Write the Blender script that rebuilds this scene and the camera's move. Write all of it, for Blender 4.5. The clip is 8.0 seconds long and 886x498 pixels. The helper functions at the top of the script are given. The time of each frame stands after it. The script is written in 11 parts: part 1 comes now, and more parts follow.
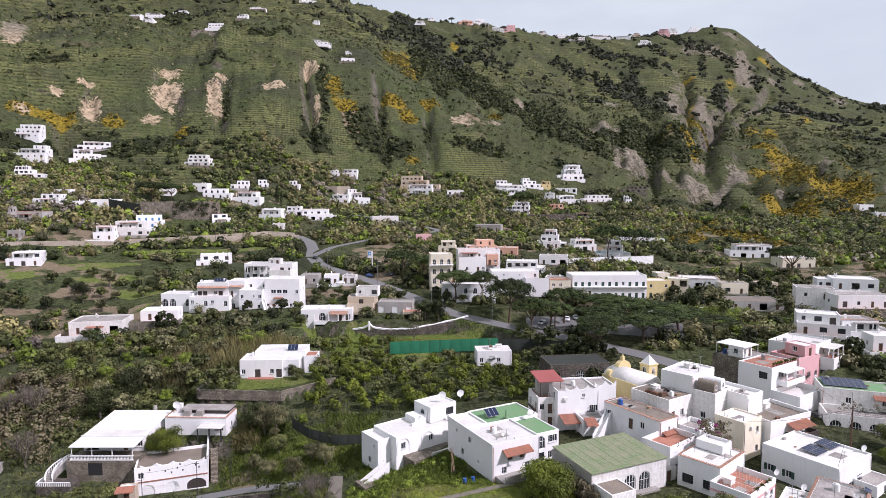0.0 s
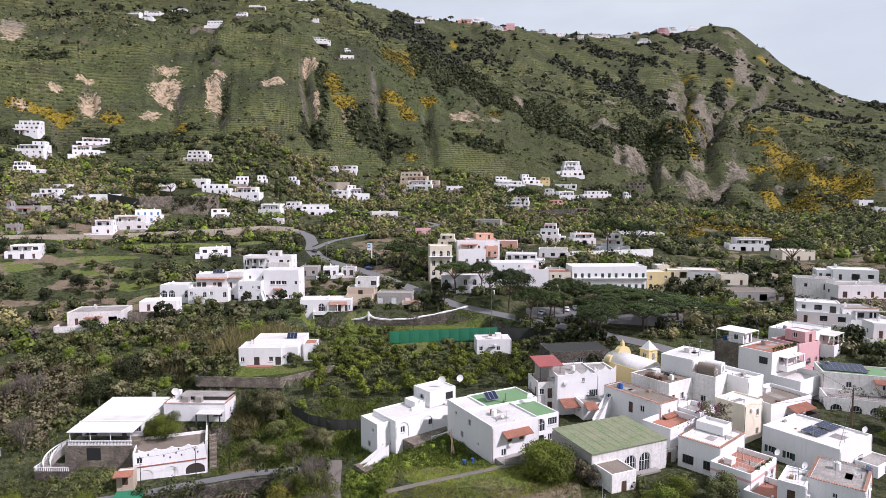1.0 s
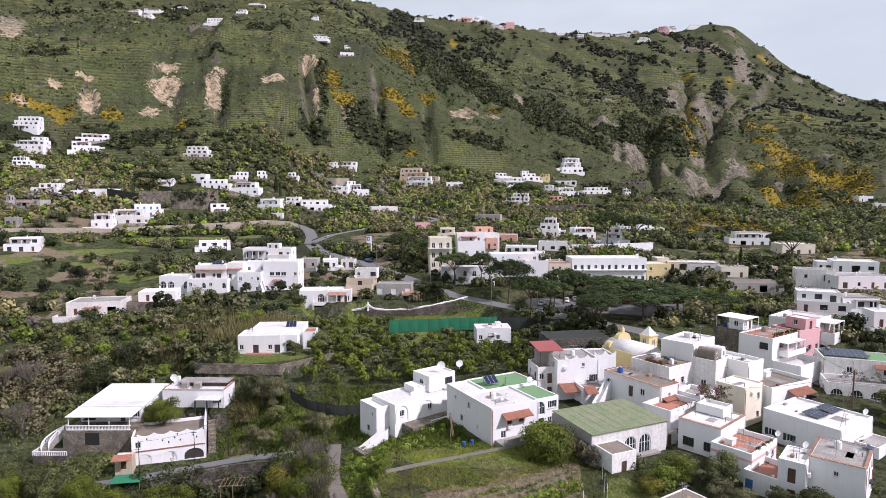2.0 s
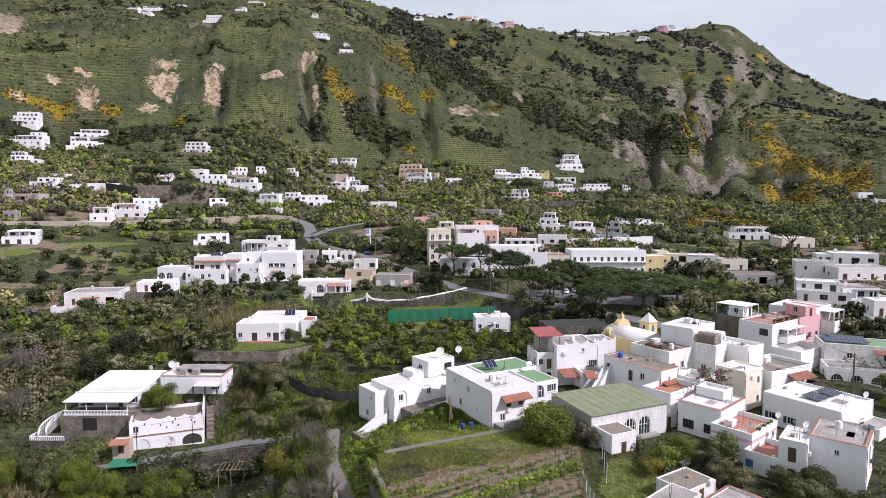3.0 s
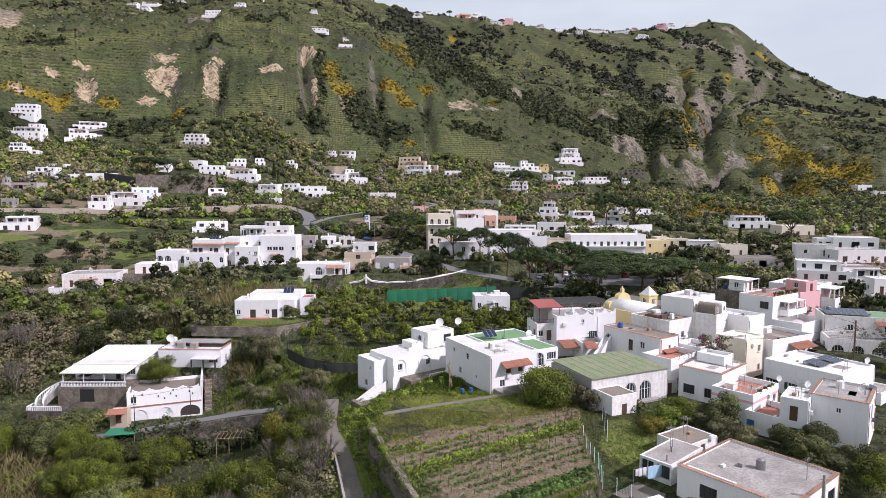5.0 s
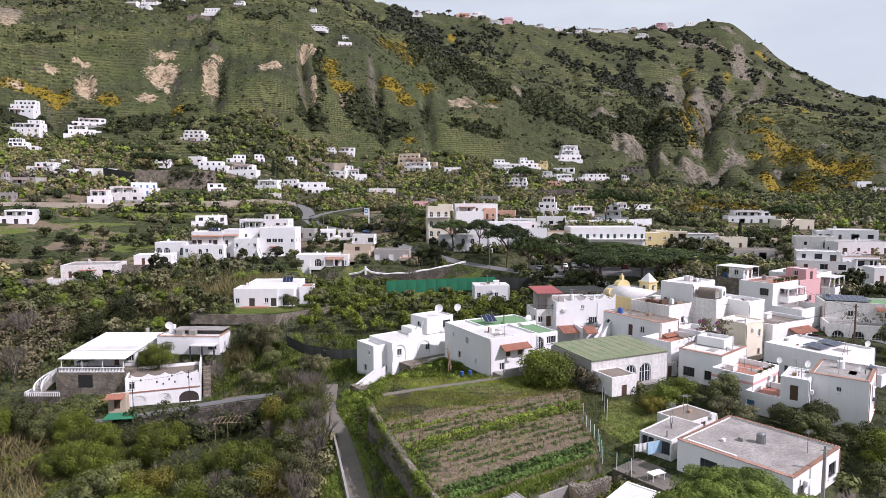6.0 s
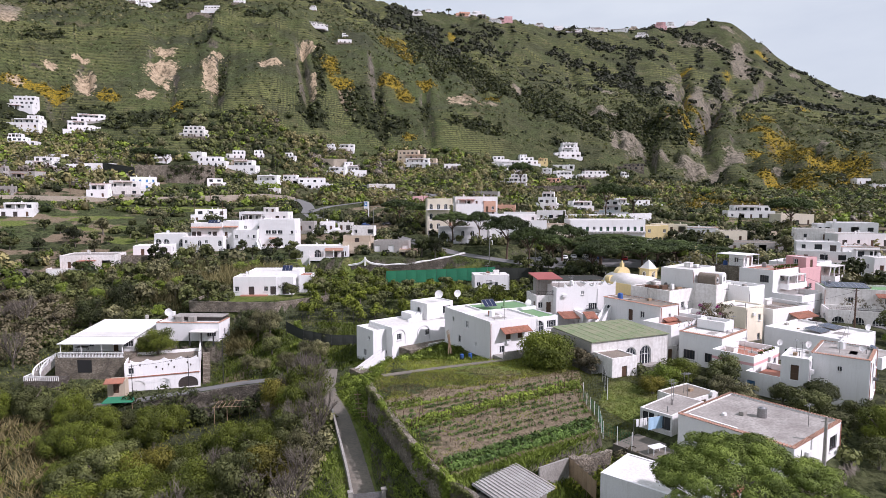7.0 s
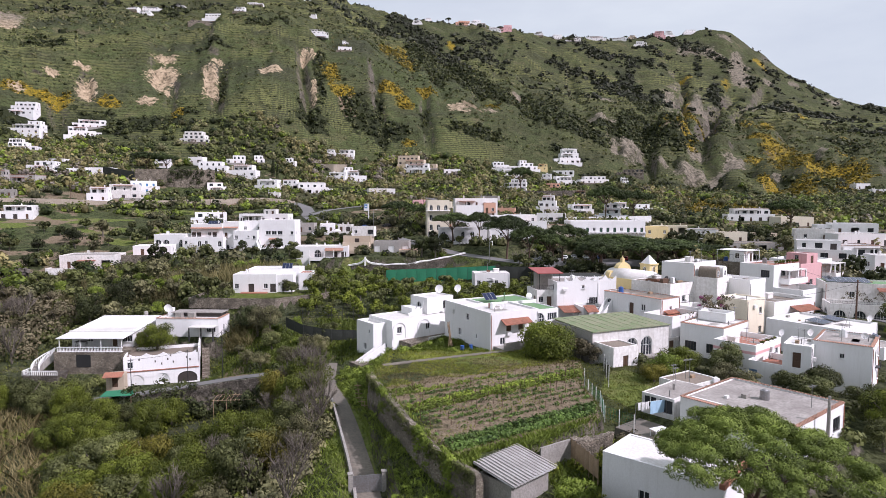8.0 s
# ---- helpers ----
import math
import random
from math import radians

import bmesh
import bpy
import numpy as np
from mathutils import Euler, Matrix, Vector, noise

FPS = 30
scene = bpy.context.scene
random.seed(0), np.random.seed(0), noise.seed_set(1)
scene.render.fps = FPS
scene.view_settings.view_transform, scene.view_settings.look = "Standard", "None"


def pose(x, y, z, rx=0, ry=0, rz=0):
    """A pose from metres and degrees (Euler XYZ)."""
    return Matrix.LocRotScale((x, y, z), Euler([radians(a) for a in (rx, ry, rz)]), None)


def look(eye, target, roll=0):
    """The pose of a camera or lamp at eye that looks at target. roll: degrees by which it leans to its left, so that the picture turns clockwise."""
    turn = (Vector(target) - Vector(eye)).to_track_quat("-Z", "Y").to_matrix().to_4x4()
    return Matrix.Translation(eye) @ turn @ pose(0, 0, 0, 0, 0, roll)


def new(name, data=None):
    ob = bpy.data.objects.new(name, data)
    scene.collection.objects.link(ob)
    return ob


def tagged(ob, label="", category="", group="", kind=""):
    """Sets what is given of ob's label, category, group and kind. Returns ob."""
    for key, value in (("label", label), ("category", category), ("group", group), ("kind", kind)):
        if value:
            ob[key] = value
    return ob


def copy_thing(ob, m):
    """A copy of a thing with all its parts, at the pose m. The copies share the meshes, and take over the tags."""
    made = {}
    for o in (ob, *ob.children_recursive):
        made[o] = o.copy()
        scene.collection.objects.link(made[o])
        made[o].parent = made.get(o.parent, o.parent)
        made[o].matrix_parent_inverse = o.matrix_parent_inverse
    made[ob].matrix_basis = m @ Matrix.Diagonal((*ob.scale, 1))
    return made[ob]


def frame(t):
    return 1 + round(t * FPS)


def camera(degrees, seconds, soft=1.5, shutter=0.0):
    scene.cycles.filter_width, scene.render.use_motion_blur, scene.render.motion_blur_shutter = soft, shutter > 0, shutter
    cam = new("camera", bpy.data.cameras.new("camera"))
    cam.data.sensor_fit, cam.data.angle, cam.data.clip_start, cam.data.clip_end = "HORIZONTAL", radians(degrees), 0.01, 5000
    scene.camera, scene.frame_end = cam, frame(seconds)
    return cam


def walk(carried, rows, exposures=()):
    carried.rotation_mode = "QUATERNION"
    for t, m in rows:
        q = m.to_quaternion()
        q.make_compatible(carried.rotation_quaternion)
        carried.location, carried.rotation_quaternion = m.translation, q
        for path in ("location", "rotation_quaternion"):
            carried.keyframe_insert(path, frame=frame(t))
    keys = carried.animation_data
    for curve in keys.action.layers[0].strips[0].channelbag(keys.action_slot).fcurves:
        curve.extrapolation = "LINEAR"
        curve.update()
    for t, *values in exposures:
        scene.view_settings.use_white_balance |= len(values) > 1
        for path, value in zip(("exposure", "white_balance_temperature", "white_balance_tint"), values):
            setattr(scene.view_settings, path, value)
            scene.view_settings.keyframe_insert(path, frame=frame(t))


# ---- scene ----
# ---- camera ----
cam = camera(72, 8.0, soft=0.35)
PATH = [
    (0.0, pose(0.00, -0.00, 47.50, 85.000, 0, -0.000) @ pose(0, 0, 0, 0, 0, -0.001)),
    (0.5, pose(0.03, 0.04, 45.89, 85.006, 0, -0.018) @ pose(0, 0, 0, 0, 0, -0.040)),
    (1.0, pose(0.05, 0.10, 44.31, 84.983, 0, -0.041) @ pose(0, 0, 0, 0, 0, -0.062)),
    (1.5, pose(0.08, 0.12, 42.74, 84.976, 0, -0.042) @ pose(0, 0, 0, 0, 0, -0.067)),
    (3.0, pose(0.13, 0.34, 38.13, 84.962, 0, -0.123) @ pose(0, 0, 0, 0, 0, -0.009)),
    (3.5, pose(0.11, 0.36, 36.66, 84.957, 0, -0.142) @ pose(0, 0, 0, 0, 0, 0.008)),
    (4.0, pose(0.12, 0.38, 35.18, 84.965, 0, -0.151) @ pose(0, 0, 0, 0, 0, 0.022)),
    (4.5, pose(0.08, 0.40, 33.73, 84.936, 0, -0.177) @ pose(0, 0, 0, 0, 0, 0.021)),
    (6.0, pose(0.13, 0.42, 29.34, 84.972, 0, -0.241) @ pose(0, 0, 0, 0, 0, 0.008)),
    (6.5, pose(0.07, 0.40, 27.89, 84.977, 0, -0.278) @ pose(0, 0, 0, 0, 0, 0.074)),
    (7.0, pose(0.03, 0.34, 26.46, 84.974, 0, -0.293) @ pose(0, 0, 0, 0, 0, 0.086)),
    (7.5, pose(-0.01, 0.33, 25.00, 84.967, 0, -0.304) @ pose(0, 0, 0, 0, 0, 0.096)),
    (7.6, pose(-0.02, 0.32, 24.71, 85.017, 0, -0.306) @ pose(0, 0, 0, 0, 0, 0.086)),
    (7.7, pose(-0.03, 0.30, 24.41, 85.107, 0, -0.306) @ pose(0, 0, 0, 0, 0, 0.076)),
    (7.8, pose(-0.03, 0.29, 24.12, 85.267, 0, -0.306) @ pose(0, 0, 0, 0, 0, 0.067)),
    (7.9, pose(-0.04, 0.27, 23.82, 85.517, 0, -0.306) @ pose(0, 0, 0, 0, 0, 0.057)),
    (8.0, pose(-0.05, 0.26, 23.53, 85.810, 0, -0.308) @ pose(0, 0, 0, 0, 0, 0.047)),
]
walk(cam, PATH, [(0.0, 0.09, 6080, 31), (8.0, 0.09, 6080, 31)])
# ---- light ----
world = bpy.data.worlds.new("sky")
scene.world = world
world.use_nodes = True
sky = world.node_tree.nodes.new("ShaderNodeTexSky")
sky.sky_type, sky.sun_disc = "NISHITA", False
SUN_TURN, SUN_HEIGHT = 116.0, 43.0          # degrees to the right of the view, degrees above the horizon
sky.sun_elevation, sky.sun_rotation = radians(SUN_HEIGHT), radians(SUN_TURN)
sky.air_density, sky.dust_density, sky.ozone_density = 1.0, 2.0, 1.5
# thin bright cloud over the whole sky, denser towards the horizon
wn, wl = world.node_tree.nodes, world.node_tree.links
coord = wn.new("ShaderNodeTexCoord")
squash = wn.new("ShaderNodeMapping")
squash.inputs["Scale"].default_value = (1.0, 1.0, 3.2)
cloud = wn.new("ShaderNodeTexNoise")
cloud.inputs["Scale"].default_value, cloud.inputs["Detail"].default_value, cloud.inputs["Roughness"].default_value = 2.6, 7.0, 0.55
cover = wn.new("ShaderNodeValToRGB")
cover.color_ramp.elements[0].position, cover.color_ramp.elements[1].position = 0.30, 0.72
cover.color_ramp.elements[0].color, cover.color_ramp.elements[1].color = (0.72, 0.72, 0.72, 1), (1, 1, 1, 1)
sky_mix = wn.new("ShaderNodeMix")
sky_mix.data_type = "RGBA"
sky_mix.inputs["B"].default_value = (7.6, 8.8, 8.25, 1)
wl.new(coord.outputs["Generated"], squash.inputs["Vector"])
wl.new(squash.outputs["Vector"], cloud.inputs["Vector"])
wl.new(cloud.outputs["Fac"], cover.inputs["Fac"])
wl.new(cover.outputs["Color"], sky_mix.inputs["Factor"])
wl.new(sky.outputs["Color"], sky_mix.inputs["A"])
wl.new(sky_mix.outputs["Result"], wn["Background"].inputs["Color"])
wn["Background"].inputs["Strength"].default_value = 0.090
sun = new("sun", bpy.data.lights.new("sun", "SUN"))
sun.data.energy, sun.data.angle, sun.data.color = 4.5, radians(1.2), (1.0, 0.975, 0.94)
a, e = radians(SUN_TURN), radians(SUN_HEIGHT)
sun.matrix_world = look((math.sin(a) * math.cos(e) * 100, math.cos(a) * math.cos(e) * 100, math.sin(e) * 100), (0, 0, 0))
scene.view_settings.exposure = 0.0


# ---- materials ----
MATS = {}


def node_mat(name):
    m = bpy.data.materials.new(name)
    m.use_nodes = True
    MATS[name] = m
    n, l = m.node_tree.nodes, m.node_tree.links
    return m, n, l, n["Principled BSDF"]


def noise_of(n, l, vector, scale, detail=4.0, roughness=0.55):
    t = n.new("ShaderNodeTexNoise")
    t.inputs["Scale"].default_value, t.inputs["Detail"].default_value, t.inputs["Roughness"].default_value = scale, detail, roughness
    l.new(vector, t.inputs["Vector"])
    return t.outputs["Fac"]


def ramp_of(n, l, fac, stops):
    r = n.new("ShaderNodeValToRGB")
    while len(r.color_ramp.elements) < len(stops):
        r.color_ramp.elements.new(0.5)
    for el, (p, c) in zip(r.color_ramp.elements, stops):
        el.position, el.color = p, (*c, 1) if len(c) == 3 else c
    l.new(fac, r.inputs["Fac"])
    return r.outputs["Color"]


def mix_of(n, l, fac, a, b, kind="MIX"):
    m = n.new("ShaderNodeMix")
    m.data_type, m.blend_type = "RGBA", kind
    for key, v in (("Factor", fac), ("A", a), ("B", b)):
        if isinstance(v, (int, float)):
            m.inputs[key].default_value = v
        elif isinstance(v, tuple):
            m.inputs[key].default_value = (*v, 1)
        else:
            l.new(v, m.inputs[key])
    return m.outputs["Result"]


def bump_of(n, l, fac, shader, strength, distance):
    b = n.new("ShaderNodeBump")
    b.inputs["Strength"].default_value, b.inputs["Distance"].default_value = strength, distance
    l.new(fac, b.inputs["Height"])
    l.new(b.outputs["Normal"], shader.inputs["Normal"])


def plain(name, colour, roughness=0.8, vary=0.18, scale=1.2, fine=14.0, bump=0.25, streak=0.0, metal=0.0, stain=None, per_thing=0.12):
    """Colour with stains at two scales, streaks that run down, and fine relief."""
    m, n, l, s = node_mat(name)
    tc = n.new("ShaderNodeNewGeometry")
    pos = tc.outputs["Position"]
    big, small = noise_of(n, l, pos, scale * 0.35, 5), noise_of(n, l, pos, fine, 3)
    dark = stain or tuple(c * 0.55 for c in colour)
    c = ramp_of(n, l, big, [(0.30, tuple(a * (1 - vary) + b * vary for a, b in zip(colour, dark))), (0.62, colour)])
    c = mix_of(n, l, ramp_of(n, l, small, [(0.38, (vary * 0.9,) * 3), (0.6, (0, 0, 0))]), c, dark)
    if streak:
        mp = n.new("ShaderNodeMapping")
        mp.inputs["Scale"].default_value = (2.4, 2.4, 0.22)
        l.new(pos, mp.inputs["Vector"])
        run = noise_of(n, l, mp.outputs["Vector"], 1.0, 6, 0.65)
        c = mix_of(n, l, ramp_of(n, l, run, [(0.52, (0, 0, 0)), (0.78, (streak,) * 3)]), c, dark)
    if per_thing:
        oi = n.new("ShaderNodeObjectInfo")
        hs = n.new("ShaderNodeHueSaturation")
        mr = n.new("ShaderNodeMapRange")
        mr.inputs["To Min"].default_value, mr.inputs["To Max"].default_value = 1 - per_thing, 1 + per_thing * 0.4
        l.new(oi.outputs["Random"], mr.inputs["Value"])
        l.new(mr.outputs["Result"], hs.inputs["Value"])
        l.new(c, hs.inputs["Color"])
        c = hs.outputs["Color"]
    l.new(c, s.inputs["Base Color"])
    s.inputs["Roughness"].default_value, s.inputs["Metallic"].default_value = roughness, metal
    if bump:
        bump_of(n, l, small, s, bump, 0.02)
    return m


def leafy(name, dark, light, roughness=0.65, through_light=0.12, tip=None):
    """Leaves whose colour differs from clump to clump; the mesh's tint also carries painted light and shade."""
    m, n, l, s = node_mat(name)
    g = n.new("ShaderNodeNewGeometry")
    oi = n.new("ShaderNodeObjectInfo")
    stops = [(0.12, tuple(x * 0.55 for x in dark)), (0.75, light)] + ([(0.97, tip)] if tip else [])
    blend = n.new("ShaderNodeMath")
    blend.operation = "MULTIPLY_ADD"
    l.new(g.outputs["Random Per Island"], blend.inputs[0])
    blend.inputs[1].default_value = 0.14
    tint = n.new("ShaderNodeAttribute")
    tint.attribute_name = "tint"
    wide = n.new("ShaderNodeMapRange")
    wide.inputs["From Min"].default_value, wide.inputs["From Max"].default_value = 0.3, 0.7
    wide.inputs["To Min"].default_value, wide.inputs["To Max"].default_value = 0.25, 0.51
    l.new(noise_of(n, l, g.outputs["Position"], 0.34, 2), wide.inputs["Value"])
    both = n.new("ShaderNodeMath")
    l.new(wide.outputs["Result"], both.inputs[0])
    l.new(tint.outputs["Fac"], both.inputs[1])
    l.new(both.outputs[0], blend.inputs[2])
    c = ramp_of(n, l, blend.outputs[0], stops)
    big = noise_of(n, l, g.outputs["Position"], 0.07, 3)
    c = mix_of(n, l, ramp_of(n, l, big, [(0.35, (0.4, 0.4, 0.4)), (0.65, (0.0, 0.0, 0.0))]), c, tuple(x * 0.8 for x in dark))
    hs = n.new("ShaderNodeHueSaturation")
    mr = n.new("ShaderNodeMapRange")
    mr.inputs["To Min"].default_value, mr.inputs["To Max"].default_value = 0.62, 1.32
    l.new(oi.outputs["Random"], mr.inputs["Value"])
    l.new(mr.outputs["Result"], hs.inputs["Value"])
    l.new(c, hs.inputs["Color"])
    l.new(hs.outputs["Color"], s.inputs["Base Color"])
    s.inputs["Roughness"].default_value = roughness
    s.inputs["Specular IOR Level"].default_value = 0.25
    tr = n.new("ShaderNodeBsdfTranslucent")
    l.new(hs.outputs["Color"], tr.inputs["Color"])
    mx = n.new("ShaderNodeMixShader")
    mx.inputs["Fac"].default_value = through_light
    l.new(s.outputs["BSDF"], mx.inputs[1])
    l.new(tr.outputs["BSDF"], mx.inputs[2])
    l.new(mx.outputs["Shader"], n["Material Output"].inputs["Surface"])
    return m


plain("whitewash", (0.79, 0.785, 0.78), 0.85, 0.15, 0.5, 7.0, 0.2, streak=0.30, stain=(0.45, 0.43, 0.39), per_thing=0.08)
plain("old_white", (0.76, 0.745, 0.72), 0.9, 0.26, 0.6, 2.0, 0.2, streak=0.55, stain=(0.30, 0.27, 0.22))
plain("plaster_beige", (0.58, 0.48, 0.36), 0.9, 0.3, 0.5, 7.0, 0.2, streak=0.4)
plain("plaster_cream", (0.74, 0.67, 0.53), 0.9, 0.25, 0.5, 7.0, 0.2, streak=0.3)
plain("plaster_yellow", (0.74, 0.60, 0.30), 0.9, 0.3, 0.5, 7.0, 0.2, streak=0.35)
plain("plaster_pink", (0.72, 0.42, 0.42), 0.9, 0.25, 0.5, 7.0, 0.2, streak=0.4)
plain("plaster_salmon", (0.66, 0.38, 0.27), 0.9, 0.25, 0.5, 7.0, 0.2, streak=0.4)
plain("plaster_grey", (0.42, 0.40, 0.37), 0.9, 0.5, 0.6, 6.0, 0.3, streak=0.6)
plain("roof_white", (0.68, 0.67, 0.65), 0.8, 0.45, 0.9, 4.0, 0.2, stain=(0.40, 0.37, 0.33))
plain("roof_grey", (0.36, 0.34, 0.31), 0.9, 0.6, 1.1, 4.0, 0.4, stain=(0.15, 0.13, 0.12))
plain("roof_brown", (0.23, 0.19, 0.15), 0.9, 0.6, 1.1, 4.0, 0.4)
plain("roof_green", (0.105, 0.175, 0.065), 0.75, 0.85, 1.4, 3.0, 0.3, stain=(0.24, 0.23, 0.15), per_thing=0.03)
plain("roof_green_bright", (0.10, 0.26, 0.10), 0.7, 0.5, 1.4, 5.0, 0.3, stain=(0.20, 0.24, 0.15), per_thing=0.03)
plain("terracotta", (0.42, 0.165, 0.10), 0.85, 0.7, 2.0, 9.0, 0.4, stain=(0.20, 0.10, 0.07))
plain("coping_tile", (0.46, 0.25, 0.17), 0.88, 0.7, 2.0, 9.0, 0.4, stain=(0.24, 0.15, 0.11))
plain("tile_floor", (0.40, 0.17, 0.11), 0.75, 0.4, 2.0, 9.0, 0.2)
plain("red_sheet", (0.35, 0.09, 0.08), 0.6, 0.4, 1.0, 5.0, 0.2)
plain("concrete", (0.38, 0.36, 0.33), 0.92, 0.6, 0.9, 6.0, 0.4, streak=0.5, stain=(0.16, 0.15, 0.13))


def rubble(name, tones, joint, size=3.8):
    """Rough stones of many tones, bedded in dark joints."""
    m, n, l, s = node_mat(name)
    pos = n.new("ShaderNodeNewGeometry").outputs["Position"]
    mp = n.new("ShaderNodeMapping")
    mp.inputs["Scale"].default_value = (1.0, 1.0, 1.5)
    l.new(pos, mp.inputs["Vector"])
    cells = n.new("ShaderNodeTexVoronoi")
    cells.inputs["Scale"].default_value = size
    l.new(mp.outputs["Vector"], cells.inputs["Vector"])
    rim = n.new("ShaderNodeTexVoronoi")
    rim.feature = "DISTANCE_TO_EDGE"
    rim.inputs["Scale"].default_value = size
    l.new(mp.outputs["Vector"], rim.inputs["Vector"])
    pick = n.new("ShaderNodeSeparateColor")
    l.new(cells.outputs["Color"], pick.inputs["Color"])
    c = ramp_of(n, l, pick.outputs["Red"], [(0.0, tones[0]), (0.5, tones[1]), (1.0, tones[2])])
    c = mix_of(n, l, ramp_of(n, l, noise_of(n, l, pos, 0.5, 5), [(0.40, (0.6,) * 3), (0.58, (0,) * 3)]), c, tuple(x * 0.4 for x in tones[0]))
    c = mix_of(n, l, ramp_of(n, l, rim.outputs["Distance"], [(0.02, (1,) * 3), (0.09, (0,) * 3)]), c, joint)
    l.new(c, s.inputs["Base Color"])
    s.inputs["Roughness"].default_value = 0.95
    bump_of(n, l, ramp_of(n, l, rim.outputs["Distance"], [(0.0, (0,) * 3), (0.2, (1,) * 3)]), s, 0.9, 0.10)


rubble("stone_dark", ((0.085, 0.072, 0.056), (0.150, 0.130, 0.102), (0.225, 0.200, 0.165)), (0.040, 0.034, 0.027))
rubble("stone_light", ((0.175, 0.145, 0.108), (0.270, 0.230, 0.175), (0.370, 0.325, 0.255)), (0.080, 0.068, 0.052))
plain("asphalt", (0.15, 0.147, 0.143), 0.92, 0.5, 0.5, 3.0, 0.2, stain=(0.11, 0.11, 0.108), per_thing=0)
plain("lane_paving", (0.19, 0.165, 0.13), 0.92, 0.6, 0.7, 3.0, 0.3, stain=(0.09, 0.085, 0.075), per_thing=0)
plain("wall_tan", (0.40, 0.345, 0.27), 0.92, 0.5, 0.5, 3.0, 0.3, streak=0.5, stain=(0.20, 0.17, 0.13), per_thing=0.1)
plain("line_paint", (0.7, 0.7, 0.68), 0.8, 0.3, 2, 9, 0)
plain("wood_dark", (0.11, 0.06, 0.035), 0.7, 0.4, 3, 12, 0.2)
plain("wood_pale", (0.34, 0.24, 0.15), 0.8, 0.5, 3, 12, 0.3)
plain("shutter_green", (0.025, 0.07, 0.045), 0.6, 0.3, 3, 12, 0.1)
plain("shutter_blue", (0.06, 0.20, 0.42), 0.6, 0.3, 3, 12, 0.1)
plain("frame_white", (0.75, 0.75, 0.74), 0.6, 0.1, 3, 12, 0.0)
plain("frame_dark", (0.05, 0.04, 0.035), 0.6, 0.1, 3, 12, 0.0)
plain("iron", (0.05, 0.05, 0.05), 0.6, 0.3, 3, 12, 0.1, metal=0.4)
plain("zinc", (0.34, 0.35, 0.36), 0.45, 0.5, 1.0, 6, 0.2, metal=0.7, stain=(0.20, 0.17, 0.15))
plain("tin_sheet", (0.55, 0.55, 0.54), 0.55, 0.5, 1.2, 5, 0.2, stain=(0.22, 0.19, 0.16))
plain("rust", (0.20, 0.09, 0.05), 0.9, 0.6, 2.0, 8, 0.4)
plain("canvas_white", (0.74, 0.74, 0.73), 0.8, 0.2, 2, 12, 0.1)
plain("canvas_blue", (0.34, 0.52, 0.66), 0.8, 0.2, 2, 12, 0.1)
plain("plastic_blue", (0.03, 0.10, 0.33), 0.5, 0.2, 2, 12, 0.0)
plain("net_green", (0.015, 0.19, 0.095), 0.8, 0.4, 0.7, 5, 0.3, per_thing=0.05)
plain("net_dark", (0.03, 0.035, 0.028), 0.9, 0.5, 0.7, 5, 0.3)
plain("solar_cell", (0.012, 0.02, 0.055), 0.15, 0.2, 4, 20, 0.0)
plain("bark", (0.13, 0.085, 0.06), 0.95, 0.6, 2, 10, 0.6)
plain("bark_grey", (0.17, 0.145, 0.12), 0.95, 0.6, 2, 10, 0.5)
plain("rubber", (0.02, 0.02, 0.02), 0.8, 0.2, 2, 10, 0.0)
for n_, c_ in (("paint_white", (0.7, 0.7, 0.7)), ("paint_silver", (0.4, 0.41, 0.42)), ("paint_red", (0.35, 0.02, 0.02)), ("paint_blue", (0.03, 0.07, 0.2)), ("paint_black", (0.02, 0.02, 0.022))):
    plain(n_, c_, 0.3, 0.05, 2, 10, 0.0)
gm, gn, gl, gs = node_mat("glass_pane")
gs.inputs["Base Color"].default_value, gs.inputs["Roughness"].default_value = (0.03, 0.035, 0.04, 1), 0.06
gm, gn, gl, gs = node_mat("pool_water")
gs.inputs["Base Color"].default_value, gs.inputs["Roughness"].default_value = (0.10, 0.40, 0.55, 1), 0.05
leafy("leaf_citrus", (0.024, 0.038, 0.005), (0.170, 0.205, 0.022))
leafy("leaf_gold", (0.050, 0.054, 0.008), (0.230, 0.205, 0.028))
leafy("leaf_shrub", (0.036, 0.047, 0.014), (0.155, 0.170, 0.054))
leafy("leaf_olive", (0.062, 0.064, 0.030), (0.225, 0.215, 0.100))
leafy("leaf_dark", (0.012, 0.018, 0.006), (0.066, 0.080, 0.024))
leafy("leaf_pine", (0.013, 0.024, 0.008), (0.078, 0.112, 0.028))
# lighter, warmer copy of leaf_pine for the near pine: sunlight put into the colour
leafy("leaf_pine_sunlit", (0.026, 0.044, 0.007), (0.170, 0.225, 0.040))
leafy("leaf_bright", (0.074, 0.112, 0.013), (0.225, 0.296, 0.040))
leafy("leaf_broom", (0.062, 0.070, 0.016), (0.430, 0.315, 0.018))
leafy("leaf_reed", (0.090, 0.084, 0.032), (0.300, 0.262, 0.110))
leafy("leaf_twig", (0.077, 0.064, 0.049), (0.235, 0.205, 0.168), through_light=0.0)
leafy("leaf_brown", (0.058, 0.050, 0.026), (0.175, 0.150, 0.086))
leafy("leaf_grass", (0.086, 0.106, 0.012), (0.300, 0.326, 0.044))
leafy("leaf_vege", (0.030, 0.068, 0.015), (0.152, 0.246, 0.052))
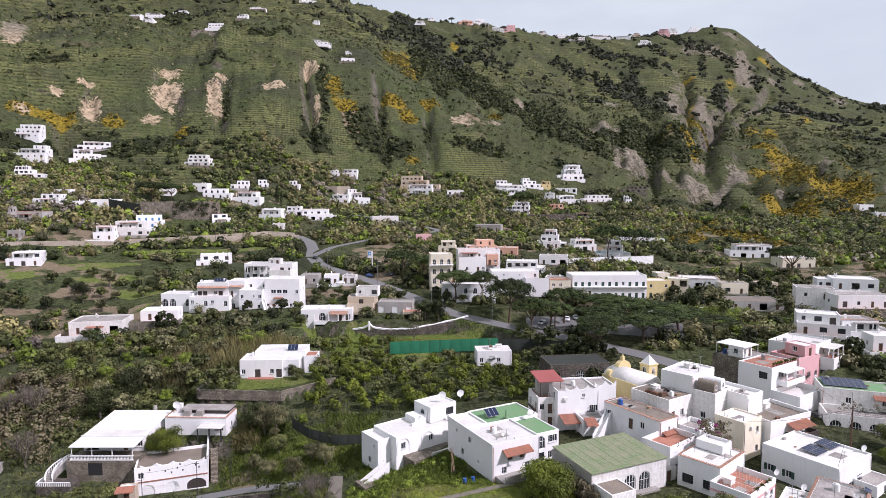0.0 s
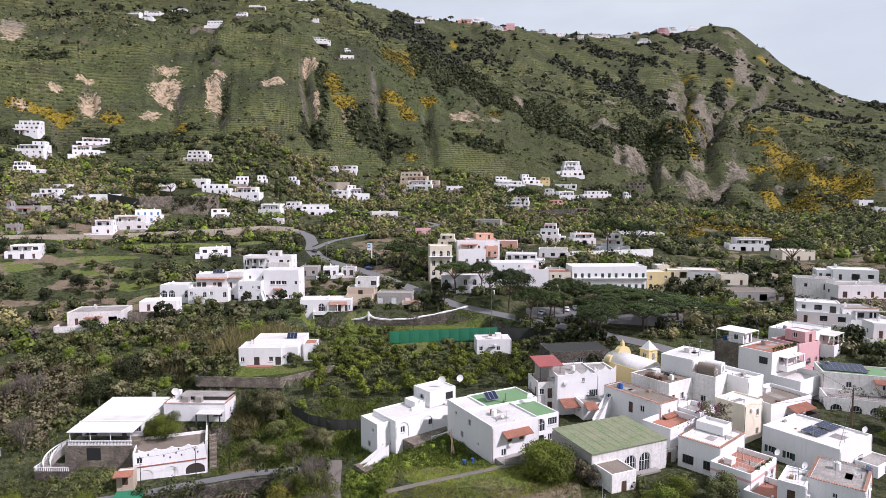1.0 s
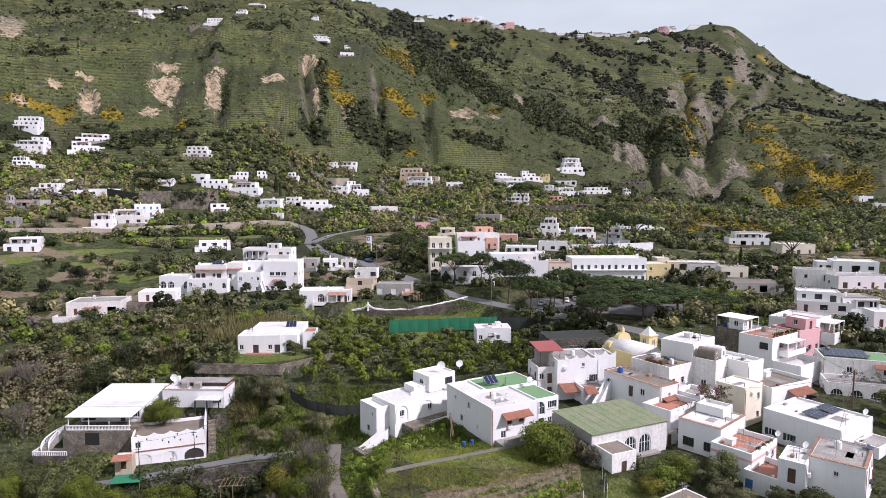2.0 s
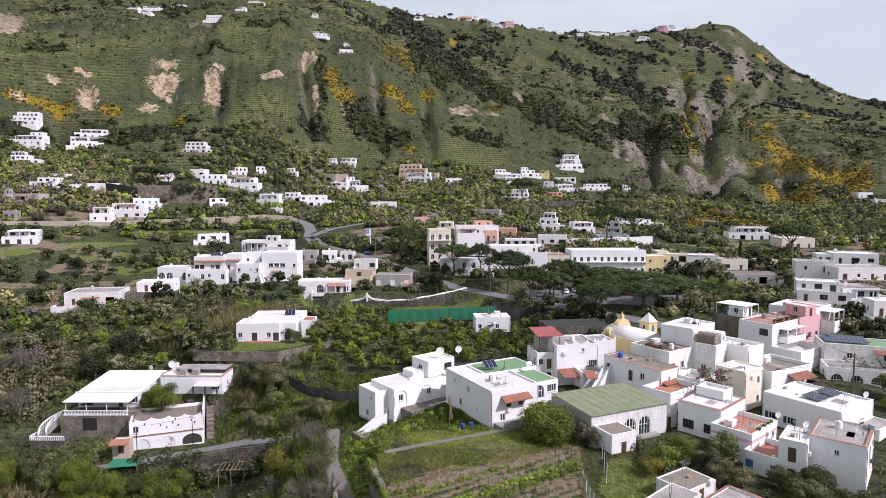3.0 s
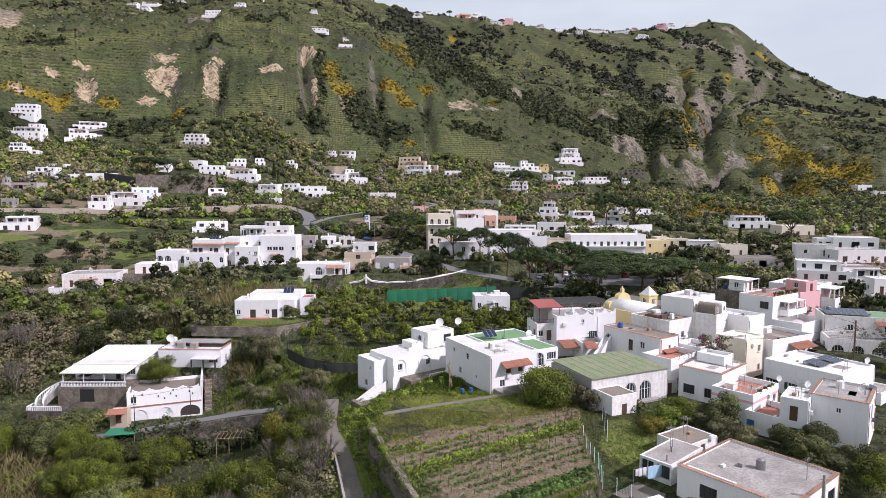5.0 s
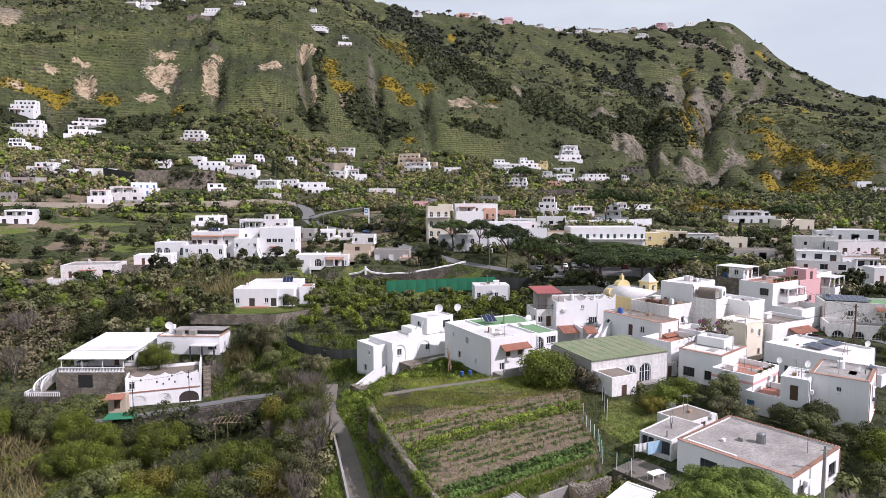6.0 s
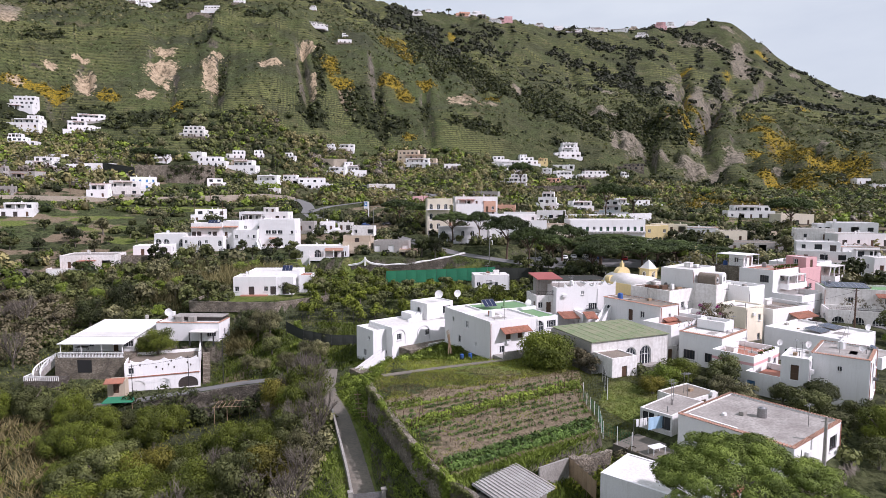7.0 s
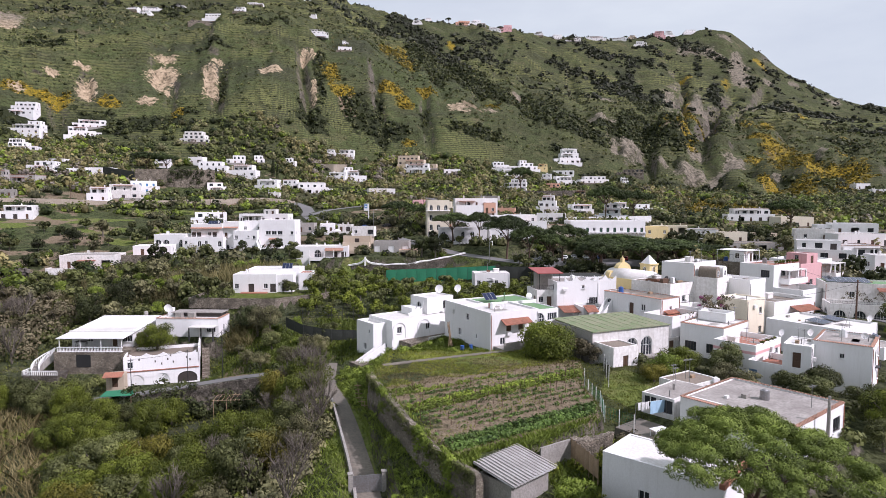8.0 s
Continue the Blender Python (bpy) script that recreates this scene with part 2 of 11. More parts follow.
leafy("leaf_dry", (0.140, 0.116, 0.048), (0.442, 0.366, 0.166))
leafy("leaf_wood", (0.018, 0.022, 0.012), (0.056, 0.062, 0.030))
leafy("flower_magenta", (0.20, 0.02, 0.10), (0.40, 0.05, 0.22))

# the ground: grass, with rock, broom, earth and scrub where the land carries them
gm, gn, gl, gs = node_mat("land")
geo = gn.new("ShaderNodeNewGeometry")
pos = geo.outputs["Position"]
att = gn.new("ShaderNodeAttribute")
att.attribute_name = "cover"
sep = gn.new("ShaderNodeSeparateColor")
gl.new(att.outputs["Color"], sep.inputs["Color"])
lev = gn.new("ShaderNodeAttribute")
lev.attribute_name = "terrace"
part_of = gn.new("ShaderNodeSeparateColor")
gl.new(lev.outputs["Color"], part_of.inputs["Color"])
big, mid, fine = noise_of(gn, gl, pos, 0.016, 5, 0.6), noise_of(gn, gl, pos, 0.13, 5, 0.6), noise_of(gn, gl, pos, 1.1, 4, 0.6)
clump = noise_of(gn, gl, pos, 0.50, 4, 0.65)
# blue is raised in both greens: mountain haze put into the ground colour
lush = ramp_of(gn, gl, big, [(0.36, (0.050, 0.055, 0.034)), (0.47, (0.068, 0.080, 0.037)), (0.58, (0.076, 0.098, 0.036)), (0.68, (0.118, 0.106, 0.062))])
dull = ramp_of(gn, gl, big, [(0.34, (0.046, 0.052, 0.027)), (0.46, (0.074, 0.078, 0.038)), (0.57, (0.070, 0.086, 0.034)), (0.66, (0.130, 0.118, 0.066))])
green = mix_of(gn, gl, part_of.outputs["Blue"], dull, lush)
green = mix_of(gn, gl, ramp_of(gn, gl, mid, [(0.36, (0.75,) * 3), (0.50, (0.0,) * 3)]), green, (0.046, 0.050, 0.020))
green = mix_of(gn, gl, ramp_of(gn, gl, mid, [(0.56, (0.0,) * 3), (0.72, (0.55,) * 3)]), green, (0.170, 0.150, 0.078))
green = mix_of(gn, gl, ramp_of(gn, gl, fine, [(0.40, (0.75,) * 3), (0.52, (0.0,) * 3)]), green, (0.024, 0.029, 0.011))
green = mix_of(gn, gl, ramp_of(gn, gl, clump, [(0.40, (0.85,) * 3), (0.47, (0.0,) * 3)]), green, (0.018, 0.023, 0.009))
tilt = gn.new("ShaderNodeSeparateXYZ")
gl.new(geo.outputs["Normal"], tilt.inputs["Vector"])
upright = gn.new("ShaderNodeMath")
upright.operation = "MULTIPLY_ADD"
gl.new(clump, upright.inputs[0])
upright.inputs[1].default_value = 0.5
gl.new(tilt.outputs["Z"], upright.inputs[2])
steep = ramp_of(gn, gl, upright.outputs[0], [(0.84, (1, 1, 1)), (0.94, (0, 0, 0))])
# bare faces: beds of grey-brown rock with dark clefts that run down
fall = gn.new("ShaderNodeMapping")
fall.inputs["Scale"].default_value = (1.0, 1.0, 0.28)
gl.new(pos, fall.inputs["Vector"])
cleft = noise_of(gn, gl, fall.outputs["Vector"], 0.26, 7, 0.72)
bank = ramp_of(gn, gl, cleft, [(0.36, (0.026, 0.024, 0.018)), (0.50, (0.095, 0.084, 0.066)), (0.66, (0.185, 0.165, 0.132))])
land = mix_of(gn, gl, steep, green, bank)
# terrace steps: darker ragged colour along each riser, paler green on the treads
ragged = gn.new("ShaderNodeMath")
ragged.operation = "MULTIPLY_ADD"
gl.new(clump, ragged.inputs[0])
ragged.inputs[1].default_value = 0.7
gl.new(part_of.outputs["Red"], ragged.inputs[2])
frac = gn.new("ShaderNodeMath")
frac.operation = "FRACT"
gl.new(ragged.outputs[0], frac.inputs[0])
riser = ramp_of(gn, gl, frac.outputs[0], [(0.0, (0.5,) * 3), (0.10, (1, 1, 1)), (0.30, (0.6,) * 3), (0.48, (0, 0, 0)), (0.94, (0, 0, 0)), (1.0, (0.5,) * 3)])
tread = ramp_of(gn, gl, frac.outputs[0], [(0.42, (0, 0, 0)), (0.70, (1, 1, 1)), (0.90, (1, 1, 1)), (1.0, (0, 0, 0))])
broken = ramp_of(gn, gl, noise_of(gn, gl, pos, 0.022, 5, 0.65), [(0.40, (0.08,) * 3), (0.60, (0.9,) * 3)])
grown_here = mix_of(gn, gl, 1.0, broken, part_of.outputs["Green"], "MULTIPLY")
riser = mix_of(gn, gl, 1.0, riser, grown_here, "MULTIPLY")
tread = mix_of(gn, gl, 1.0, tread, grown_here, "MULTIPLY")
land = mix_of(gn, gl, tread, land, mix_of(gn, gl, 0.75, land, (0.165, 0.170, 0.062)))
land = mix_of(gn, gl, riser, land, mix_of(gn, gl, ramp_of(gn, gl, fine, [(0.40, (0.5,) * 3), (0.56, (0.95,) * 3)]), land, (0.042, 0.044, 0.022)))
rockc = ramp_of(gn, gl, cleft, [(0.36, (0.10, 0.078, 0.050)), (0.46, (0.26, 0.20, 0.13)), (0.60, (0.44, 0.345, 0.23)), (0.72, (0.52, 0.43, 0.31))])
earth = ramp_of(gn, gl, fine, [(0.3, (0.125, 0.096, 0.062)), (0.7, (0.235, 0.188, 0.128))])
broom = ramp_of(gn, gl, fine, [(0.38, (0.060, 0.062, 0.016)), (0.50, (0.17, 0.130, 0.018)), (0.66, (0.42, 0.265, 0.012))])
scrub = ramp_of(gn, gl, fine, [(0.32, (0.010, 0.014, 0.007)), (0.66, (0.040, 0.046, 0.020))])


def patchy(channel, cut=0.5, by=None, amount=3.4):
    add = gn.new("ShaderNodeMath")
    add.operation = "ADD"
    gl.new(channel, add.inputs[0])
    sub = gn.new("ShaderNodeMath")
    sub.operation = "MULTIPLY_ADD"
    gl.new(by or mid, sub.inputs[0])
    sub.inputs[1].default_value, sub.inputs[2].default_value = amount, -amount / 2
    gl.new(sub.outputs[0], add.inputs[1])
    edge = ramp_of(gn, gl, add.outputs[0], [(cut - 0.1, (0, 0, 0)), (cut + 0.1, (1, 1, 1))])
    return mix_of(gn, gl, 1.0, edge, ramp_of(gn, gl, channel, [(0.02, (0, 0, 0)), (0.25, (1, 1, 1))]), "MULTIPLY")


grey_rock = ramp_of(gn, gl, cleft, [(0.36, (0.040, 0.036, 0.028)), (0.50, (0.135, 0.120, 0.094)), (0.68, (0.270, 0.240, 0.190))])
rockc = mix_of(gn, gl, part_of.outputs["Blue"], grey_rock, rockc)
meadow = ramp_of(gn, gl, fine, [(0.35, (0.070, 0.098, 0.022)), (0.65, (0.150, 0.180, 0.046))])
meadow = mix_of(gn, gl, ramp_of(gn, gl, mid, [(0.50, (0,) * 3), (0.66, (0.8,) * 3)]), meadow, (0.175, 0.155, 0.075))
land = mix_of(gn, gl, patchy(att.outputs["Alpha"]), land, scrub)
land = mix_of(gn, gl, patchy(lev.outputs["Alpha"], 0.5, mid, 1.6), land, meadow)
land = mix_of(gn, gl, patchy(sep.outputs["Green"], 0.55, clump, 4.0), land, broom)
land = mix_of(gn, gl, patchy(sep.outputs["Blue"]), land, earth)
land = mix_of(gn, gl, patchy(sep.outputs["Red"], 0.62, mix_of(gn, gl, 0.5, cleft, clump), 5.5), land, rockc)
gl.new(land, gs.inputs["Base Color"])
gs.inputs["Roughness"].default_value = 0.95
gs.inputs["Specular IOR Level"].default_value = 0.1
bump_of(gn, gl, mix_of(gn, gl, 0.5, mix_of(gn, gl, 0.5, cleft, clump), fine), gs, 1.0, 1.6)

# ---- the lie of the land: heights along rays from the origin, in metres ----
RADII = (40, 62, 80, 97, 115, 135, 160, 200, 250, 320, 380, 430, 480, 530, 580, 640, 700, 760, 850, 960, 1150, 1350, 1500, 1620, 1750, 1930, 2120, 2280, 2650)
PROFILES = {}


def profile(azimuth, *heights):
    """The ground's height at RADII, along one azimuth (degrees to the right of the view)."""
    PROFILES[azimuth] = heights + (180.0, 0.0)


profile(-60, -9.1, -11.7, -13.3, -14.0, -13.8, -12.7, -10.3, -5.7, -1.0, 7.7, 16.3, 24.6, 34, 45, 58, 74, 91, 109, 134, 163, 218, 271, 302, 323, 342, 365, 384, 396, 415)
profile(-46, -9.2, -13.9, -15.7, -15.3, -14.1, -12.1, -9.0, -3.8, 2.9, 14.2, 25.6, 36, 49, 65, 83, 107, 130, 152, 184, 222, 295, 372, 419, 448, 472, 489, 514, 534, 550)
profile(-40, -8.9, -14.0, -15.8, -15.2, -14.0, -11.7, -7.9, -2.7, 3.9, 16.2, 28.8, 40, 53, 70, 92, 122, 149, 171, 201, 236, 305, 403, 470, 516, 556, 594, 616, 623, 612)
profile(-36, -8.6, -13.1, -15.3, -15.0, -13.9, -11.4, -6.7, -1.8, 4.4, 17.2, 31, 42, 54, 69, 93, 134, 161, 182, 211, 244, 310, 424, 506, 564, 621, 676, 692, 685, 645)
profile(-32, -8.2, -12.0, -14.6, -15.1, -14.0, -11.3, -5.3, -0.6, 4.9, 17.5, 31, 44, 54, 65, 87, 129, 163, 189, 221, 254, 321, 435, 530, 603, 678, 765, 754, 728, 659)
profile(-28, -7.7, -10.9, -13.8, -15.4, -14.3, -10.4, -4.2, 1.0, 6.2, 17.4, 30, 43, 55, 70, 92, 127, 163, 195, 232, 266, 328, 435, 542, 625, 704, 773, 768, 735, 644)
profile(-24, -7.2, -9.8, -12.7, -15.2, -14.6, -9.8, -2.3, 3.1, 7.8, 17.1, 29.3, 42, 58, 77, 101, 133, 170, 206, 246, 280, 339, 440, 550, 634, 714, 769, 749, 709, 598)
profile(-20, -6.7, -8.5, -11.1, -13.4, -14.6, -8.7, 0.7, 4.6, 9.2, 17.1, 28.2, 41, 59, 85, 112, 140, 181, 220, 259, 293, 356, 456, 554, 633, 704, 739, 710, 662, 521)
profile(-16, -6.3, -7.3, -9.1, -10.9, -11.4, -4.8, 1.7, 5.4, 10.7, 18.3, 26.5, 36, 57, 90, 121, 156, 189, 223, 262, 299, 366, 460, 546, 615, 684, 695, 661, 611, 454)
profile(-12, -5.9, -6.1, -6.9, -8.1, -7.5, -2.9, 0.8, 5.9, 12.5, 19.1, 25.2, 32, 45, 76, 109, 150, 187, 219, 258, 298, 363, 449, 522, 574, 617, 635, 608, 565, 447)
profile(-8, -5.6, -4.8, -4.9, -5.6, -5.3, -3.1, -0.2, 6.3, 13.2, 19.5, 25.2, 30, 39, 60, 90, 130, 175, 207, 242, 280, 346, 427, 495, 544, 578, 592, 570, 533, 432)
profile(-4, -5.3, -3.7, -3.1, -3.5, -3.4, -2.4, -0.9, 6.2, 13.5, 19.8, 25.6, 31, 41, 58, 81, 115, 155, 185, 219, 253, 317, 386, 459, 503, 540, 549, 527, 489, 390)
profile(0, -5.1, -2.6, -1.6, -1.8, -1.4, -1.4, -0.3, 6.5, 14.4, 19.8, 24.9, 31, 42, 58, 81, 112, 142, 165, 194, 223, 284, 349, 436, 496, 528, 538, 515, 476, 357)
profile(4, -4.8, -1.9, -0.5, -0.9, -0.5, -0.4, 0.2, 6.6, 14.5, 19.2, 23.6, 29.9, 40, 52, 73, 103, 128, 148, 173, 202, 260, 335, 414, 475, 506, 515, 497, 464, 374)
profile(8, -4.6, -1.8, -0.3, -0.3, 0.0, 0.4, 1.1, 6.3, 13.2, 18.1, 21.6, 25.7, 34, 43, 62, 91, 116, 134, 152, 186, 241, 312, 386, 449, 492, 511, 501, 477, 400)
profile(12, -4.5, -2.0, -0.5, -0.2, 0.3, 1.0, 2.2, 6.1, 11.4, 16.8, 19.6, 21.3, 28.2, 37, 51, 78, 102, 120, 140, 172, 222, 279, 350, 416, 478, 514, 517, 499, 420)
profile(16, -4.5, -2.3, -0.9, -0.3, 0.4, 1.5, 3.0, 6.0, 9.7, 15.2, 18.3, 21.1, 27.0, 36, 46, 62, 76, 89, 128, 161, 207, 252, 320, 379, 444, 513, 537, 525, 429)
profile(20, -4.5, -2.6, -1.3, -0.5, 0.2, 1.7, 3.5, 5.8, 8.7, 13.6, 17.3, 20.7, 25.7, 32, 39, 48, 58, 81, 119, 151, 194, 242, 295, 343, 403, 494, 562, 555, 445)
profile(24, -4.6, -2.9, -1.6, -0.9, -0.1, 1.5, 3.9, 5.6, 7.7, 12.4, 16.5, 20.1, 24.5, 29.3, 34, 41, 50, 72, 105, 137, 180, 223, 262, 300, 346, 443, 565, 546, 441)
profile(28, -4.7, -3.0, -1.9, -1.2, -0.5, 1.0, 3.5, 5.2, 6.5, 11.6, 15.8, 19.6, 23.8, 27.6, 32, 40, 52, 65, 88, 116, 162, 200, 231, 259, 297, 377, 457, 472, 410)
profile(32, -4.9, -3.2, -2.1, -1.4, -0.8, 0.8, 2.9, 4.3, 6.5, 10.9, 15.0, 19.2, 23.4, 27.0, 30, 41, 50, 58, 75, 104, 144, 177, 198, 216, 235, 289, 345, 369, 359)
profile(36, -5.1, -3.3, -2.3, -1.6, -0.8, 0.8, 2.3, 3.5, 6.2, 10.2, 14.2, 18.6, 23.0, 27.6, 34, 45, 49, 53, 67, 96, 129, 157, 177, 192, 210, 245, 280, 311, 328)
profile(40, -5.3, -3.4, -2.5, -1.7, -0.9, 0.3, 1.7, 3.2, 5.7, 9.6, 13.6, 17.7, 22.2, 27.2, 33, 41, 46, 52, 64, 84, 114, 140, 159, 175, 195, 228, 267, 298, 315)
profile(46, -5.6, -3.6, -2.7, -1.9, -1.1, -0.2, 1.0, 2.6, 4.9, 8.7, 12.5, 16.2, 20.4, 24.9, 29.8, 36, 41, 47, 58, 72, 94, 116, 134, 151, 173, 207, 250, 288, 297)
profile(60, -6.1, -4.2, -3.3, -2.7, -2.1, -1.4, -0.6, 0.9, 2.8, 5.8, 8.8, 11.6, 14.5, 17.6, 20.7, 24.7, 28.8, 33, 40, 47, 59, 71, 82, 92, 103, 119, 132, 139, 141)
for side in (-90, 90):
    profile(side, *(max(-14, (r - 290) * 0.06) for r in RADII))
for side in (-180, -130, 130, 180):
    profile(side, *(-14 for r in RADII))
AZIMUTHS = np.array(sorted(PROFILES), float)
LOG_R = np.log(np.array((3.0,) + RADII + (3400, 4900), float))
TABLE = np.array([(PROFILES[a][0],) + tuple(PROFILES[a]) for a in sorted(PROFILES)])


def lattice(i, j, seed):
    """A repeatable random number in 0..1 for whole numbers i, j."""
    n = (i.astype(np.int64) * 374761393 + j.astype(np.int64) * 668265263 + seed * 144665) & 0xFFFFFFFF
    n = ((n ^ (n >> 13)) * 1274126177) & 0xFFFFFFFF
    return ((n ^ (n >> 16)) & 0xFFFF) / 65535.0


def grain(x, y, seed=0):
    """Smooth noise in -1..1 with features of size one."""
    i, j = np.floor(x), np.floor(y)
    u, v = x - i, y - j
    u, v = u * u * (3 - 2 * u), v * v * (3 - 2 * v)
    a, b = lattice(i, j, seed), lattice(i + 1, j, seed)
    c, d = lattice(i, j + 1, seed), lattice(i + 1, j + 1, seed)
    return 2 * ((a + (b - a) * u) * (1 - v) + (c + (d - c) * u) * v) - 1


def rough(x, y, size, octaves=4, seed=0):
    total, gain = 0.0, 0.5
    for k in range(octaves):
        total = total + gain * grain(x / size * 2 ** k + 17.3 * k, y / size * 2 ** k - 9.1 * k, seed + k)
        gain *= 0.5
    return total


def smooth(a, b, v):
    w = np.clip((v - a) / (b - a), 0, 1)
    return w * w * (3 - 2 * w)


def cubic(p0, p1, p2, p3, w):
    return p1 + 0.5 * w * (p2 - p0 + w * (2 * p0 - 5 * p1 + 4 * p2 - p3 + w * (3 * (p1 - p2) + p3 - p0)))


def base_height(x, y):
    az, lr = np.degrees(np.arctan2(x, y)), np.log(np.maximum(np.hypot(x, y), 3.01))
    i = np.clip(np.searchsorted(AZIMUTHS, az) - 1, 0, len(AZIMUTHS) - 2)
    j = np.clip(np.searchsorted(LOG_R, lr) - 1, 0, len(LOG_R) - 2)
    u = (az - AZIMUTHS[i]) / (AZIMUTHS[i + 1] - AZIMUTHS[i])
    v = np.clip((lr - LOG_R[j]) / (LOG_R[j + 1] - LOG_R[j]), 0, 1)

    def column(k):
        k = np.clip(k, 0, len(AZIMUTHS) - 1)
        return TABLE[k, j] * (1 - v) + TABLE[k, j + 1] * v

    return cubic(column(i - 1), column(i), column(i + 1), column(i + 2), np.clip(u, 0, 1))


def inside(x, y, corners):
    """Signed distance to a convex plan, positive inside (corners run clockwise seen from above)."""
    d = np.full(np.shape(x), 1e9)
    for (x0, y0), (x1, y1) in zip(corners, corners[1:] + corners[:1]):
        n = math.hypot(x1 - x0, y1 - y0)
        d = np.minimum(d, ((x - x0) * (y1 - y0) - (y - y0) * (x1 - x0)) / n)
    return d


def along(x, y, line):
    """Distance to a polyline of (x, y, z), and the line's height at the nearest point."""
    best, height = np.full(np.shape(x), 1e9), np.zeros(np.shape(x))
    for (x0, y0, z0), (x1, y1, z1) in zip(line, line[1:]):
        w = np.clip(((x - x0) * (x1 - x0) + (y - y0) * (y1 - y0)) / ((x1 - x0) ** 2 + (y1 - y0) ** 2), 0, 1)
        d = np.hypot(x - x0 - w * (x1 - x0), y - y0 - w * (y1 - y0))
        height = np.where(d < best, z0 + w * (z1 - z0), height)
        best = np.minimum(best, d)
    return best, height


FIELD = [(-9.6, 83.0), (-8.5, 97.5), (22.5, 97.5), (20.5, 84.0), (17.8, 64.5), (9.0, 58.0), (3.0, 52.3), (0.8, 55.5), (-5.3, 70.9)]
LAWN = [(-57.5, 141.5), (-58.0, 158.0), (-34.0, 158.0), (-27.5, 150.5), (-37.5, 140.0)]
ORCHARD = [(-34.0, 160.0), (-34.0, 193.8), (-15.5, 193.8), (18.0, 190.2), (24.0, 176.0), (24.0, 152.0), (0.0, 142.0)]
LAWN_STRIP = [(-42.0, 180.0), (-44.0, 198.0), (-16.0, 194.6), (-16.0, 178.4)]
LAWN_END = [(-16.0, 178.4), (-16.0, 194.6), (8.0, 200.2), (15.0, 191.0), (16.0, 178.4)]
CAR_PARK = [(18.0, 192.0), (24.0, 207.0), (36.0, 217.0), (66.0, 215.0), (82.0, 198.0), (77.0, 184.0), (58.0, 166.0), (42.0, 168.0)]
LANE = [(-20.5, 113.0, -6.3), (-18.3, 97.0, -5.6), (-14.8, 88.0, -5.4), (-11.9, 78.0, -5.5), (-9.3, 68.0, -5.6), (-7.2, 60.0, -5.8), (-5.0, 48.0, -6.2)]
YARD_ROAD = [(-66.0, 108.5, -12.2), (-56.0, 110.0, -11.3), (-47.0, 112.2, -10.3), (-38.0, 113.0, -9.0), (-28.0, 112.0, -7.6), (-20.5, 111.0, -6.3)]
ROAD_WEST = [(-240.0, 258.0, 25.6), (-198.0, 286.5, 25.6), (-181.0, 296.5, 25.2), (-159.0, 308.5, 23.8), (-140.0, 320.0, 24.2), (-116.0, 333.0, 25.0), (-98.0, 345.0, 25.8), (-84.0, 350.0, 24.6), (-74.0, 338.0, 22.0), (-68.0, 318.0, 19.6), (-64.0, 296.0, 18.0)]
VALLEY_ROAD = [(-64.0, 296.0, 18.0), (-56.0, 276.0, 16.0), (-42.0, 258.0, 14.5), (-28.0, 244.0, 12.8), (-12.0, 225.0, 10.0), (4.0, 205.0, 7.2),
               (22.0, 192.0, 5.6), (40.0, 178.0, 4.8), (56.0, 162.0, 4.0), (72.0, 140.0, 2.6), (86.0, 118.0, 1.4), (96.0, 95.0, 0.0)]
HILL_ROAD = [(-64.0, 296.0, 18.0), (-58.0, 320.0, 20.5), (-40.0, 345.0, 23.0), (-18.0, 352.0, 24.0), (-2.0, 370.0, 26.5), (-22.0, 400.0, 29.5), (-60.0, 420.0, 34.0)]


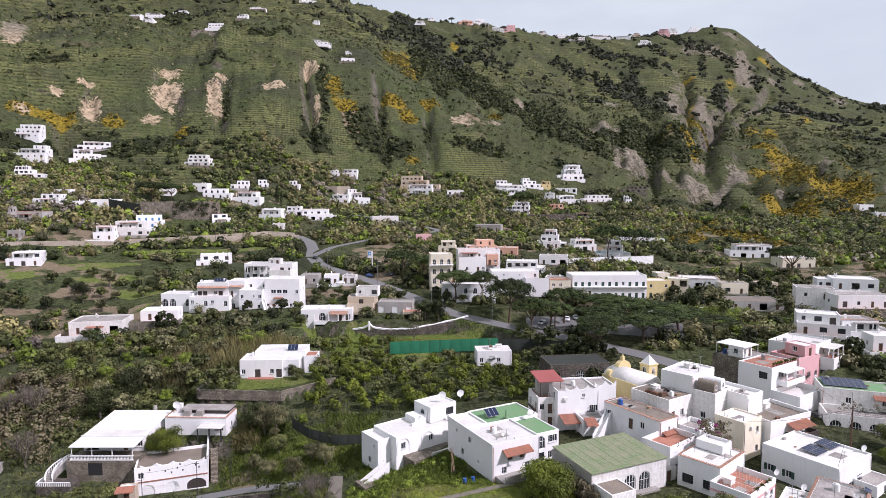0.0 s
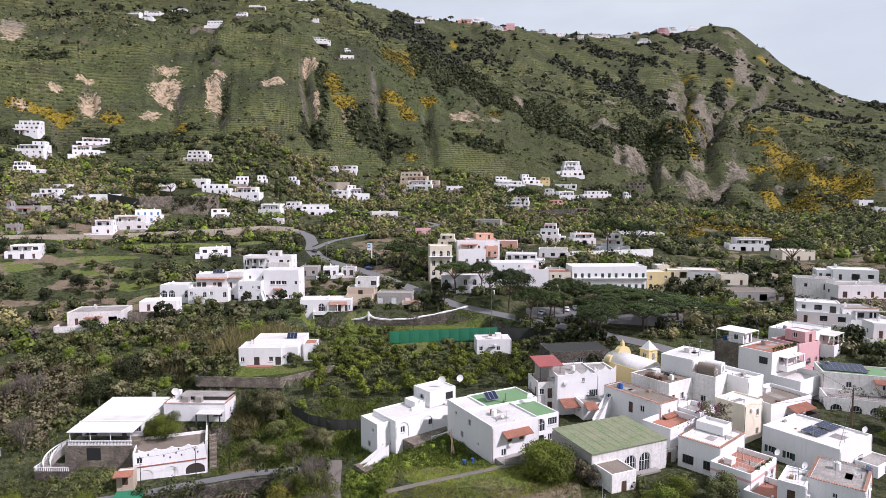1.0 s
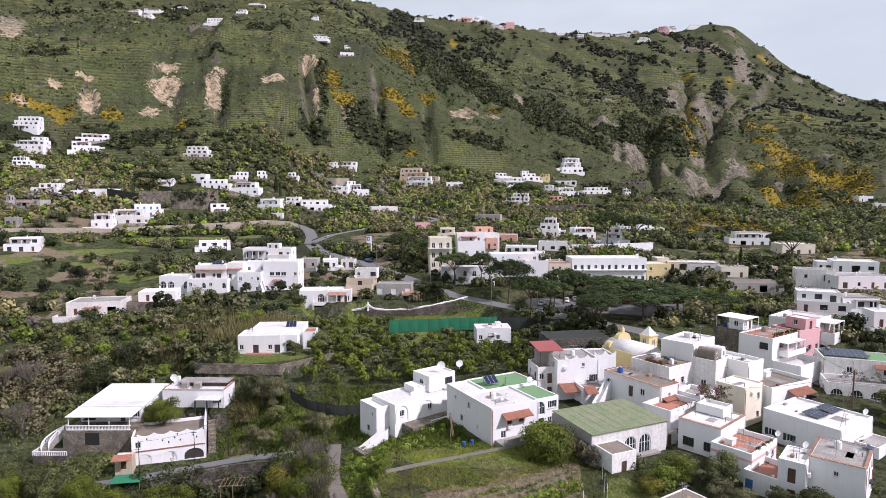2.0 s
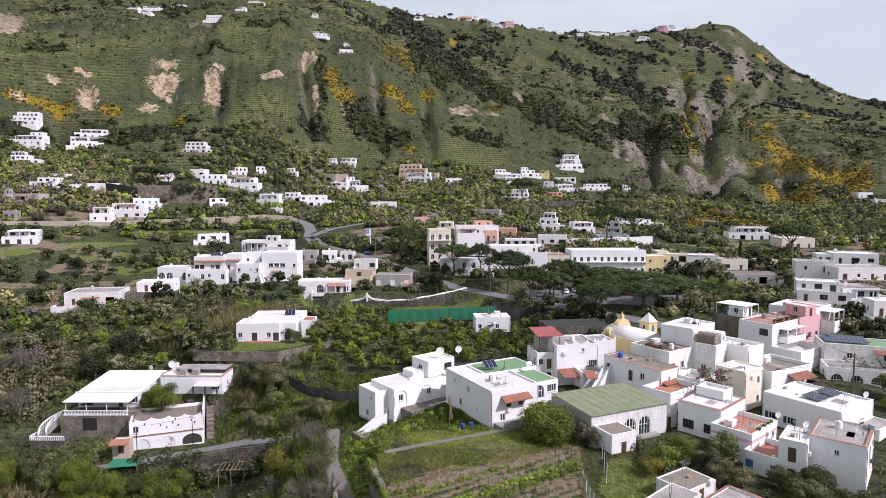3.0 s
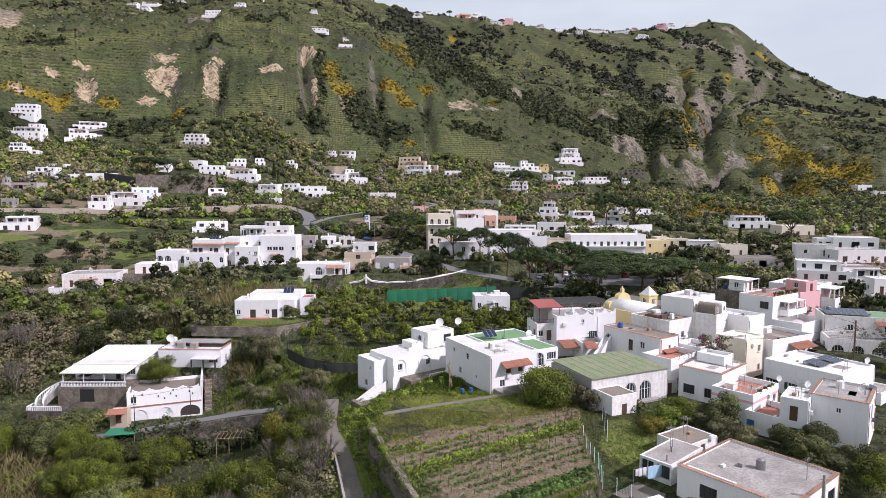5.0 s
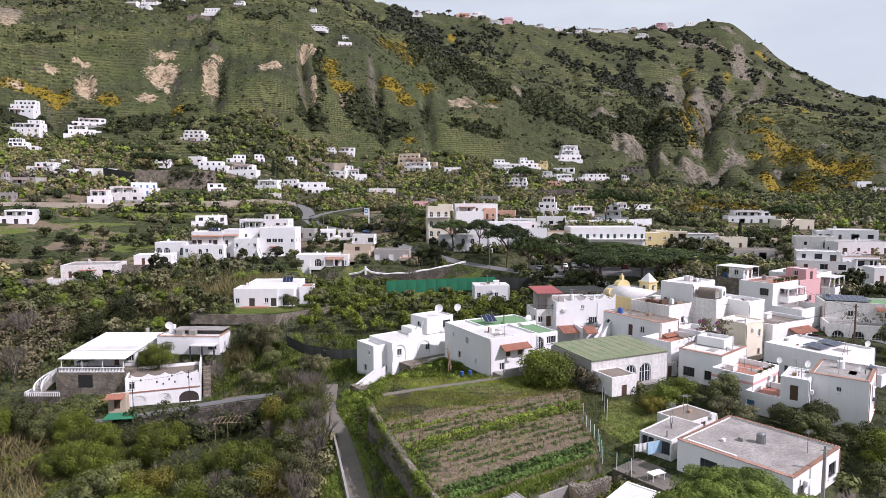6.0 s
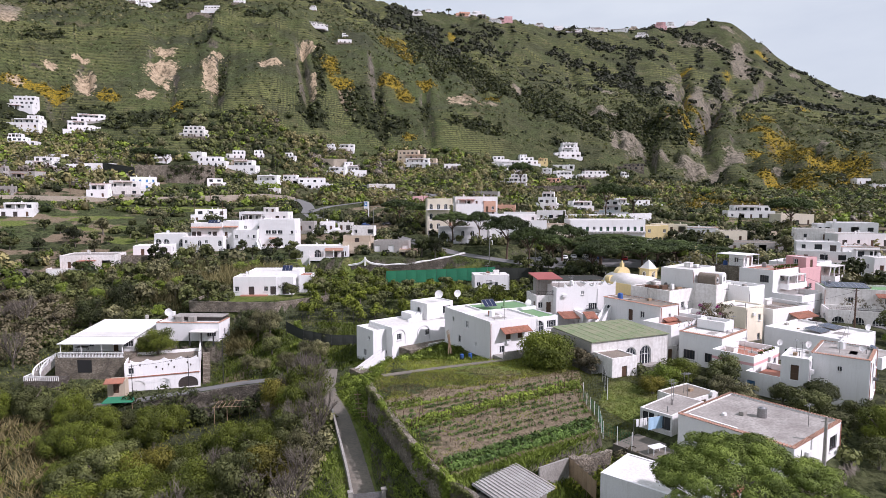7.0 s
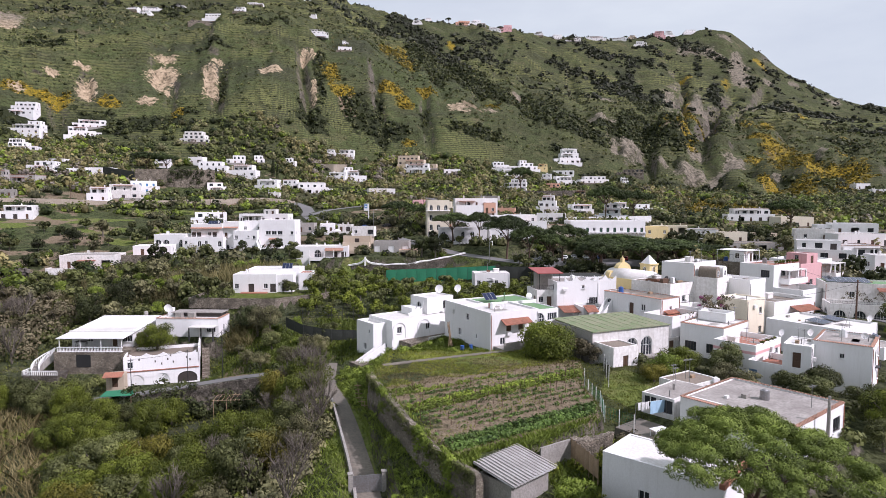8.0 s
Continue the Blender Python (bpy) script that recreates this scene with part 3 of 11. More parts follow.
def ground(x, y, steps=False):
    """The height of the ground at x, y (arrays); steps: the terrace level and how far terraces show instead."""
    x, y = np.asarray(x, float), np.asarray(y, float)
    r, az = np.hypot(x, y), np.degrees(np.arctan2(x, y))
    h = base_height(x, y)
    plain_w = smooth(12, 38, r)
    h = -7.0 * (1 - plain_w) + h * plain_w
    high = smooth(520, 700, r) * (1 - smooth(2100, 2600, r)) * (1 - smooth(50, 80, np.abs(az)))
    # spurs and runnels down the slopes
    bend = az + 1.2 * rough(x, y, 160, 3, 5)
    calm = 1 - 0.6 * smooth(5, 11, az) * smooth(900, 1150, r)
    h = h - calm * high * r * (0.020 * np.abs(grain(bend / 2.6, np.log(r) * 1.2, 3)) ** 1.5 - 0.008) * 0.8
    h = h - calm * high * r * 0.007 * (np.abs(grain(bend / 0.8, np.log(r) * 5.0, 9)) - 0.4)
    h = h + smooth(60, 140, r) * 0.9 * rough(x, y, 22, 3, 2) + calm * high * 0.010 * r * rough(x, y, 60, 4, 6) + 0.12 * rough(x, y, 2.5, 2, 8) * smooth(20, 60, r)
    for a0, r0, r1, wide, deep, slant in GULLIES:
        d = az - a0 - slant * (r - r0) / (r1 - r0) - 0.8 * rough(x, y, 75, 4, 4)
        run = smooth(r0 - 40, r0 + 40, r) * (1 - smooth(r1 - 60, r1 + 40, r))
        h = h - deep * run * np.exp(-(d / wide) ** 2)
    for a0, r0, wide, long, tall in KNOLLS:
        d = np.hypot((az - a0) / wide, (r - r0) / long) + 0.5 * rough(x, y, 46, 3, 14)
        h = h + tall * (0.45 * (1 - smooth(0.6, 1.0, d)) + 0.5 * (1 - smooth(0.0, 1.25, d)))
    # scars: the soil slid off, the rock stands back
    for a0, r0, wide, long, deep in SCARS:
        d = np.hypot((az - a0) / wide, (r - r0) / long) + 0.35 * rough(x, y, 18, 3, 15)
        h = h - deep * (1 - smooth(0.5, 1.0, d))
    # terraces
    step = np.where(r < 1000, 3.2 + 0.9 * np.sign(grain(x / 150, y / 150, 41)), 8.0)
    level = h / step + 0.55 * rough(x, y, 60, 3, 12)
    part = level - np.floor(level)
    cut = step * (smooth(0.0, 0.38, part) - part)
    grown = np.where(az < 6, 1.0, np.where(r < 930, 0.5, 0.95)) * smooth(-0.06, 0.30, rough(x, y, 90, 3, 21) + 0.14) * smooth(430, 520, r) * (1 - smooth(1700, 2000, r)) * (1 - smooth(40, 60, np.abs(az)))
    if steps:
        return level, grown
    h = h + cut * grown * 0.85
    # levelled plots and roads
    for corners, z, soft in ((ORCHARD, 0.2, 3.0), (LAWN_STRIP, 1.2, 1.2), (LAWN_END, 2.2, 1.2), (CAR_PARK, 4.7, 4.0), (FIELD, 0.0, 0.5), (LAWN, 1.6, 0.6)):
        w = smooth(-soft, 0.1, inside(x, y, corners))
        h = h * (1 - w) + (z + 0.05 * rough(x, y, 3, 2, 31)) * w
    for line, half, soft in ((LANE, 1.4, 1.6), (YARD_ROAD, 2.2, 1.0), (VALLEY_ROAD, 3.6, 5.0), (ROAD_WEST, 3.6, 1.2), (HILL_ROAD, 2.4, 4.0)):
        d, z = along(x, y, line)
        w = 1 - smooth(half, half + soft, d)
        h = h * (1 - w) + z * w
    for cx, cy, hw, hd, turn, z, soft in PADS:
        c, s = math.cos(math.radians(turn)), math.sin(math.radians(turn))
        u, v = (x - cx) * c + (y - cy) * s, -(x - cx) * s + (y - cy) * c
        w = 1 - smooth(0, soft, np.maximum(np.abs(u) - hw, np.abs(v) - hd))
        h = h * (1 - w) + z * w
    return h


# gullies: azimuth, from radius, to radius, half width (degrees), depth, slant (degrees)
GULLIES = (
    (-11.9, 560, 760, 0.45, 16, -0.6), (-19.6, 560, 690, 0.5, 12, 0.3), (-23.5, 560, 680, 0.5, 8, 0.5),
    (-31.5, 540, 640, 0.6, 7, 0.5), (-5.4, 560, 760, 0.4, 9, -0.5), (-1.2, 560, 720, 0.5, 9, 0.0),
    (23.6, 880, 1600, 0.5, 34, 1.6), (21.6, 900, 1700, 0.4, 26, -0.4), (25.6, 1000, 1800, 0.35, 22, 2.2),
    (17.0, 640, 780, 0.5, 9, 0.4), (19.0, 620, 760, 0.4, 9, 0.0), (22.8, 600, 720, 0.7, 12, -0.5), (27.0, 560, 760, 0.6, 8, 0.5),
    (5.0, 760, 1100, 1.3, 14, -4.0), (33.0, 640, 1000, 0.8, 10, 1.0), (12.5, 1000, 1500, 0.4, 14, -0.5),
)
# knolls and crags on the right: azimuth, radius, half width (degrees), half length, height
KNOLLS = (
    (26.6, 590, 2.3, 62, 17), (29.0, 700, 3.0, 60, 18), (31.6, 610, 2.0, 46, 10), (22.2, 700, 1.5, 50, 17), (19.6, 690, 0.9, 44, 14), (17.2, 720, 0.9, 44, 14),
    (24.4, 800, 1.5, 60, 16), (33.6, 800, 2.4, 80, 20), (20.8, 850, 1.2, 60, 15), (28.2, 900, 1.8, 70, 18), (14.8, 800, 1.0, 50, 10), (35.6, 700, 1.6, 60, 12),
)
SCARS = (
    (-23.9, 652, 1.2, 22, 7), (-24.6, 690, 0.6, 12, 5), (-20.4, 640, 0.6, 34, 8), (-19.9, 690, 0.5, 14, 5), (-12.1, 715, 0.5, 36, 9), (-29.7, 640, 0.7, 30, 6), (-15.2, 690, 0.9, 14, 4), (-33.0, 640, 0.8, 12, 4),
)
# levelled ground under buildings: centre, half sizes, turn, height, blend
PADS = []


# ---- the ground sheet ----
def ground_at(x, y):
    return float(ground(np.array([x]), np.array([y]))[0])


# what the ground carries: (kind, azimuth, radius, half width in degrees, half length in metres)
COVER = []


def patch(kind, azimuth, radius, wide, long, lean=0.0):
    COVER.append((kind, azimuth, radius, wide, long, lean))


patch("rock", -29.6, 638, 0.74, 28)
patch("rock", -24.2, 663, 1.59, 29)
patch("rock", -23.5, 706, 1.06, 13)
patch("rock", -20.3, 642, 0.85, 38)
patch("rock", -19.7, 684, 0.64, 10)
patch("rock", -15.2, 640, 1.06, 12)
patch("rock", -12.0, 719, 0.74, 32)
patch("rock", -11.4, 624, 0.37, 26)
patch("rock", -31.9, 654, 0.64, 8)
patch("rock", -34.4, 939, 0.96, 135)
patch("rock", -29.9, 678, 0.96, 10)
patch("rock", -25.1, 609, 0.74, 10)
patch("rock", 1.6, 678, 1.38, 13)
patch("rock", -34.2, 615, 0.53, 8)
patch("broom", -34.0, 615, 1.06, 8)
patch("broom", -32.0, 611, 1.27, 9)
patch("broom", -28.1, 607, 0.85, 10)
patch("broom", -23.0, 573, 0.85, 14)
patch("scrub", -10.8, 670, 0.53, 67)
patch("scrub", -19.3, 628, 0.48, 37)
patch("scrub", -4.9, 597, 3.19, 27)
patch("scrub", -7.5, 614, 1.59, 39)
patch("scrub", -26.1, 560, 6.37, 19)
patch("scrub", -16.6, 512, 3.19, 8)
patch("scrub", -34.6, 570, 3.19, 18)
patch("scrub", -29.4, 569, 2.12, 30)
patch("scrub", -15.3, 822, 2.12, 29)
patch("scrub", -22.7, 1055, 1.33, 54)
patch("scrub", -32.2, 733, 1.59, 13)
patch("scrub", -20.1, 716, 1.59, 8)
patch("scrub", 3.5, 616, 2.65, 15)
patch("scrub", -11.6, 570, 1.59, 30)
patch("earth", -18.5, 124, 2.4, 7)
patch("earth", -31.0, 276, 2.2, 9)
patch("earth", -29.6, 272, 1.4, 7)
patch("earth", -32.5, 252, 0.74, 8)
patch("earth", -8.5, 622, 0.64, 25)
patch("rock", 20.3, 1244, 0.73, 260)
patch("rock", 20.9, 1498, 0.57, 88)
patch("rock", 22.5, 1244, 0.71, 269)
patch("rock", 21.9, 1910, 1.02, 57)
patch("rock", 23.5, 1924, 1.30, 49)
patch("rock", 25.6, 1922, 0.58, 82)
patch("rock", 25.9, 1804, 0.87, 125)
patch("rock", 24.7, 2069, 0.69, 16)
patch("rock", 28.0, 1861, 0.60, 32)
patch("rock", 29.6, 1560, 0.90, 165)
patch("rock", 26.9, 1342, 0.43, 181)
patch("rock", 29.8, 2014, 0.49, 51)
patch("rock", 32.5, 2041, 0.55, 68)
patch("rock", 23.3, 1102, 0.70, 78)
patch("rock", 17.1, 741, 1.09, 58)
patch("rock", 15.9, 739, 0.50, 55)
patch("rock", 22.7, 785, 0.86, 25)
patch("rock", 22.4, 675, 1.73, 22)
patch("rock", 24.4, 663, 1.18, 79)
patch("rock", 25.6, 749, 1.16, 34)
patch("rock", 28.9, 657, 0.50, 7)
patch("rock", 31.9, 841, 0.73, 80)
patch("rock", 14.3, 845, 1.51, 33)
patch("rock", 14.7, 1115, 1.50, 42)
patch("rock", 20.0, 682, 0.63, 11)
patch("rock", 6.9, 923, 0.70, 28)
patch("rock", 4.6, 706, 1.06, 13)
patch("broom", 21.2, 836, 1.86, 11)
patch("broom", 22.9, 968, 1.31, 24)
patch("broom", 26.6, 1014, 0.62, 96)
patch("broom", 27.9, 976, 0.88, 100)
patch("broom", 27.3, 872, 0.66, 7)
patch("broom", 30.3, 1334, 0.71, 101)
patch("broom", 33.4, 988, 0.58, 22)
patch("broom", 29.2, 775, 2.56, 124)
patch("broom", 31.3, 692, 2.46, 52)
patch("broom", 33.3, 668, 1.80, 117)
patch("broom", 30.3, 534, 1.80, 90)
patch("broom", 28.7, 596, 1.17, 22)
patch("broom", 27.5, 473, 2.65, 63)
patch("broom", 25.2, 486, 1.71, 58)
patch("broom", 21.2, 471, 2.23, 42)
patch("broom", 21.9, 438, 1.53, 40)
patch("broom", 29.3, 431, 1.96, 30)
patch("broom", 22.2, 825, 0.76, 12)
patch("broom", 21.9, 1212, 0.46, 261)
patch("broom", 27.3, 1994, 0.61, 35)
patch("broom", 21.4, 1652, 0.77, 10)
patch("broom", 24.8, 1697, 0.29, 86)
patch("broom", 22.4, 800, 0.56, 9)
patch("broom", 18.8, 493, 1.44, 33)
patch("broom", -10.0, 679, 0.98, 33)
patch("broom", -9.1, 650, 1.16, 13)
patch("broom", -4.7, 688, 1.18, 15)
patch("broom", -3.2, 666, 1.07, 17)
patch("broom", -1.3, 711, 0.95, 17)
patch("broom", -3.3, 944, 1.42, 116)
patch("broom", 4.7, 769, 0.89, 63)
patch("broom", -4.7, 916, 0.83, 75)
patch("broom", -2.7, 576, 0.95, 13)
patch("broom", 1.0, 1408, 0.48, 38)
patch("scrub", 9.3, 815, 3.59, 118)
patch("scrub", 6.4, 854, 1.88, 81)
patch("scrub", 11.9, 726, 2.39, 31)
patch("scrub", 14.3, 739, 2.01, 33)
patch("scrub", 17.7, 900, 1.73, 44)
patch("scrub", 24.0, 1464, 0.55, 232)
patch("scrub", 22.6, 1750, 0.30, 124)
patch("scrub", 26.6, 1820, 0.57, 95)
patch("scrub", 33.4, 945, 1.41, 43)
patch("scrub", 21.0, 779, 0.57, 14)
patch("scrub", 16.6, 1459, 0.98, 67)
patch("scrub", 18.6, 1117, 1.71, 127)
patch("scrub", -0.5, 1025, 1.55, 226)
patch("scrub", 1.1, 1104, 1.07, 243)
patch("scrub", -2.0, 1094, 1.31, 235)
patch("scrub", -3.4, 1446, 1.66, 159)
patch("scrub", 2.2, 963, 1.19, 111)
patch("scrub", 4.7, 1492, 1.30, 31)
patch("scrub", 11.9, 628, 1.82, 19)
patch("scrub", 32.5, 584, 1.27, 17)
patch("scrub", 34.4, 551, 1.62, 49)
patch("scrub", 23.4, 599, 1.70, 47)
patch("scrub", 29.7, 654, 1.08, 7)
patch("scrub", 15.9, 570, 2.75, 32)
patch("scrub", 20.2, 576, 1.05, 36)
patch("scrub", 17.5, 1650, 1.19, 44)
patch("earth", 20.0, 823, 1.47, 7)
patch("earth", 3.1, 696, 1.19, 9)
patch("scrub", -11.3, 650, 0.40, 60)
patch("scrub", -5.6, 640, 0.45, 60)
patch("scrub", -1.4, 640, 0.40, 50)


RAVINE = [(-50, 1424, 0), (-10, 1235, 0), (21, 1089, 0), (42, 1009, 0), (70, 910, 0), (119, 880, 0), (157, 810, 0), (198, 785, 0), (233, 775, 0), (280, 770, 0)]


def cover_of(x, y):
    """Weights of rock, broom, earth and scrub at x, y."""
    r, az = np.hypot(x, y), np.degrees(np.arctan2(x, y))
    out = {k: np.zeros(np.shape(x)) for k in ("rock", "broom", "earth", "scrub")}
    wob = 0.55 * rough(x, y, 26, 3, 51) + 0.35 * rough(x, y, 8, 2, 52)
    for kind, a0, r0, wide, long, lean in COVER:
        d = np.hypot((az - a0 - lean * (r - r0) / long) / wide, (r - r0) / long) + wob
        out[kind] = np.maximum(out[kind], 1 - smooth(0.5, 1.2, d))
    d, _ = along(x, y, RAVINE)
    out["scrub"] = np.maximum(out["scrub"], 1 - smooth(22, 62, d + 26 * wob * (r / 800)))
    plot = smooth(-0.3, 0.6, inside(x, y, FIELD)) * (1 - smooth(0.0, 5.0, y - 79.5 - 0.5 * x + 2.5 * rough(x, y, 5, 2, 77))) * smooth(-0.6, 0.4, y - 0.65 * x - 54.6)
    out["earth"] = np.maximum(out["earth"], plot * 0.9)
    valley = smooth(170, 230, r) * (1 - smooth(470, 560, r)) * smooth(-0.1, 0.25, rough(x, y, 45, 3, 61))
    out["scrub"] = np.maximum(out["scrub"], valley * 0.45)
    tilled = smooth(190, 240, r) * (1 - smooth(420, 500, r)) * smooth(0.06, 0.24, rough(x, y, 34, 3, 63))
    out["earth"] = np.maximum(out["earth"], tilled * 0.6)
    return out


# meadows and grass plots: centre, half sizes, turn
MEADOWS = ((-128.0, 304.0, 34.0, 5.0, 22), (-96.0, 318.0, 16.0, 4.0, 14), (-142.0, 254.0, 14.0, 7.0, 10), (-121.0, 239.0, 9.0, 8.0, 0), (-158.0, 270.0, 22.0, 6.0, 25), (-180.0, 250.0, 14.0, 8.0, 10), (-10.0, 174.0, 7.0, 8.0, 0),
           (-104.0, 222.0, 12.0, 6.0, 0), (-46.0, 149.0, 13.0, 9.0, 0), (6.0, 93.0, 14.0, 4.0, 0), (-12.0, 76.0, 3.0, 26.0, 14), (26.0, 78.0, 5.0, 9.0, 0), (-30.0, 122.0, 9.0, 7.0, 0), (-29.0, 187.5, 15.0, 10.0, -3), (-2.0, 187.0, 18.0, 9.0, 8), (-46.0, 196.0, 5.0, 4.0, 0))


def meadow_of(x, y):
    out = np.zeros(np.shape(x))
    for cx, cy, a, b, turn in MEADOWS:
        c, s = math.cos(math.radians(turn)), math.sin(math.radians(turn))
        u, v = (x - cx) * c + (y - cy) * s, -(x - cx) * s + (y - cy) * c
        out = np.maximum(out, 1 - smooth(0.7, 1.1, np.hypot(u / a, v / b) + 0.25 * rough(x, y, 7, 2, 83)))
    return out


def build_land():
    turn = np.concatenate([np.arange(-180, -60, 6.0), np.arange(-60, -42, 1.5), np.arange(-42, 42, 0.26), np.arange(42, 60, 1.5), np.arange(60, 180, 6.0)])
    reach = np.concatenate([[0.02, 2.0], np.arange(6, 36, 3.0), np.arange(36, 130, 0.6), np.arange(130, 330, 1.2), np.arange(330, 900, 1.8), np.arange(900, 2150, 7.0), np.geomspace(2150, 4800, 24)])
    az, r = np.meshgrid(np.radians(turn), reach)
    x, y = r * np.sin(az), r * np.cos(az)
    z = ground(x.ravel(), y.ravel())
    rows, cols = az.shape
    i = np.arange(rows * cols).reshape(rows, cols)
    nxt = np.roll(i, -1, axis=1)
    quads = np.stack([i[:-1], nxt[:-1], nxt[1:], i[1:]], -1).reshape(-1, 4)[:, ::-1]
    me = bpy.data.meshes.new("ground")
    me.vertices.add(rows * cols)
    me.vertices.foreach_set("co", np.stack([x.ravel(), y.ravel(), z], -1).astype(np.float32).ravel())
    me.loops.add(quads.size)
    me.loops.foreach_set("vertex_index", quads.astype(np.int32).ravel())
    me.polygons.add(len(quads))
    me.polygons.foreach_set("loop_start", np.arange(0, quads.size, 4, dtype=np.int32))
    me.update(calc_edges=True)
    me.validate()
    me.polygons.foreach_set("use_smooth", np.ones(len(me.polygons), bool))
    c = cover_of(x.ravel(), y.ravel())
    at = me.attributes.new("cover", "FLOAT_COLOR", "POINT")
    at.data.foreach_set("color", np.stack([c["rock"], c["broom"], c["earth"], c["scrub"]], -1).astype(np.float32).ravel())
    level, grown = ground(x.ravel(), y.ravel(), True)
    turned, far = np.degrees(az.ravel()), r.ravel()
    lush = (1 - smooth(0, 9, turned + 5 * rough(x.ravel(), y.ravel(), 120, 3, 91))) * (1 - smooth(800, 1050, far)) * 0.9 + 0.1
    at = me.attributes.new("terrace", "FLOAT_COLOR", "POINT")
    at.data.foreach_set("color", np.stack([level, grown, lush, meadow_of(x.ravel(), y.ravel())], -1).astype(np.float32).ravel())
    me.materials.append(MATS["land"])
    return tagged(new("ground", me), "terraced green hillside and valley ground with earth and rock", "ground", kind="structure")

# ---- building kit ----
def part(name, bm, material, parent=None, label="", smooth_faces=False):
    """Links a bmesh as one mesh object under a thing or a part."""
    me = bpy.data.meshes.new(name)
    if smooth_faces:
        for f in bm.faces:
            f.smooth = True
    bm.to_mesh(me)
    bm.free()
    me.materials.append(MATS[material])
    ob = new(name, me)
    ob.parent = parent
    if label:
        ob["label"] = label
    return ob


def shared(name, me, parent, m, label=""):
    """One more object on a mesh that is there already."""
    ob = new(name, me)
    ob.parent = parent
    ob.matrix_basis = m
    if label:
        ob["label"] = label
    return ob


FOOT = []          # plans of buildings: centre and radius, where nothing grows


def thing(name, x, y, z, rot, label, category, group=""):
    ob = new(name)
    ob.empty_display_size = 0.2
    ob.matrix_basis = pose(x, y, z, 0, 0, rot)
    return tagged(ob, label, category, group)


def add_box(bm, x0, y0, z0, x1, y1, z1, turn=None):
    vs = [bm.verts.new((x, y, z)) for z in (z0, z1) for x, y in ((x0, y0), (x1, y0), (x1, y1), (x0, y1))]
    if turn is not None:
        for v in vs:
            v.co = turn @ v.co
    for q in ((3, 2, 1, 0), (4, 5, 6, 7), (0, 1, 5, 4), (1, 2, 6, 5), (2, 3, 7, 6), (3, 0, 4, 7)):
        bm.faces.new([vs[k] for k in q])
    return vs


def add_tube(bm, p, q, r0, r1=None, sides=6, caps=True):
    """A tapered round bar from p to q."""
    p, q = Vector(p), Vector(q)
    r1 = r0 if r1 is None else r1
    t = (q - p).to_track_quat("Z", "Y").to_matrix()
    rings = []
    for c, r in ((p, r0), (q, r1)):
        rings.append([bm.verts.new(c + t @ Vector((r * math.cos(2 * math.pi * k / sides), r * math.sin(2 * math.pi * k / sides), 0))) for k in range(sides)])
    for k in range(sides):
        bm.faces.new((rings[0][k], rings[0][(k + 1) % sides], rings[1][(k + 1) % sides], rings[1][k]))
    if caps:
        bm.faces.new(rings[0][::-1])
        bm.faces.new(rings[1])


def add_prism(bm, pts, z0, z1):
    """An upright prism on a plan given anticlockwise."""
    lo, hi = [bm.verts.new((x, y, z0)) for x, y in pts], [bm.verts.new((x, y, z1)) for x, y in pts]
    bm.faces.new(lo[::-1])
    bm.faces.new(hi)
    for k in range(len(pts)):
        j = (k + 1) % len(pts)
        bm.faces.new((lo[k], lo[j], hi[j], hi[k]))


def arc_points(x0, x1, zs, rise, n=8):
    c, hw = (x0 + x1) / 2, (x1 - x0) / 2
    return [(c - hw * math.cos(math.pi * k / n), zs + rise * math.sin(math.pi * k / n)) for k in range(n + 1)]


def add_wall(bm, start, along_v, out, length, z0, z1, holes, depth=0.22):
    """One wall face with real openings: holes are (x0, z0, x1, z1, arched)."""
    start, u, n, up = Vector(start), Vector(along_v), Vector(out), Vector((0, 0, 1))

    def at(x, z, inner=0.0):
        return bm.verts.new(start + u * x + up * z - n * inner)

    xs = sorted({0.0, length, *[h[0] for h in holes], *[h[2] for h in holes]})
    zs = sorted({z0, z1, *[h[1] for h in holes], *[h[3] for h in holes]})
    for xa, xb in zip(xs, xs[1:]):
        for za, zb in zip(zs, zs[1:]):
            cx, cz = (xa + xb) / 2, (za + zb) / 2
            if not any(h[0] < cx < h[2] and h[1] < cz < h[3] for h in holes):
                bm.faces.new((at(xa, za), at(xb, za), at(xb, zb), at(xa, zb)))
    for xa, za, xb, zb, arched in holes:
        if arched:
            rise = min((xb - xa) / 2, (zb - za) * 0.6)
            arc = arc_points(xa, xb, zb - rise, rise)
            half = len(arc) // 2
            bm.faces.new([at(xa, zb)] + [at(*p) for p in arc[:half + 1]])
            bm.faces.new([at(xb, zb)] + [at(*p) for p in arc[half:]][::1])
            rim = [(xa, za)] + arc + [(xb, za)]
        else:
            rim = [(xa, za), (xa, zb), (xb, zb), (xb, za)]
        for p, q in zip(rim, rim[1:] + rim[:1]):
            bm.faces.new((at(*p), at(*p, depth), at(*q, depth), at(*q)))


FITTINGS = {}


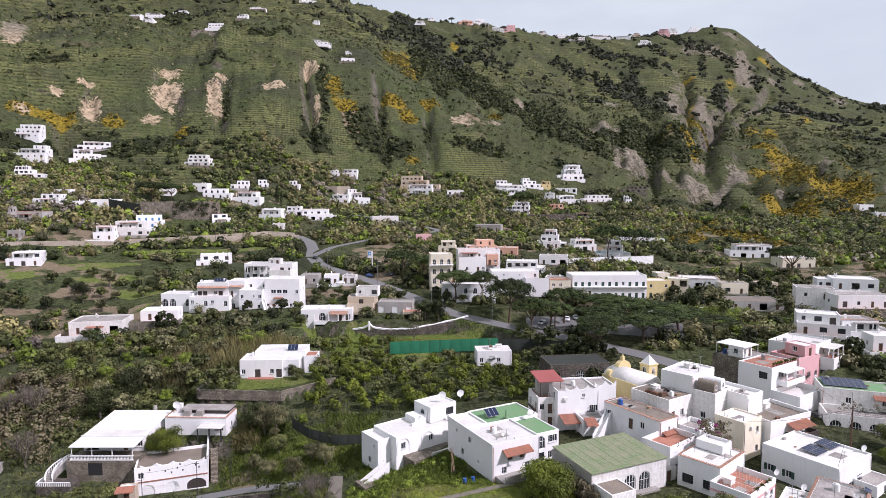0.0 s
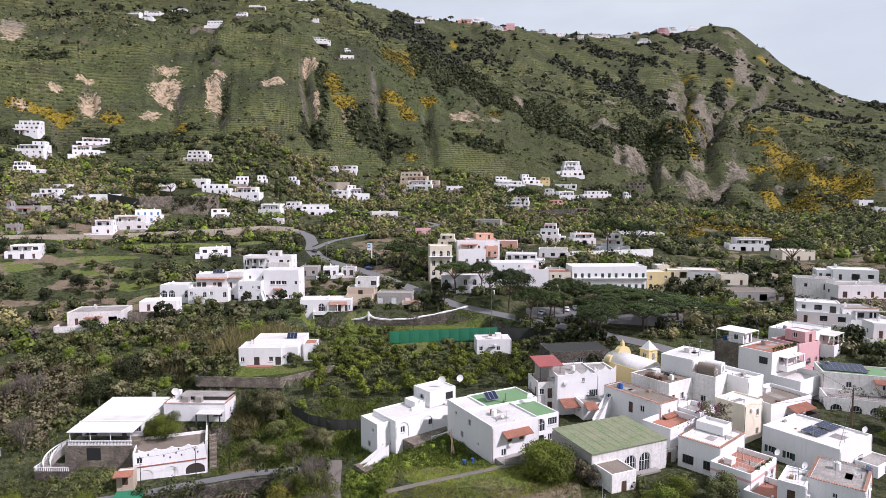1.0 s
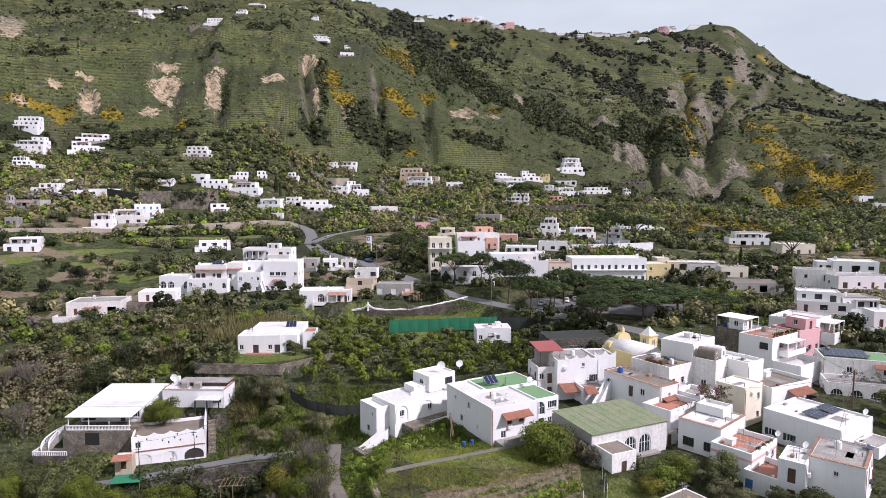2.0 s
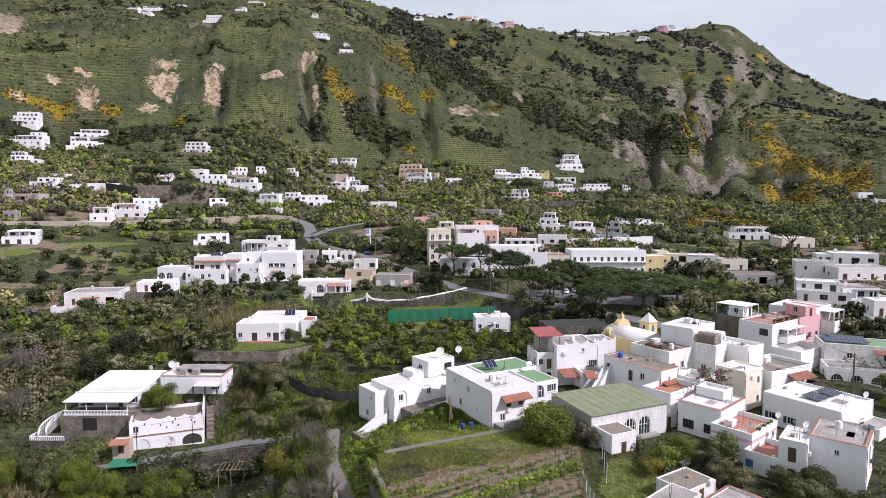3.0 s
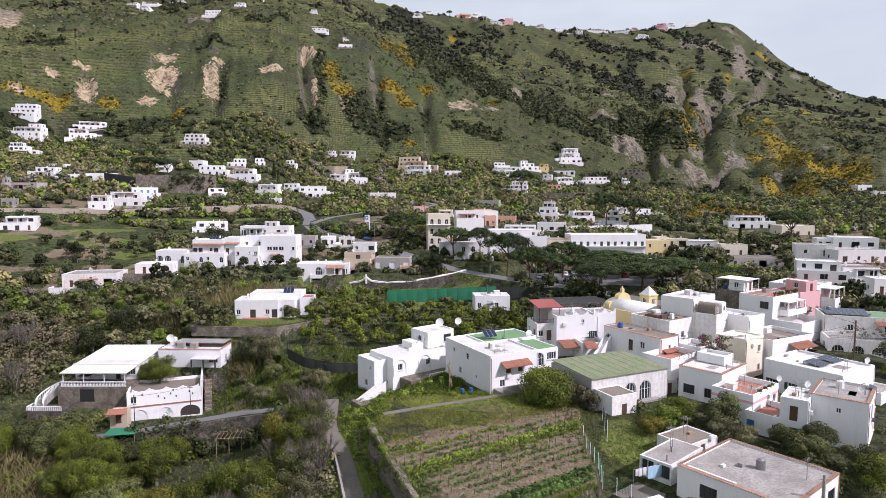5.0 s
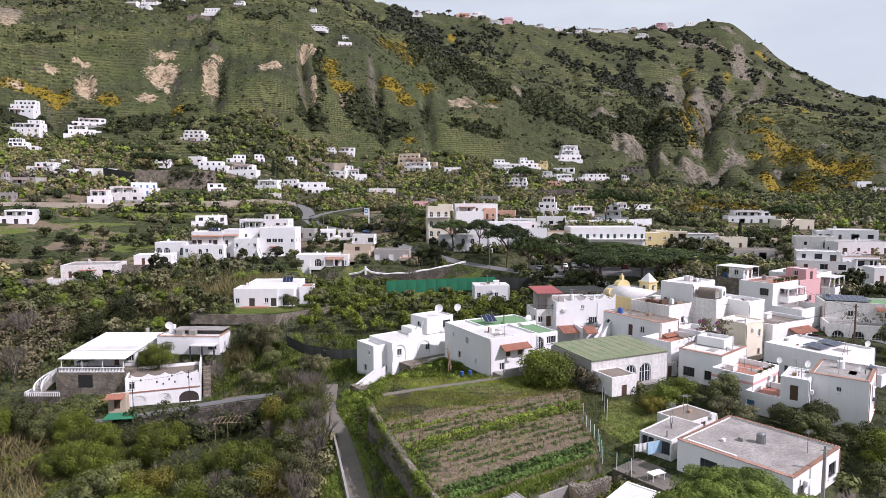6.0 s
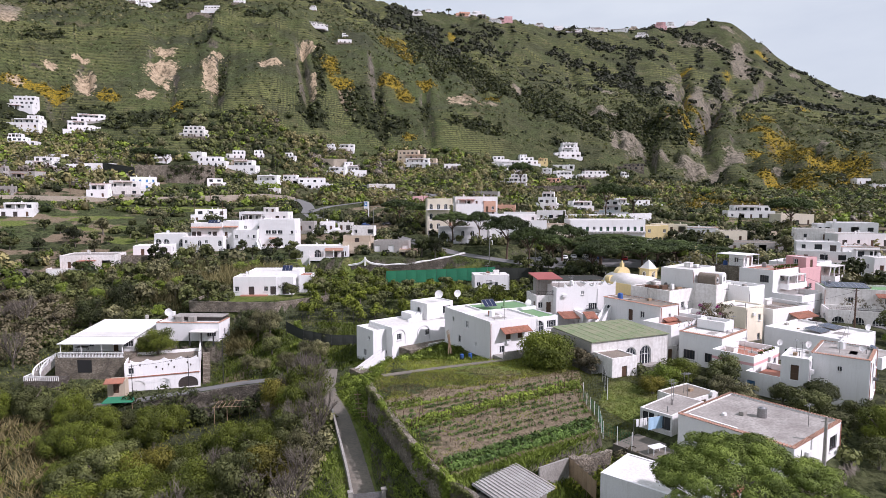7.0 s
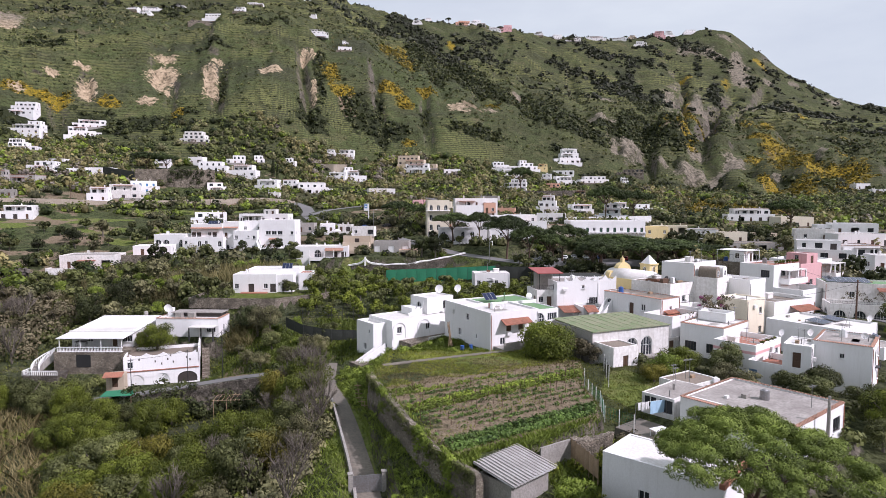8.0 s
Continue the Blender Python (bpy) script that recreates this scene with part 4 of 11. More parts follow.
def fitting(kind, w, h, arched):
    """The meshes of a window or door of that size: [(part, mesh)], facing -y, its foot's middle at the origin."""
    key = (kind, round(w, 1), round(h, 1), arched)
    if key in FITTINGS:
        return FITTINGS[key]
    w, h = key[1], key[2]
    made = []
    half = 0

    def keep(name, bm, material):
        me = bpy.data.meshes.new(name)
        bm.to_mesh(me)
        bm.free()
        me.materials.append(MATS[material])
        made.append((name, me))

    rise = min(w / 2, h * 0.6) if arched else 0.0
    outline = ([(-w / 2, 0)] + arc_points(-w / 2, w / 2, h - rise, rise) + [(w / 2, 0)]) if arched else [(-w / 2, 0), (-w / 2, h), (w / 2, h), (w / 2, 0)]
    frame_mat = "frame_dark" if kind in "Dk" else "frame_white"
    if kind in "wWaABks":
        bm = bmesh.new()
        b, m_ = (0.15, 0.06) if kind == "B" else (0.07, 0.035)
        if arched:
            half = len(outline) // 2
            outline = outline[:half] + [(-m_, outline[half][1]), (m_, outline[half][1])] + outline[half + 1:] + [(m_, 0), (-m_, 0)]
            inner = [(x if abs(x) <= m_ else x * (1 - 2 * b / w), max(b, z - (b if z > 0.1 else 0))) for x, z in outline]
            for y_, flip in ((-0.03, 1), (0.03, -1)):
                for (p, q, pi, qi) in zip(outline, outline[1:] + outline[:1], inner, inner[1:] + inner[:1]):
                    bm.faces.new([bm.verts.new((a[0], y_, a[1])) for a in (p, q, qi, pi)][::flip])
                top = inner[half]
                bm.faces.new([bm.verts.new((a, y_, c_)) for a, c_ in ((-m_, b), (m_, b), (m_, top[1]), (-m_, top[1]))][::flip])
        else:
            xs = [-w / 2, -w / 2 + b, -m_, m_, w / 2 - b, w / 2]
            if w > 1.7:
                xs += [-w / 4 - 0.03, -w / 4 + 0.03, w / 4 - 0.03, w / 4 + 0.03]
            xs.sort()
            zs = [0, b, h - b, h] if h <= 1.9 else [0, b, h * 0.55, h * 0.55 + 0.06, h - b, h]
            for y_, flip in ((-0.03, 1), (0.03, -1)):
                for i_ in range(len(xs) - 1):
                    for j_ in range(len(zs) - 1):
                        if i_ % 2 and j_ % 2:
                            continue
                        bm.faces.new([bm.verts.new((a, y_, c_)) for a, c_ in ((xs[i_], zs[j_]), (xs[i_ + 1], zs[j_]), (xs[i_ + 1], zs[j_ + 1]), (xs[i_], zs[j_ + 1]))][::flip])
        bmesh.ops.remove_doubles(bm, verts=bm.verts, dist=0.001)
        open_edges = [e_ for e_ in bm.edges if len(e_.link_faces) == 1 and e_.verts[0].co.y < 0]
        there = {(round(v.co.x, 3), round(v.co.z, 3)): v for v in bm.verts if v.co.y > 0}
        for e_ in open_edges:
            p, q = e_.verts
            bm.faces.new((p, q, there[(round(q.co.x, 3), round(q.co.z, 3))], there[(round(p.co.x, 3), round(p.co.z, 3))]))
        keep("window_frame", bm, frame_mat)
        bm = bmesh.new()
        bm.faces.new([bm.verts.new((x, 0.01, z)) for x, z in outline])
        bm.faces.new([bm.verts.new((x, 0.03, z)) for x, z in outline[::-1]])
        keep("pane", bm, "glass_pane")
        if arched and w > 1.7:
            for sx in (-w / 4, w / 4):
                bm = bmesh.new()
                add_box(bm, sx - 0.03, -0.028, b, sx + 0.03, 0.028, h - max(b, rise * 0.35))
                keep("glazing_bar", bm, frame_mat)
            bm = bmesh.new()
            add_box(bm, -w / 2 + b, -0.026, h * 0.55, w / 2 - b, 0.026, h * 0.55 + 0.06)
            keep("glazing_bar", bm, frame_mat)
        if kind not in "AB" and h < 1.9 and not arched:
            bm = bmesh.new()
            add_box(bm, -w / 2 - 0.08, -0.32, -0.07, w / 2 + 0.08, 0.0, 0.0)
            keep("sill", bm, "whitewash")
    else:
        bm = bmesh.new()
        lo, hi = [bm.verts.new((x, -0.02, z)) for x, z in outline], [bm.verts.new((x, 0.04, z)) for x, z in outline]
        bm.faces.new(lo)
        bm.faces.new(hi[::-1])
        for k in range(3 if kind == "g" else 2):
            n = 3 if kind == "g" else 2
            xa, xb = -w / 2 + w * k / n + 0.06, -w / 2 + w * (k + 1) / n - 0.06
            for za, zb in ((0.12, h * 0.42), (h * 0.48, h * 0.86 - rise * 0.4)):
                add_box(bm, xa, -0.05, za, xb, -0.02, zb)
        keep("door_leaf", bm, {"d": "wood_dark", "D": "frame_dark", "b": "shutter_blue", "g": "frame_white", "G": "frame_dark", "v": "shutter_green", "r": "red_sheet"}[kind])
    FITTINGS[key] = made
    return made


SIZES = {"w": (1.0, 1.25, 0.95), "W": (2.0, 1.3, 0.95), "s": (0.6, 0.7, 1.4), "k": (1.9, 1.5, 0.8), "a": (1.3, 2.2, 0.05), "A": (2.2, 2.7, 0.05), "B": (2.9, 3.2, 0.25),
         "d": (1.0, 2.1, 0.03), "D": (1.6, 2.15, 0.03), "b": (1.1, 2.1, 0.03), "v": (1.1, 2.1, 0.03), "g": (2.5, 2.2, 0.03), "G": (3.6, 2.3, 0.03), "p": (2.6, 2.4, 0.0), "r": (1.1, 2.1, 0.03)}


def layout_side(spec, length, storey):
    """'w d w/w w' laid out evenly: storeys from the ground up; '.' leaves a gap."""
    out = []
    for level, row in enumerate(spec.split("/") if spec else []):
        marks = row.split()
        for k, c in enumerate(marks):
            if c == ".":
                continue
            arched = len(c) > 1 and c[1] == "^" or c[0] in "aAB"
            w, h, sill = SIZES[c[0]]
            w, h = min(w, length / len(marks) * 0.8), min(h, storey * 0.84)
            sill = min(sill, max(0.03, storey - h - 0.25))
            cx = length * (k + 0.5) / len(marks)
            out.append((c[0], cx, level * storey + sill, round(w, 1), round(h, 1), arched))
    return out


def far_window(w, h, arched):
    """A distant window: frame and pane in one mesh."""
    key = ("far", round(w, 1), round(h, 1), arched)
    if key not in FITTINGS:
        w, h = key[1], key[2]
        rise = min(w / 2, h * 0.6) if arched else 0.0
        outline = ([(-w / 2, 0)] + arc_points(-w / 2, w / 2, h - rise, rise) + [(w / 2, 0)]) if arched else [(-w / 2, 0), (-w / 2, h), (w / 2, h), (w / 2, 0)]
        bm = bmesh.new()
        pane = bm.faces.new([bm.verts.new((x, 0.0, z)) for x, z in outline])
        bmesh.ops.inset_region(bm, faces=[pane], thickness=0.09, depth=-0.03)
        pane = min(bm.faces, key=lambda f: (f.calc_center_median() - Vector((0, 0, h / 2))).length)
        for f in bm.faces:
            f.material_index = 0 if f == pane else 1
        me = bpy.data.meshes.new("window")
        bm.to_mesh(me)
        bm.free()
        me.materials.append(MATS["glass_pane"])
        me.materials.append(MATS["frame_white"])
        FITTINGS[key] = me
    return FITTINGS[key]


def volume(home, ox, oy, oz, w, d, h, front="", right="", left="", back="", wall="whitewash", roof="roof_white", storeys=1, parapet=0.45, sink=0.0,
           coping="", shutters="", cave=0.22, far=False):
    """A block of a building: walls with openings, roof slab, windows and doors, all parts of home. oy is the front face."""
    storey = (h - parapet) / storeys
    bm = bmesh.new()
    sides = (("front", (-w / 2, 0, 0), (1, 0, 0), (0, -1, 0), w, front, 0), ("right", (w / 2, 0, 0), (0, 1, 0), (1, 0, 0), d, right, 90),
             ("back", (w / 2, d, 0), (-1, 0, 0), (0, 1, 0), w, back, 180), ("left", (-w / 2, d, 0), (0, -1, 0), (-1, 0, 0), d, left, 270))
    fits = []
    for _, start, u, n, length, spec, turn in sides:
        items = layout_side(spec, length, storey)
        holes = [(cx - a / 2, z, cx + a / 2, z + b, arc) for c, cx, z, a, b, arc in items]
        add_wall(bm, start, u, n, length, -sink, h, holes, cave)
        for c, cx, z, a, b, arc in items:
            p = Vector(start) + Vector(u) * cx + Vector((0, 0, z)) - Vector(n) * (cave - 0.06)
            fits.append((c, a, b, arc, Matrix.Translation((p.x + ox, p.y + oy, p.z + oz)) @ pose(0, 0, 0, 0, 0, turn)))
    t = 0.24
    outer = [(-w / 2, 0), (w / 2, 0), (w / 2, d), (-w / 2, d)]
    inner = [(-w / 2 + t, t), (w / 2 - t, t), (w / 2 - t, d - t), (-w / 2 + t, d - t)]
    for k in range(4):
        j = (k + 1) % 4
        bm.faces.new([bm.verts.new((*outer[k], h)), bm.verts.new((*outer[j], h)), bm.verts.new((*inner[j], h)), bm.verts.new((*inner[k], h))])
        bm.faces.new([bm.verts.new((*inner[k], h)), bm.verts.new((*inner[j], h)), bm.verts.new((*inner[j], h - parapet)), bm.verts.new((*inner[k], h - parapet))])
    for v in bm.verts:
        v.co += Vector((ox, oy, oz))
    bmesh.ops.remove_doubles(bm, verts=bm.verts, dist=0.001)
    body = part("wall", bm, wall, home)
    bm = bmesh.new()
    add_box(bm, ox - w / 2 + t - 0.02, oy + t - 0.02, oz + h - parapet - 0.15, ox + w / 2 - t + 0.02, oy + d - t + 0.02, oz + h - parapet + 0.01)
    part("roof", bm, roof, home)
    if coping:
        for k in range(4):
            bm = bmesh.new()
            j = (k + 1) % 4
            (xa, ya), (xb, yb) = outer[k], outer[j]
            length = math.hypot(xb - xa, yb - ya)
            m = Matrix.Translation((ox + xa, oy + ya, oz + h)) @ Matrix.Rotation(math.atan2(yb - ya, xb - xa), 4, "Z")
            count = max(3, int(length / 0.30))
            for q in range(count):
                x = length * (q + 0.5) / count
                vs = []
                for yy, zz in ((-0.10, -0.02), (0.30, 0.05)):
                    for s in range(5):
                        an = math.pi * s / 4
                        vs.append(bm.verts.new(m @ Vector((x - 0.13 * math.cos(an), yy, zz + 0.10 * math.sin(an)))))
                for s in range(4):
                    bm.faces.new((vs[s], vs[s + 1], vs[s + 6], vs[s + 5]))
                bm.faces.new(vs[:5])
            part("roof_tiles", bm, "coping_tile" if coping == "terracotta" else coping, home, "row of terracotta tiles along the roof edge")
    if far and home.matrix_basis.translation.length > 1200:
        bm = bmesh.new()
        for c, a, b, arc, m in fits:
            add_box(bm, -a / 2, -0.02, 0, a / 2, 0.02, b, m)
        part("glazing", bm, "glass_pane", home)
    for c, a, b, arc, m in fits:
        if c == "p":
            continue
        if far and home.matrix_basis.translation.length > 1200:
            continue
        if far and c in "wWskaA":
            shared("window", far_window(a, b, arc), home, m)
            continue
        made = fitting(c, a, b, arc)
        top = shared({"w": "window", "W": "window", "s": "window", "k": "window", "a": "window", "A": "window", "B": "window"}.get(c, "door"), made[0][1], home, m)
        for nm, me in made[1:]:
            shared(nm, me, top, Matrix())
        if shutters and c in "wW":
            bm_key = ("shutter", a, b, shutters)
            if bm_key not in FITTINGS:
                bm = bmesh.new()
                for sx in (-1, 1):
                    x0 = sx * (a / 2 + 0.02) if sx > 0 else -a / 2 - 0.02 - a / 2
                    add_box(bm, x0, -0.24, 0, x0 + a / 2, -0.20, b)
                    for q in range(6):
                        add_box(bm, x0 + 0.05, -0.255, 0.06 + q * (b - 0.1) / 6, x0 + a / 2 - 0.05, -0.235, 0.06 + q * (b - 0.1) / 6 + 0.08)
                me = bpy.data.meshes.new("shutters")
                bm.to_mesh(me)
                bm.free()
                me.materials.append(MATS[shutters])
                FITTINGS[bm_key] = me
            shared("shutters", FITTINGS[bm_key], top, Matrix())
    return body


def chimney(home, x, y, z, h=0.9, s=0.45, wall="whitewash"):
    bm = bmesh.new()
    add_box(bm, x - s / 2, y - s / 2, z, x + s / 2, y + s / 2, z + h)
    add_box(bm, x - s * 0.65, y - s * 0.65, z + h, x + s * 0.65, y + s * 0.65, z + h + 0.08)
    add_box(bm, x - s * 0.3, y - s * 0.3, z + h + 0.08, x + s * 0.3, y + s * 0.3, z + h + 0.3)
    part("chimney", bm, wall, home)


def tile_canopy(home, x0, x1, y, z, out=1.1, drop=0.45, material="terracotta"):
    """A lean-to of pantiles along a front wall."""
    bm = bmesh.new()
    n = max(4, int((x1 - x0) / 0.22))
    for k in range(n):
        xa, xb = x0 + (x1 - x0) * k / n, x0 + (x1 - x0) * (k + 1) / n
        xm = (xa + xb) / 2
        pts = [(xa, 0), (xm - (xb - xa) * 0.2, 0.06), (xm + (xb - xa) * 0.2, 0.06), (xb, 0)]
        hi = [bm.verts.new((px, y + 0.02, z + pz)) for px, pz in pts]
        lo = [bm.verts.new((px, y - out, z - drop + pz)) for px, pz in pts]
        for q in range(3):
            bm.faces.new((hi[q], lo[q], lo[q + 1], hi[q + 1]))
    vs = add_box(bm, x0, y - out, z - drop - 0.08, x1, y, z - drop)
    for k in (2, 3, 6, 7):
        vs[k].co.z += drop
    part("tile_canopy", bm, material, home, "lean-to canopy of terracotta tiles")


def porch(home, x0, x1, y, z, h, out=2.2, material="whitewash", roof="roof_white", posts=3):
    """A terrace roof on posts before a front wall."""
    bm = bmesh.new()
    add_box(bm, x0, y - out, z + h, x1, y - 0.003, z + h + 0.16)
    part("porch_roof", bm, roof, home)
    for k in range(posts):
        x = x0 + 0.15 + (x1 - x0 - 0.3) * k / max(1, posts - 1)
        bm = bmesh.new()
        add_box(bm, x - 0.12, y - out + 0.05, z - 0.6, x + 0.12, y - out + 0.29, z + h)
        part("porch_post", bm, material, home)


def terrace_wall(home, x0, x1, y0, y1, z, h=0.9, material="whitewash", down=1.0):
    """A parapet round a terrace, and its floor."""
    bm = bmesh.new()
    t = 0.18
    add_box(bm, x0, y0, z - down, x1, y0 + t, z + h)
    add_box(bm, x0, y0 + t, z - down, x0 + t, y1, z + h)
    add_box(bm, x1 - t, y0 + t, z - down, x1, y1, z + h)
    part("terrace_parapet", bm, material, home)
    bm = bmesh.new()
    add_box(bm, x0 + t, y0 + t, z - down, x1 - t, y1, z)
    part("terrace_floor", bm, "tile_floor", home)


def dish_mesh():
    if "dish" not in FITTINGS:
        bm = bmesh.new()
        rings = []
        for r in (0.0, 0.16, 0.30, 0.42):
            rings.append([bm.verts.new((r * math.cos(2 * math.pi * k / 12), 0.45 * r * r, 0.62 + r * math.sin(2 * math.pi * k / 12))) for k in range(12)])
        for a_, b_ in zip(rings, rings[1:]):
            for k in range(12):
                bm.faces.new((a_[k], a_[(k + 1) % 12], b_[(k + 1) % 12], b_[k]))
        bmesh.ops.remove_doubles(bm, verts=bm.verts, dist=0.001)
        add_tube(bm, (0, 0.05, 0), (0, 0.05, 0.6), 0.03)
        add_tube(bm, (0, 0, 0.35), (0, -0.4, 0.62), 0.015)
        me = bpy.data.meshes.new("dish_antenna")
        bm.to_mesh(me)
        bm.free()
        me.materials.append(MATS["frame_white"])
        FITTINGS["dish"] = me
    return FITTINGS["dish"]


def dish(x, y, z, turn=0, size=1.0):
    ob = new("dish_antenna", dish_mesh())
    ob.matrix_basis = pose(x, y, z, 0, 0, turn) @ Matrix.Scale(size, 4)
    return tagged(ob, "white satellite dish on a short mast on a roof", "satellite dish", "satellite dishes")


def water_tank(x, y, z, turn=0, material="zinc", size=1.0):
    bm = bmesh.new()
    add_tube(bm, (0, 0, 0.15), (0, 0, 1.15), 0.45, 0.45, 14)
    add_tube(bm, (0, 0, 1.15), (0, 0, 1.30), 0.45, 0.18, 14)
    for k in range(3):
        a_ = 2 * math.pi * k / 3
        add_box(bm, 0.3 * math.cos(a_) - 0.04, 0.3 * math.sin(a_) - 0.04, 0, 0.3 * math.cos(a_) + 0.04, 0.3 * math.sin(a_) + 0.04, 0.16)
    ob = part("water_tank", bm, material)
    ob.matrix_basis = pose(x, y, z, 0, 0, turn) @ Matrix.Scale(size, 4)
    return tagged(ob, "round water tank on a flat roof", "water tank", "water tanks")


def villa(x, y, z, w, d, h, rot=0.0, storeys=1, front="w d w", side="w", wall="whitewash", roof="roof_white", wing=0.0, upper=0.0, label="", coping="", porch_w=0.0, seed=1):
    """A flat-roofed house of the hillside; wing: a lower block beside it, upper: a set-back floor on top, porch_w: a shaded terrace."""
    rnd = random.Random(seed)
    words = {"whitewash": "white", "plaster_pink": "pink", "plaster_cream": "cream", "plaster_beige": "beige", "plaster_salmon": "salmon-red", "plaster_grey": "grey",
             "old_white": "weathered white", "plaster_yellow": "yellow", "concrete": "bare concrete", "stone_light": "rough stone"}
    label = label or "%s %s flat-roofed house among the gardens" % (words[wall], "two-storey" if storeys > 1 else "single-storey")
    z = ground_at(x, y) + 0.8 if math.hypot(x, y) > 1200 else z
    home = thing("house", x, y, z, rot, label, "house", "hillside houses")
    s_, c_ = math.sin(radians(rot)), math.cos(radians(rot))
    FOOT.append((x - s_ * d * 0.4, y + c_ * d * 0.4, max(w, d) * 0.55 + abs(wing) * 0.5 + 1.2))
    rows, sides = front.split("/"), side.split("/")
    storey = (h - 0.3) / storeys
    ww, ox, oy, oz = w, 0.0, 0.0, 0.0
    for k in range(storeys):
        # each floor stands back from the one below and is a little narrower
        volume(home, ox, oy, oz, ww, d - oy, storey + (0.3 if k == storeys - 1 else 0.55), rows[k], sides[min(k, len(sides) - 1)], sides[min(k, len(sides) - 1)], "", wall, roof, 1,
               0.3 if k == storeys - 1 else 0.6, 4.0 if k == 0 else 0.0, coping if k == storeys - 1 else "", far=True)
        if k < storeys - 1:
            if rnd.random() < 0.6:
                porch(home, ox - ww * 0.3, ox + ww * rnd.uniform(0.1, 0.4), oy + 2.2, oz + storey, storey * 0.86, 1.8, wall, rnd.choice(("roof_white", "terracotta", "roof_grey")), 3)
            oz += storey
            oy += rnd.uniform(1.6, 2.6)
            nw = ww * rnd.uniform(0.62, 0.9)
            ox += (ww - nw) / 2 * rnd.choice((-1, 1, 0.3))
            ww = nw
    if wing:
        wg, hh = abs(wing), storey * 0.92
        volume(home, math.copysign(w / 2 + wg / 2 - 0.02, wing), 1.2, 0, wg, d * 0.75, hh, "k" if wg < 4 else "w D", "w", "w", "", wall, roof, 1, 0.3, 4.0, far=True)
    if upper:
        volume(home, ox + (ww - ww * upper) / 2 * rnd.choice((-0.7, 0.7)), oy + (d - oy) * 0.3, h - 0.36, ww * upper, (d - oy) * 0.66, 2.9, "w d" if w * upper > 4 else "d", "w", "w", "", wall, roof, 1, 0.3, far=True)
    if rnd.random() < 0.7:
        terrace_wall(home, -w / 2 - 2.5, w / 2 + rnd.uniform(-1, 2), -rnd.uniform(2.2, 4.5), -0.005, -0.3, 0.75, rnd.choice((wall, wall, "concrete", "stone_light")), 3.0)
    if porch_w:
        porch(home, -porch_w / 2, porch_w / 2, 0, 0, 2.4, 2.4, wall, rnd.choice(("roof_white", "terracotta", "wood_pale")), 3 if porch_w > 4 else 2)
    for _ in range(rnd.randint(1, 2)):
        chimney(home, ox + rnd.uniform(-ww * 0.35, ww * 0.35), d * rnd.uniform(0.55, 0.85), h - 0.34, rnd.uniform(0.7, 1.1), 0.45, wall)
    return home


# ---- houses of the valley, the slopes and the ridge ----
villa(-327.3, 480.3, 92.6, 23.6, 11.0, 10.5, 6, storeys=3, front="w d d k w/w w W D k/w k D D k", side="w/w/w", roof="roof_grey", wing=-4.0, porch_w=8.0, seed=0)
villa(-304.7, 452.1, 75.1, 23.1, 11.0, 7.0, 4, storeys=2, front="w D d w D/k k k k k", side="w/w", roof="roof_grey", upper=0.5, seed=1)
villa(-280.9, 415.4, 59.3, 17.5, 11.0, 8.4, 17, storeys=3, front="d p k k/k W k w/D k w k", side="w/w/w", wing=-4.0, porch_w=6.0, seed=2)
villa(-278.3, 493.1, 83.9, 25.2, 11.0, 6.8, 22, storeys=2, front="p k d d p/k W W k k", side="w/w", roof="roof_grey", seed=3)
villa(-274.9, 475.1, 75.6, 18.2, 11.0, 7.4, 21, storeys=2, front="w w w d/k D D W", side="w/w", wing=4.0, seed=4)
villa(-187.3, 466.9, 69.8, 18.8, 11.0, 9.0, -1, storeys=3, front="k w d k/W k k k/W D k D", side="w/w/w", wall="old_white", roof="roof_grey", wing=3.0, porch_w=5.0, seed=5)
villa(-232.3, 357.7, 42.9, 14.4, 10.1, 5.7, 8, storeys=2, front="w k d/D k w", side="w/w", roof="roof_grey", wing=3.0, porch_w=5.0, seed=6)
villa(-236.8, 380.7, 48.0, 9.4, 6.6, 3.5, 4, front="d w", roof="roof_grey", seed=7)
villa(-213.5, 361.8, 41.2, 10.0, 7.0, 3.3, 18, front="d D", roof="roof_grey", seed=8)
villa(-204.5, 369.3, 41.3, 15.6, 10.9, 4.1, 7, front="k d p", wing=-5.0, seed=9)
villa(-224.3, 328.5, 35.1, 16.6, 11.0, 3.9, 2, front="p k d", wall="plaster_grey", roof="roof_grey", porch_w=6.0, coping="terracotta", seed=10)
villa(-229.6, 322.9, 34.9, 2.1, 6.0, 6.8, 7, storeys=2, front="p d/D w", side="w/w", wall="plaster_grey", seed=11)
villa(-208.3, 295.0, 26.9, 5.4, 6.0, 3.8, 13, front="D d", wall="concrete", seed=12)
villa(-185.1, 409.7, 48.1, 10.5, 7.4, 6.4, 8, storeys=2, front="k d/k w", side="w/w", roof="roof_grey", porch_w=4.0, seed=13)
villa(-168.9, 425.8, 51.4, 10.2, 7.1, 4.7, -4, front="d p", seed=14)
villa(-153.2, 414.7, 45.8, 18.3, 11.0, 6.5, 9, storeys=2, front="d a a a/a a a a", side="w/w", seed=15)
villa(-135.3, 417.9, 42.2, 20.0, 11.0, 8.1, -0, storeys=2, front="d d w k/W W k W", side="w/w", wing=-3.0, coping="terracotta", seed=16)
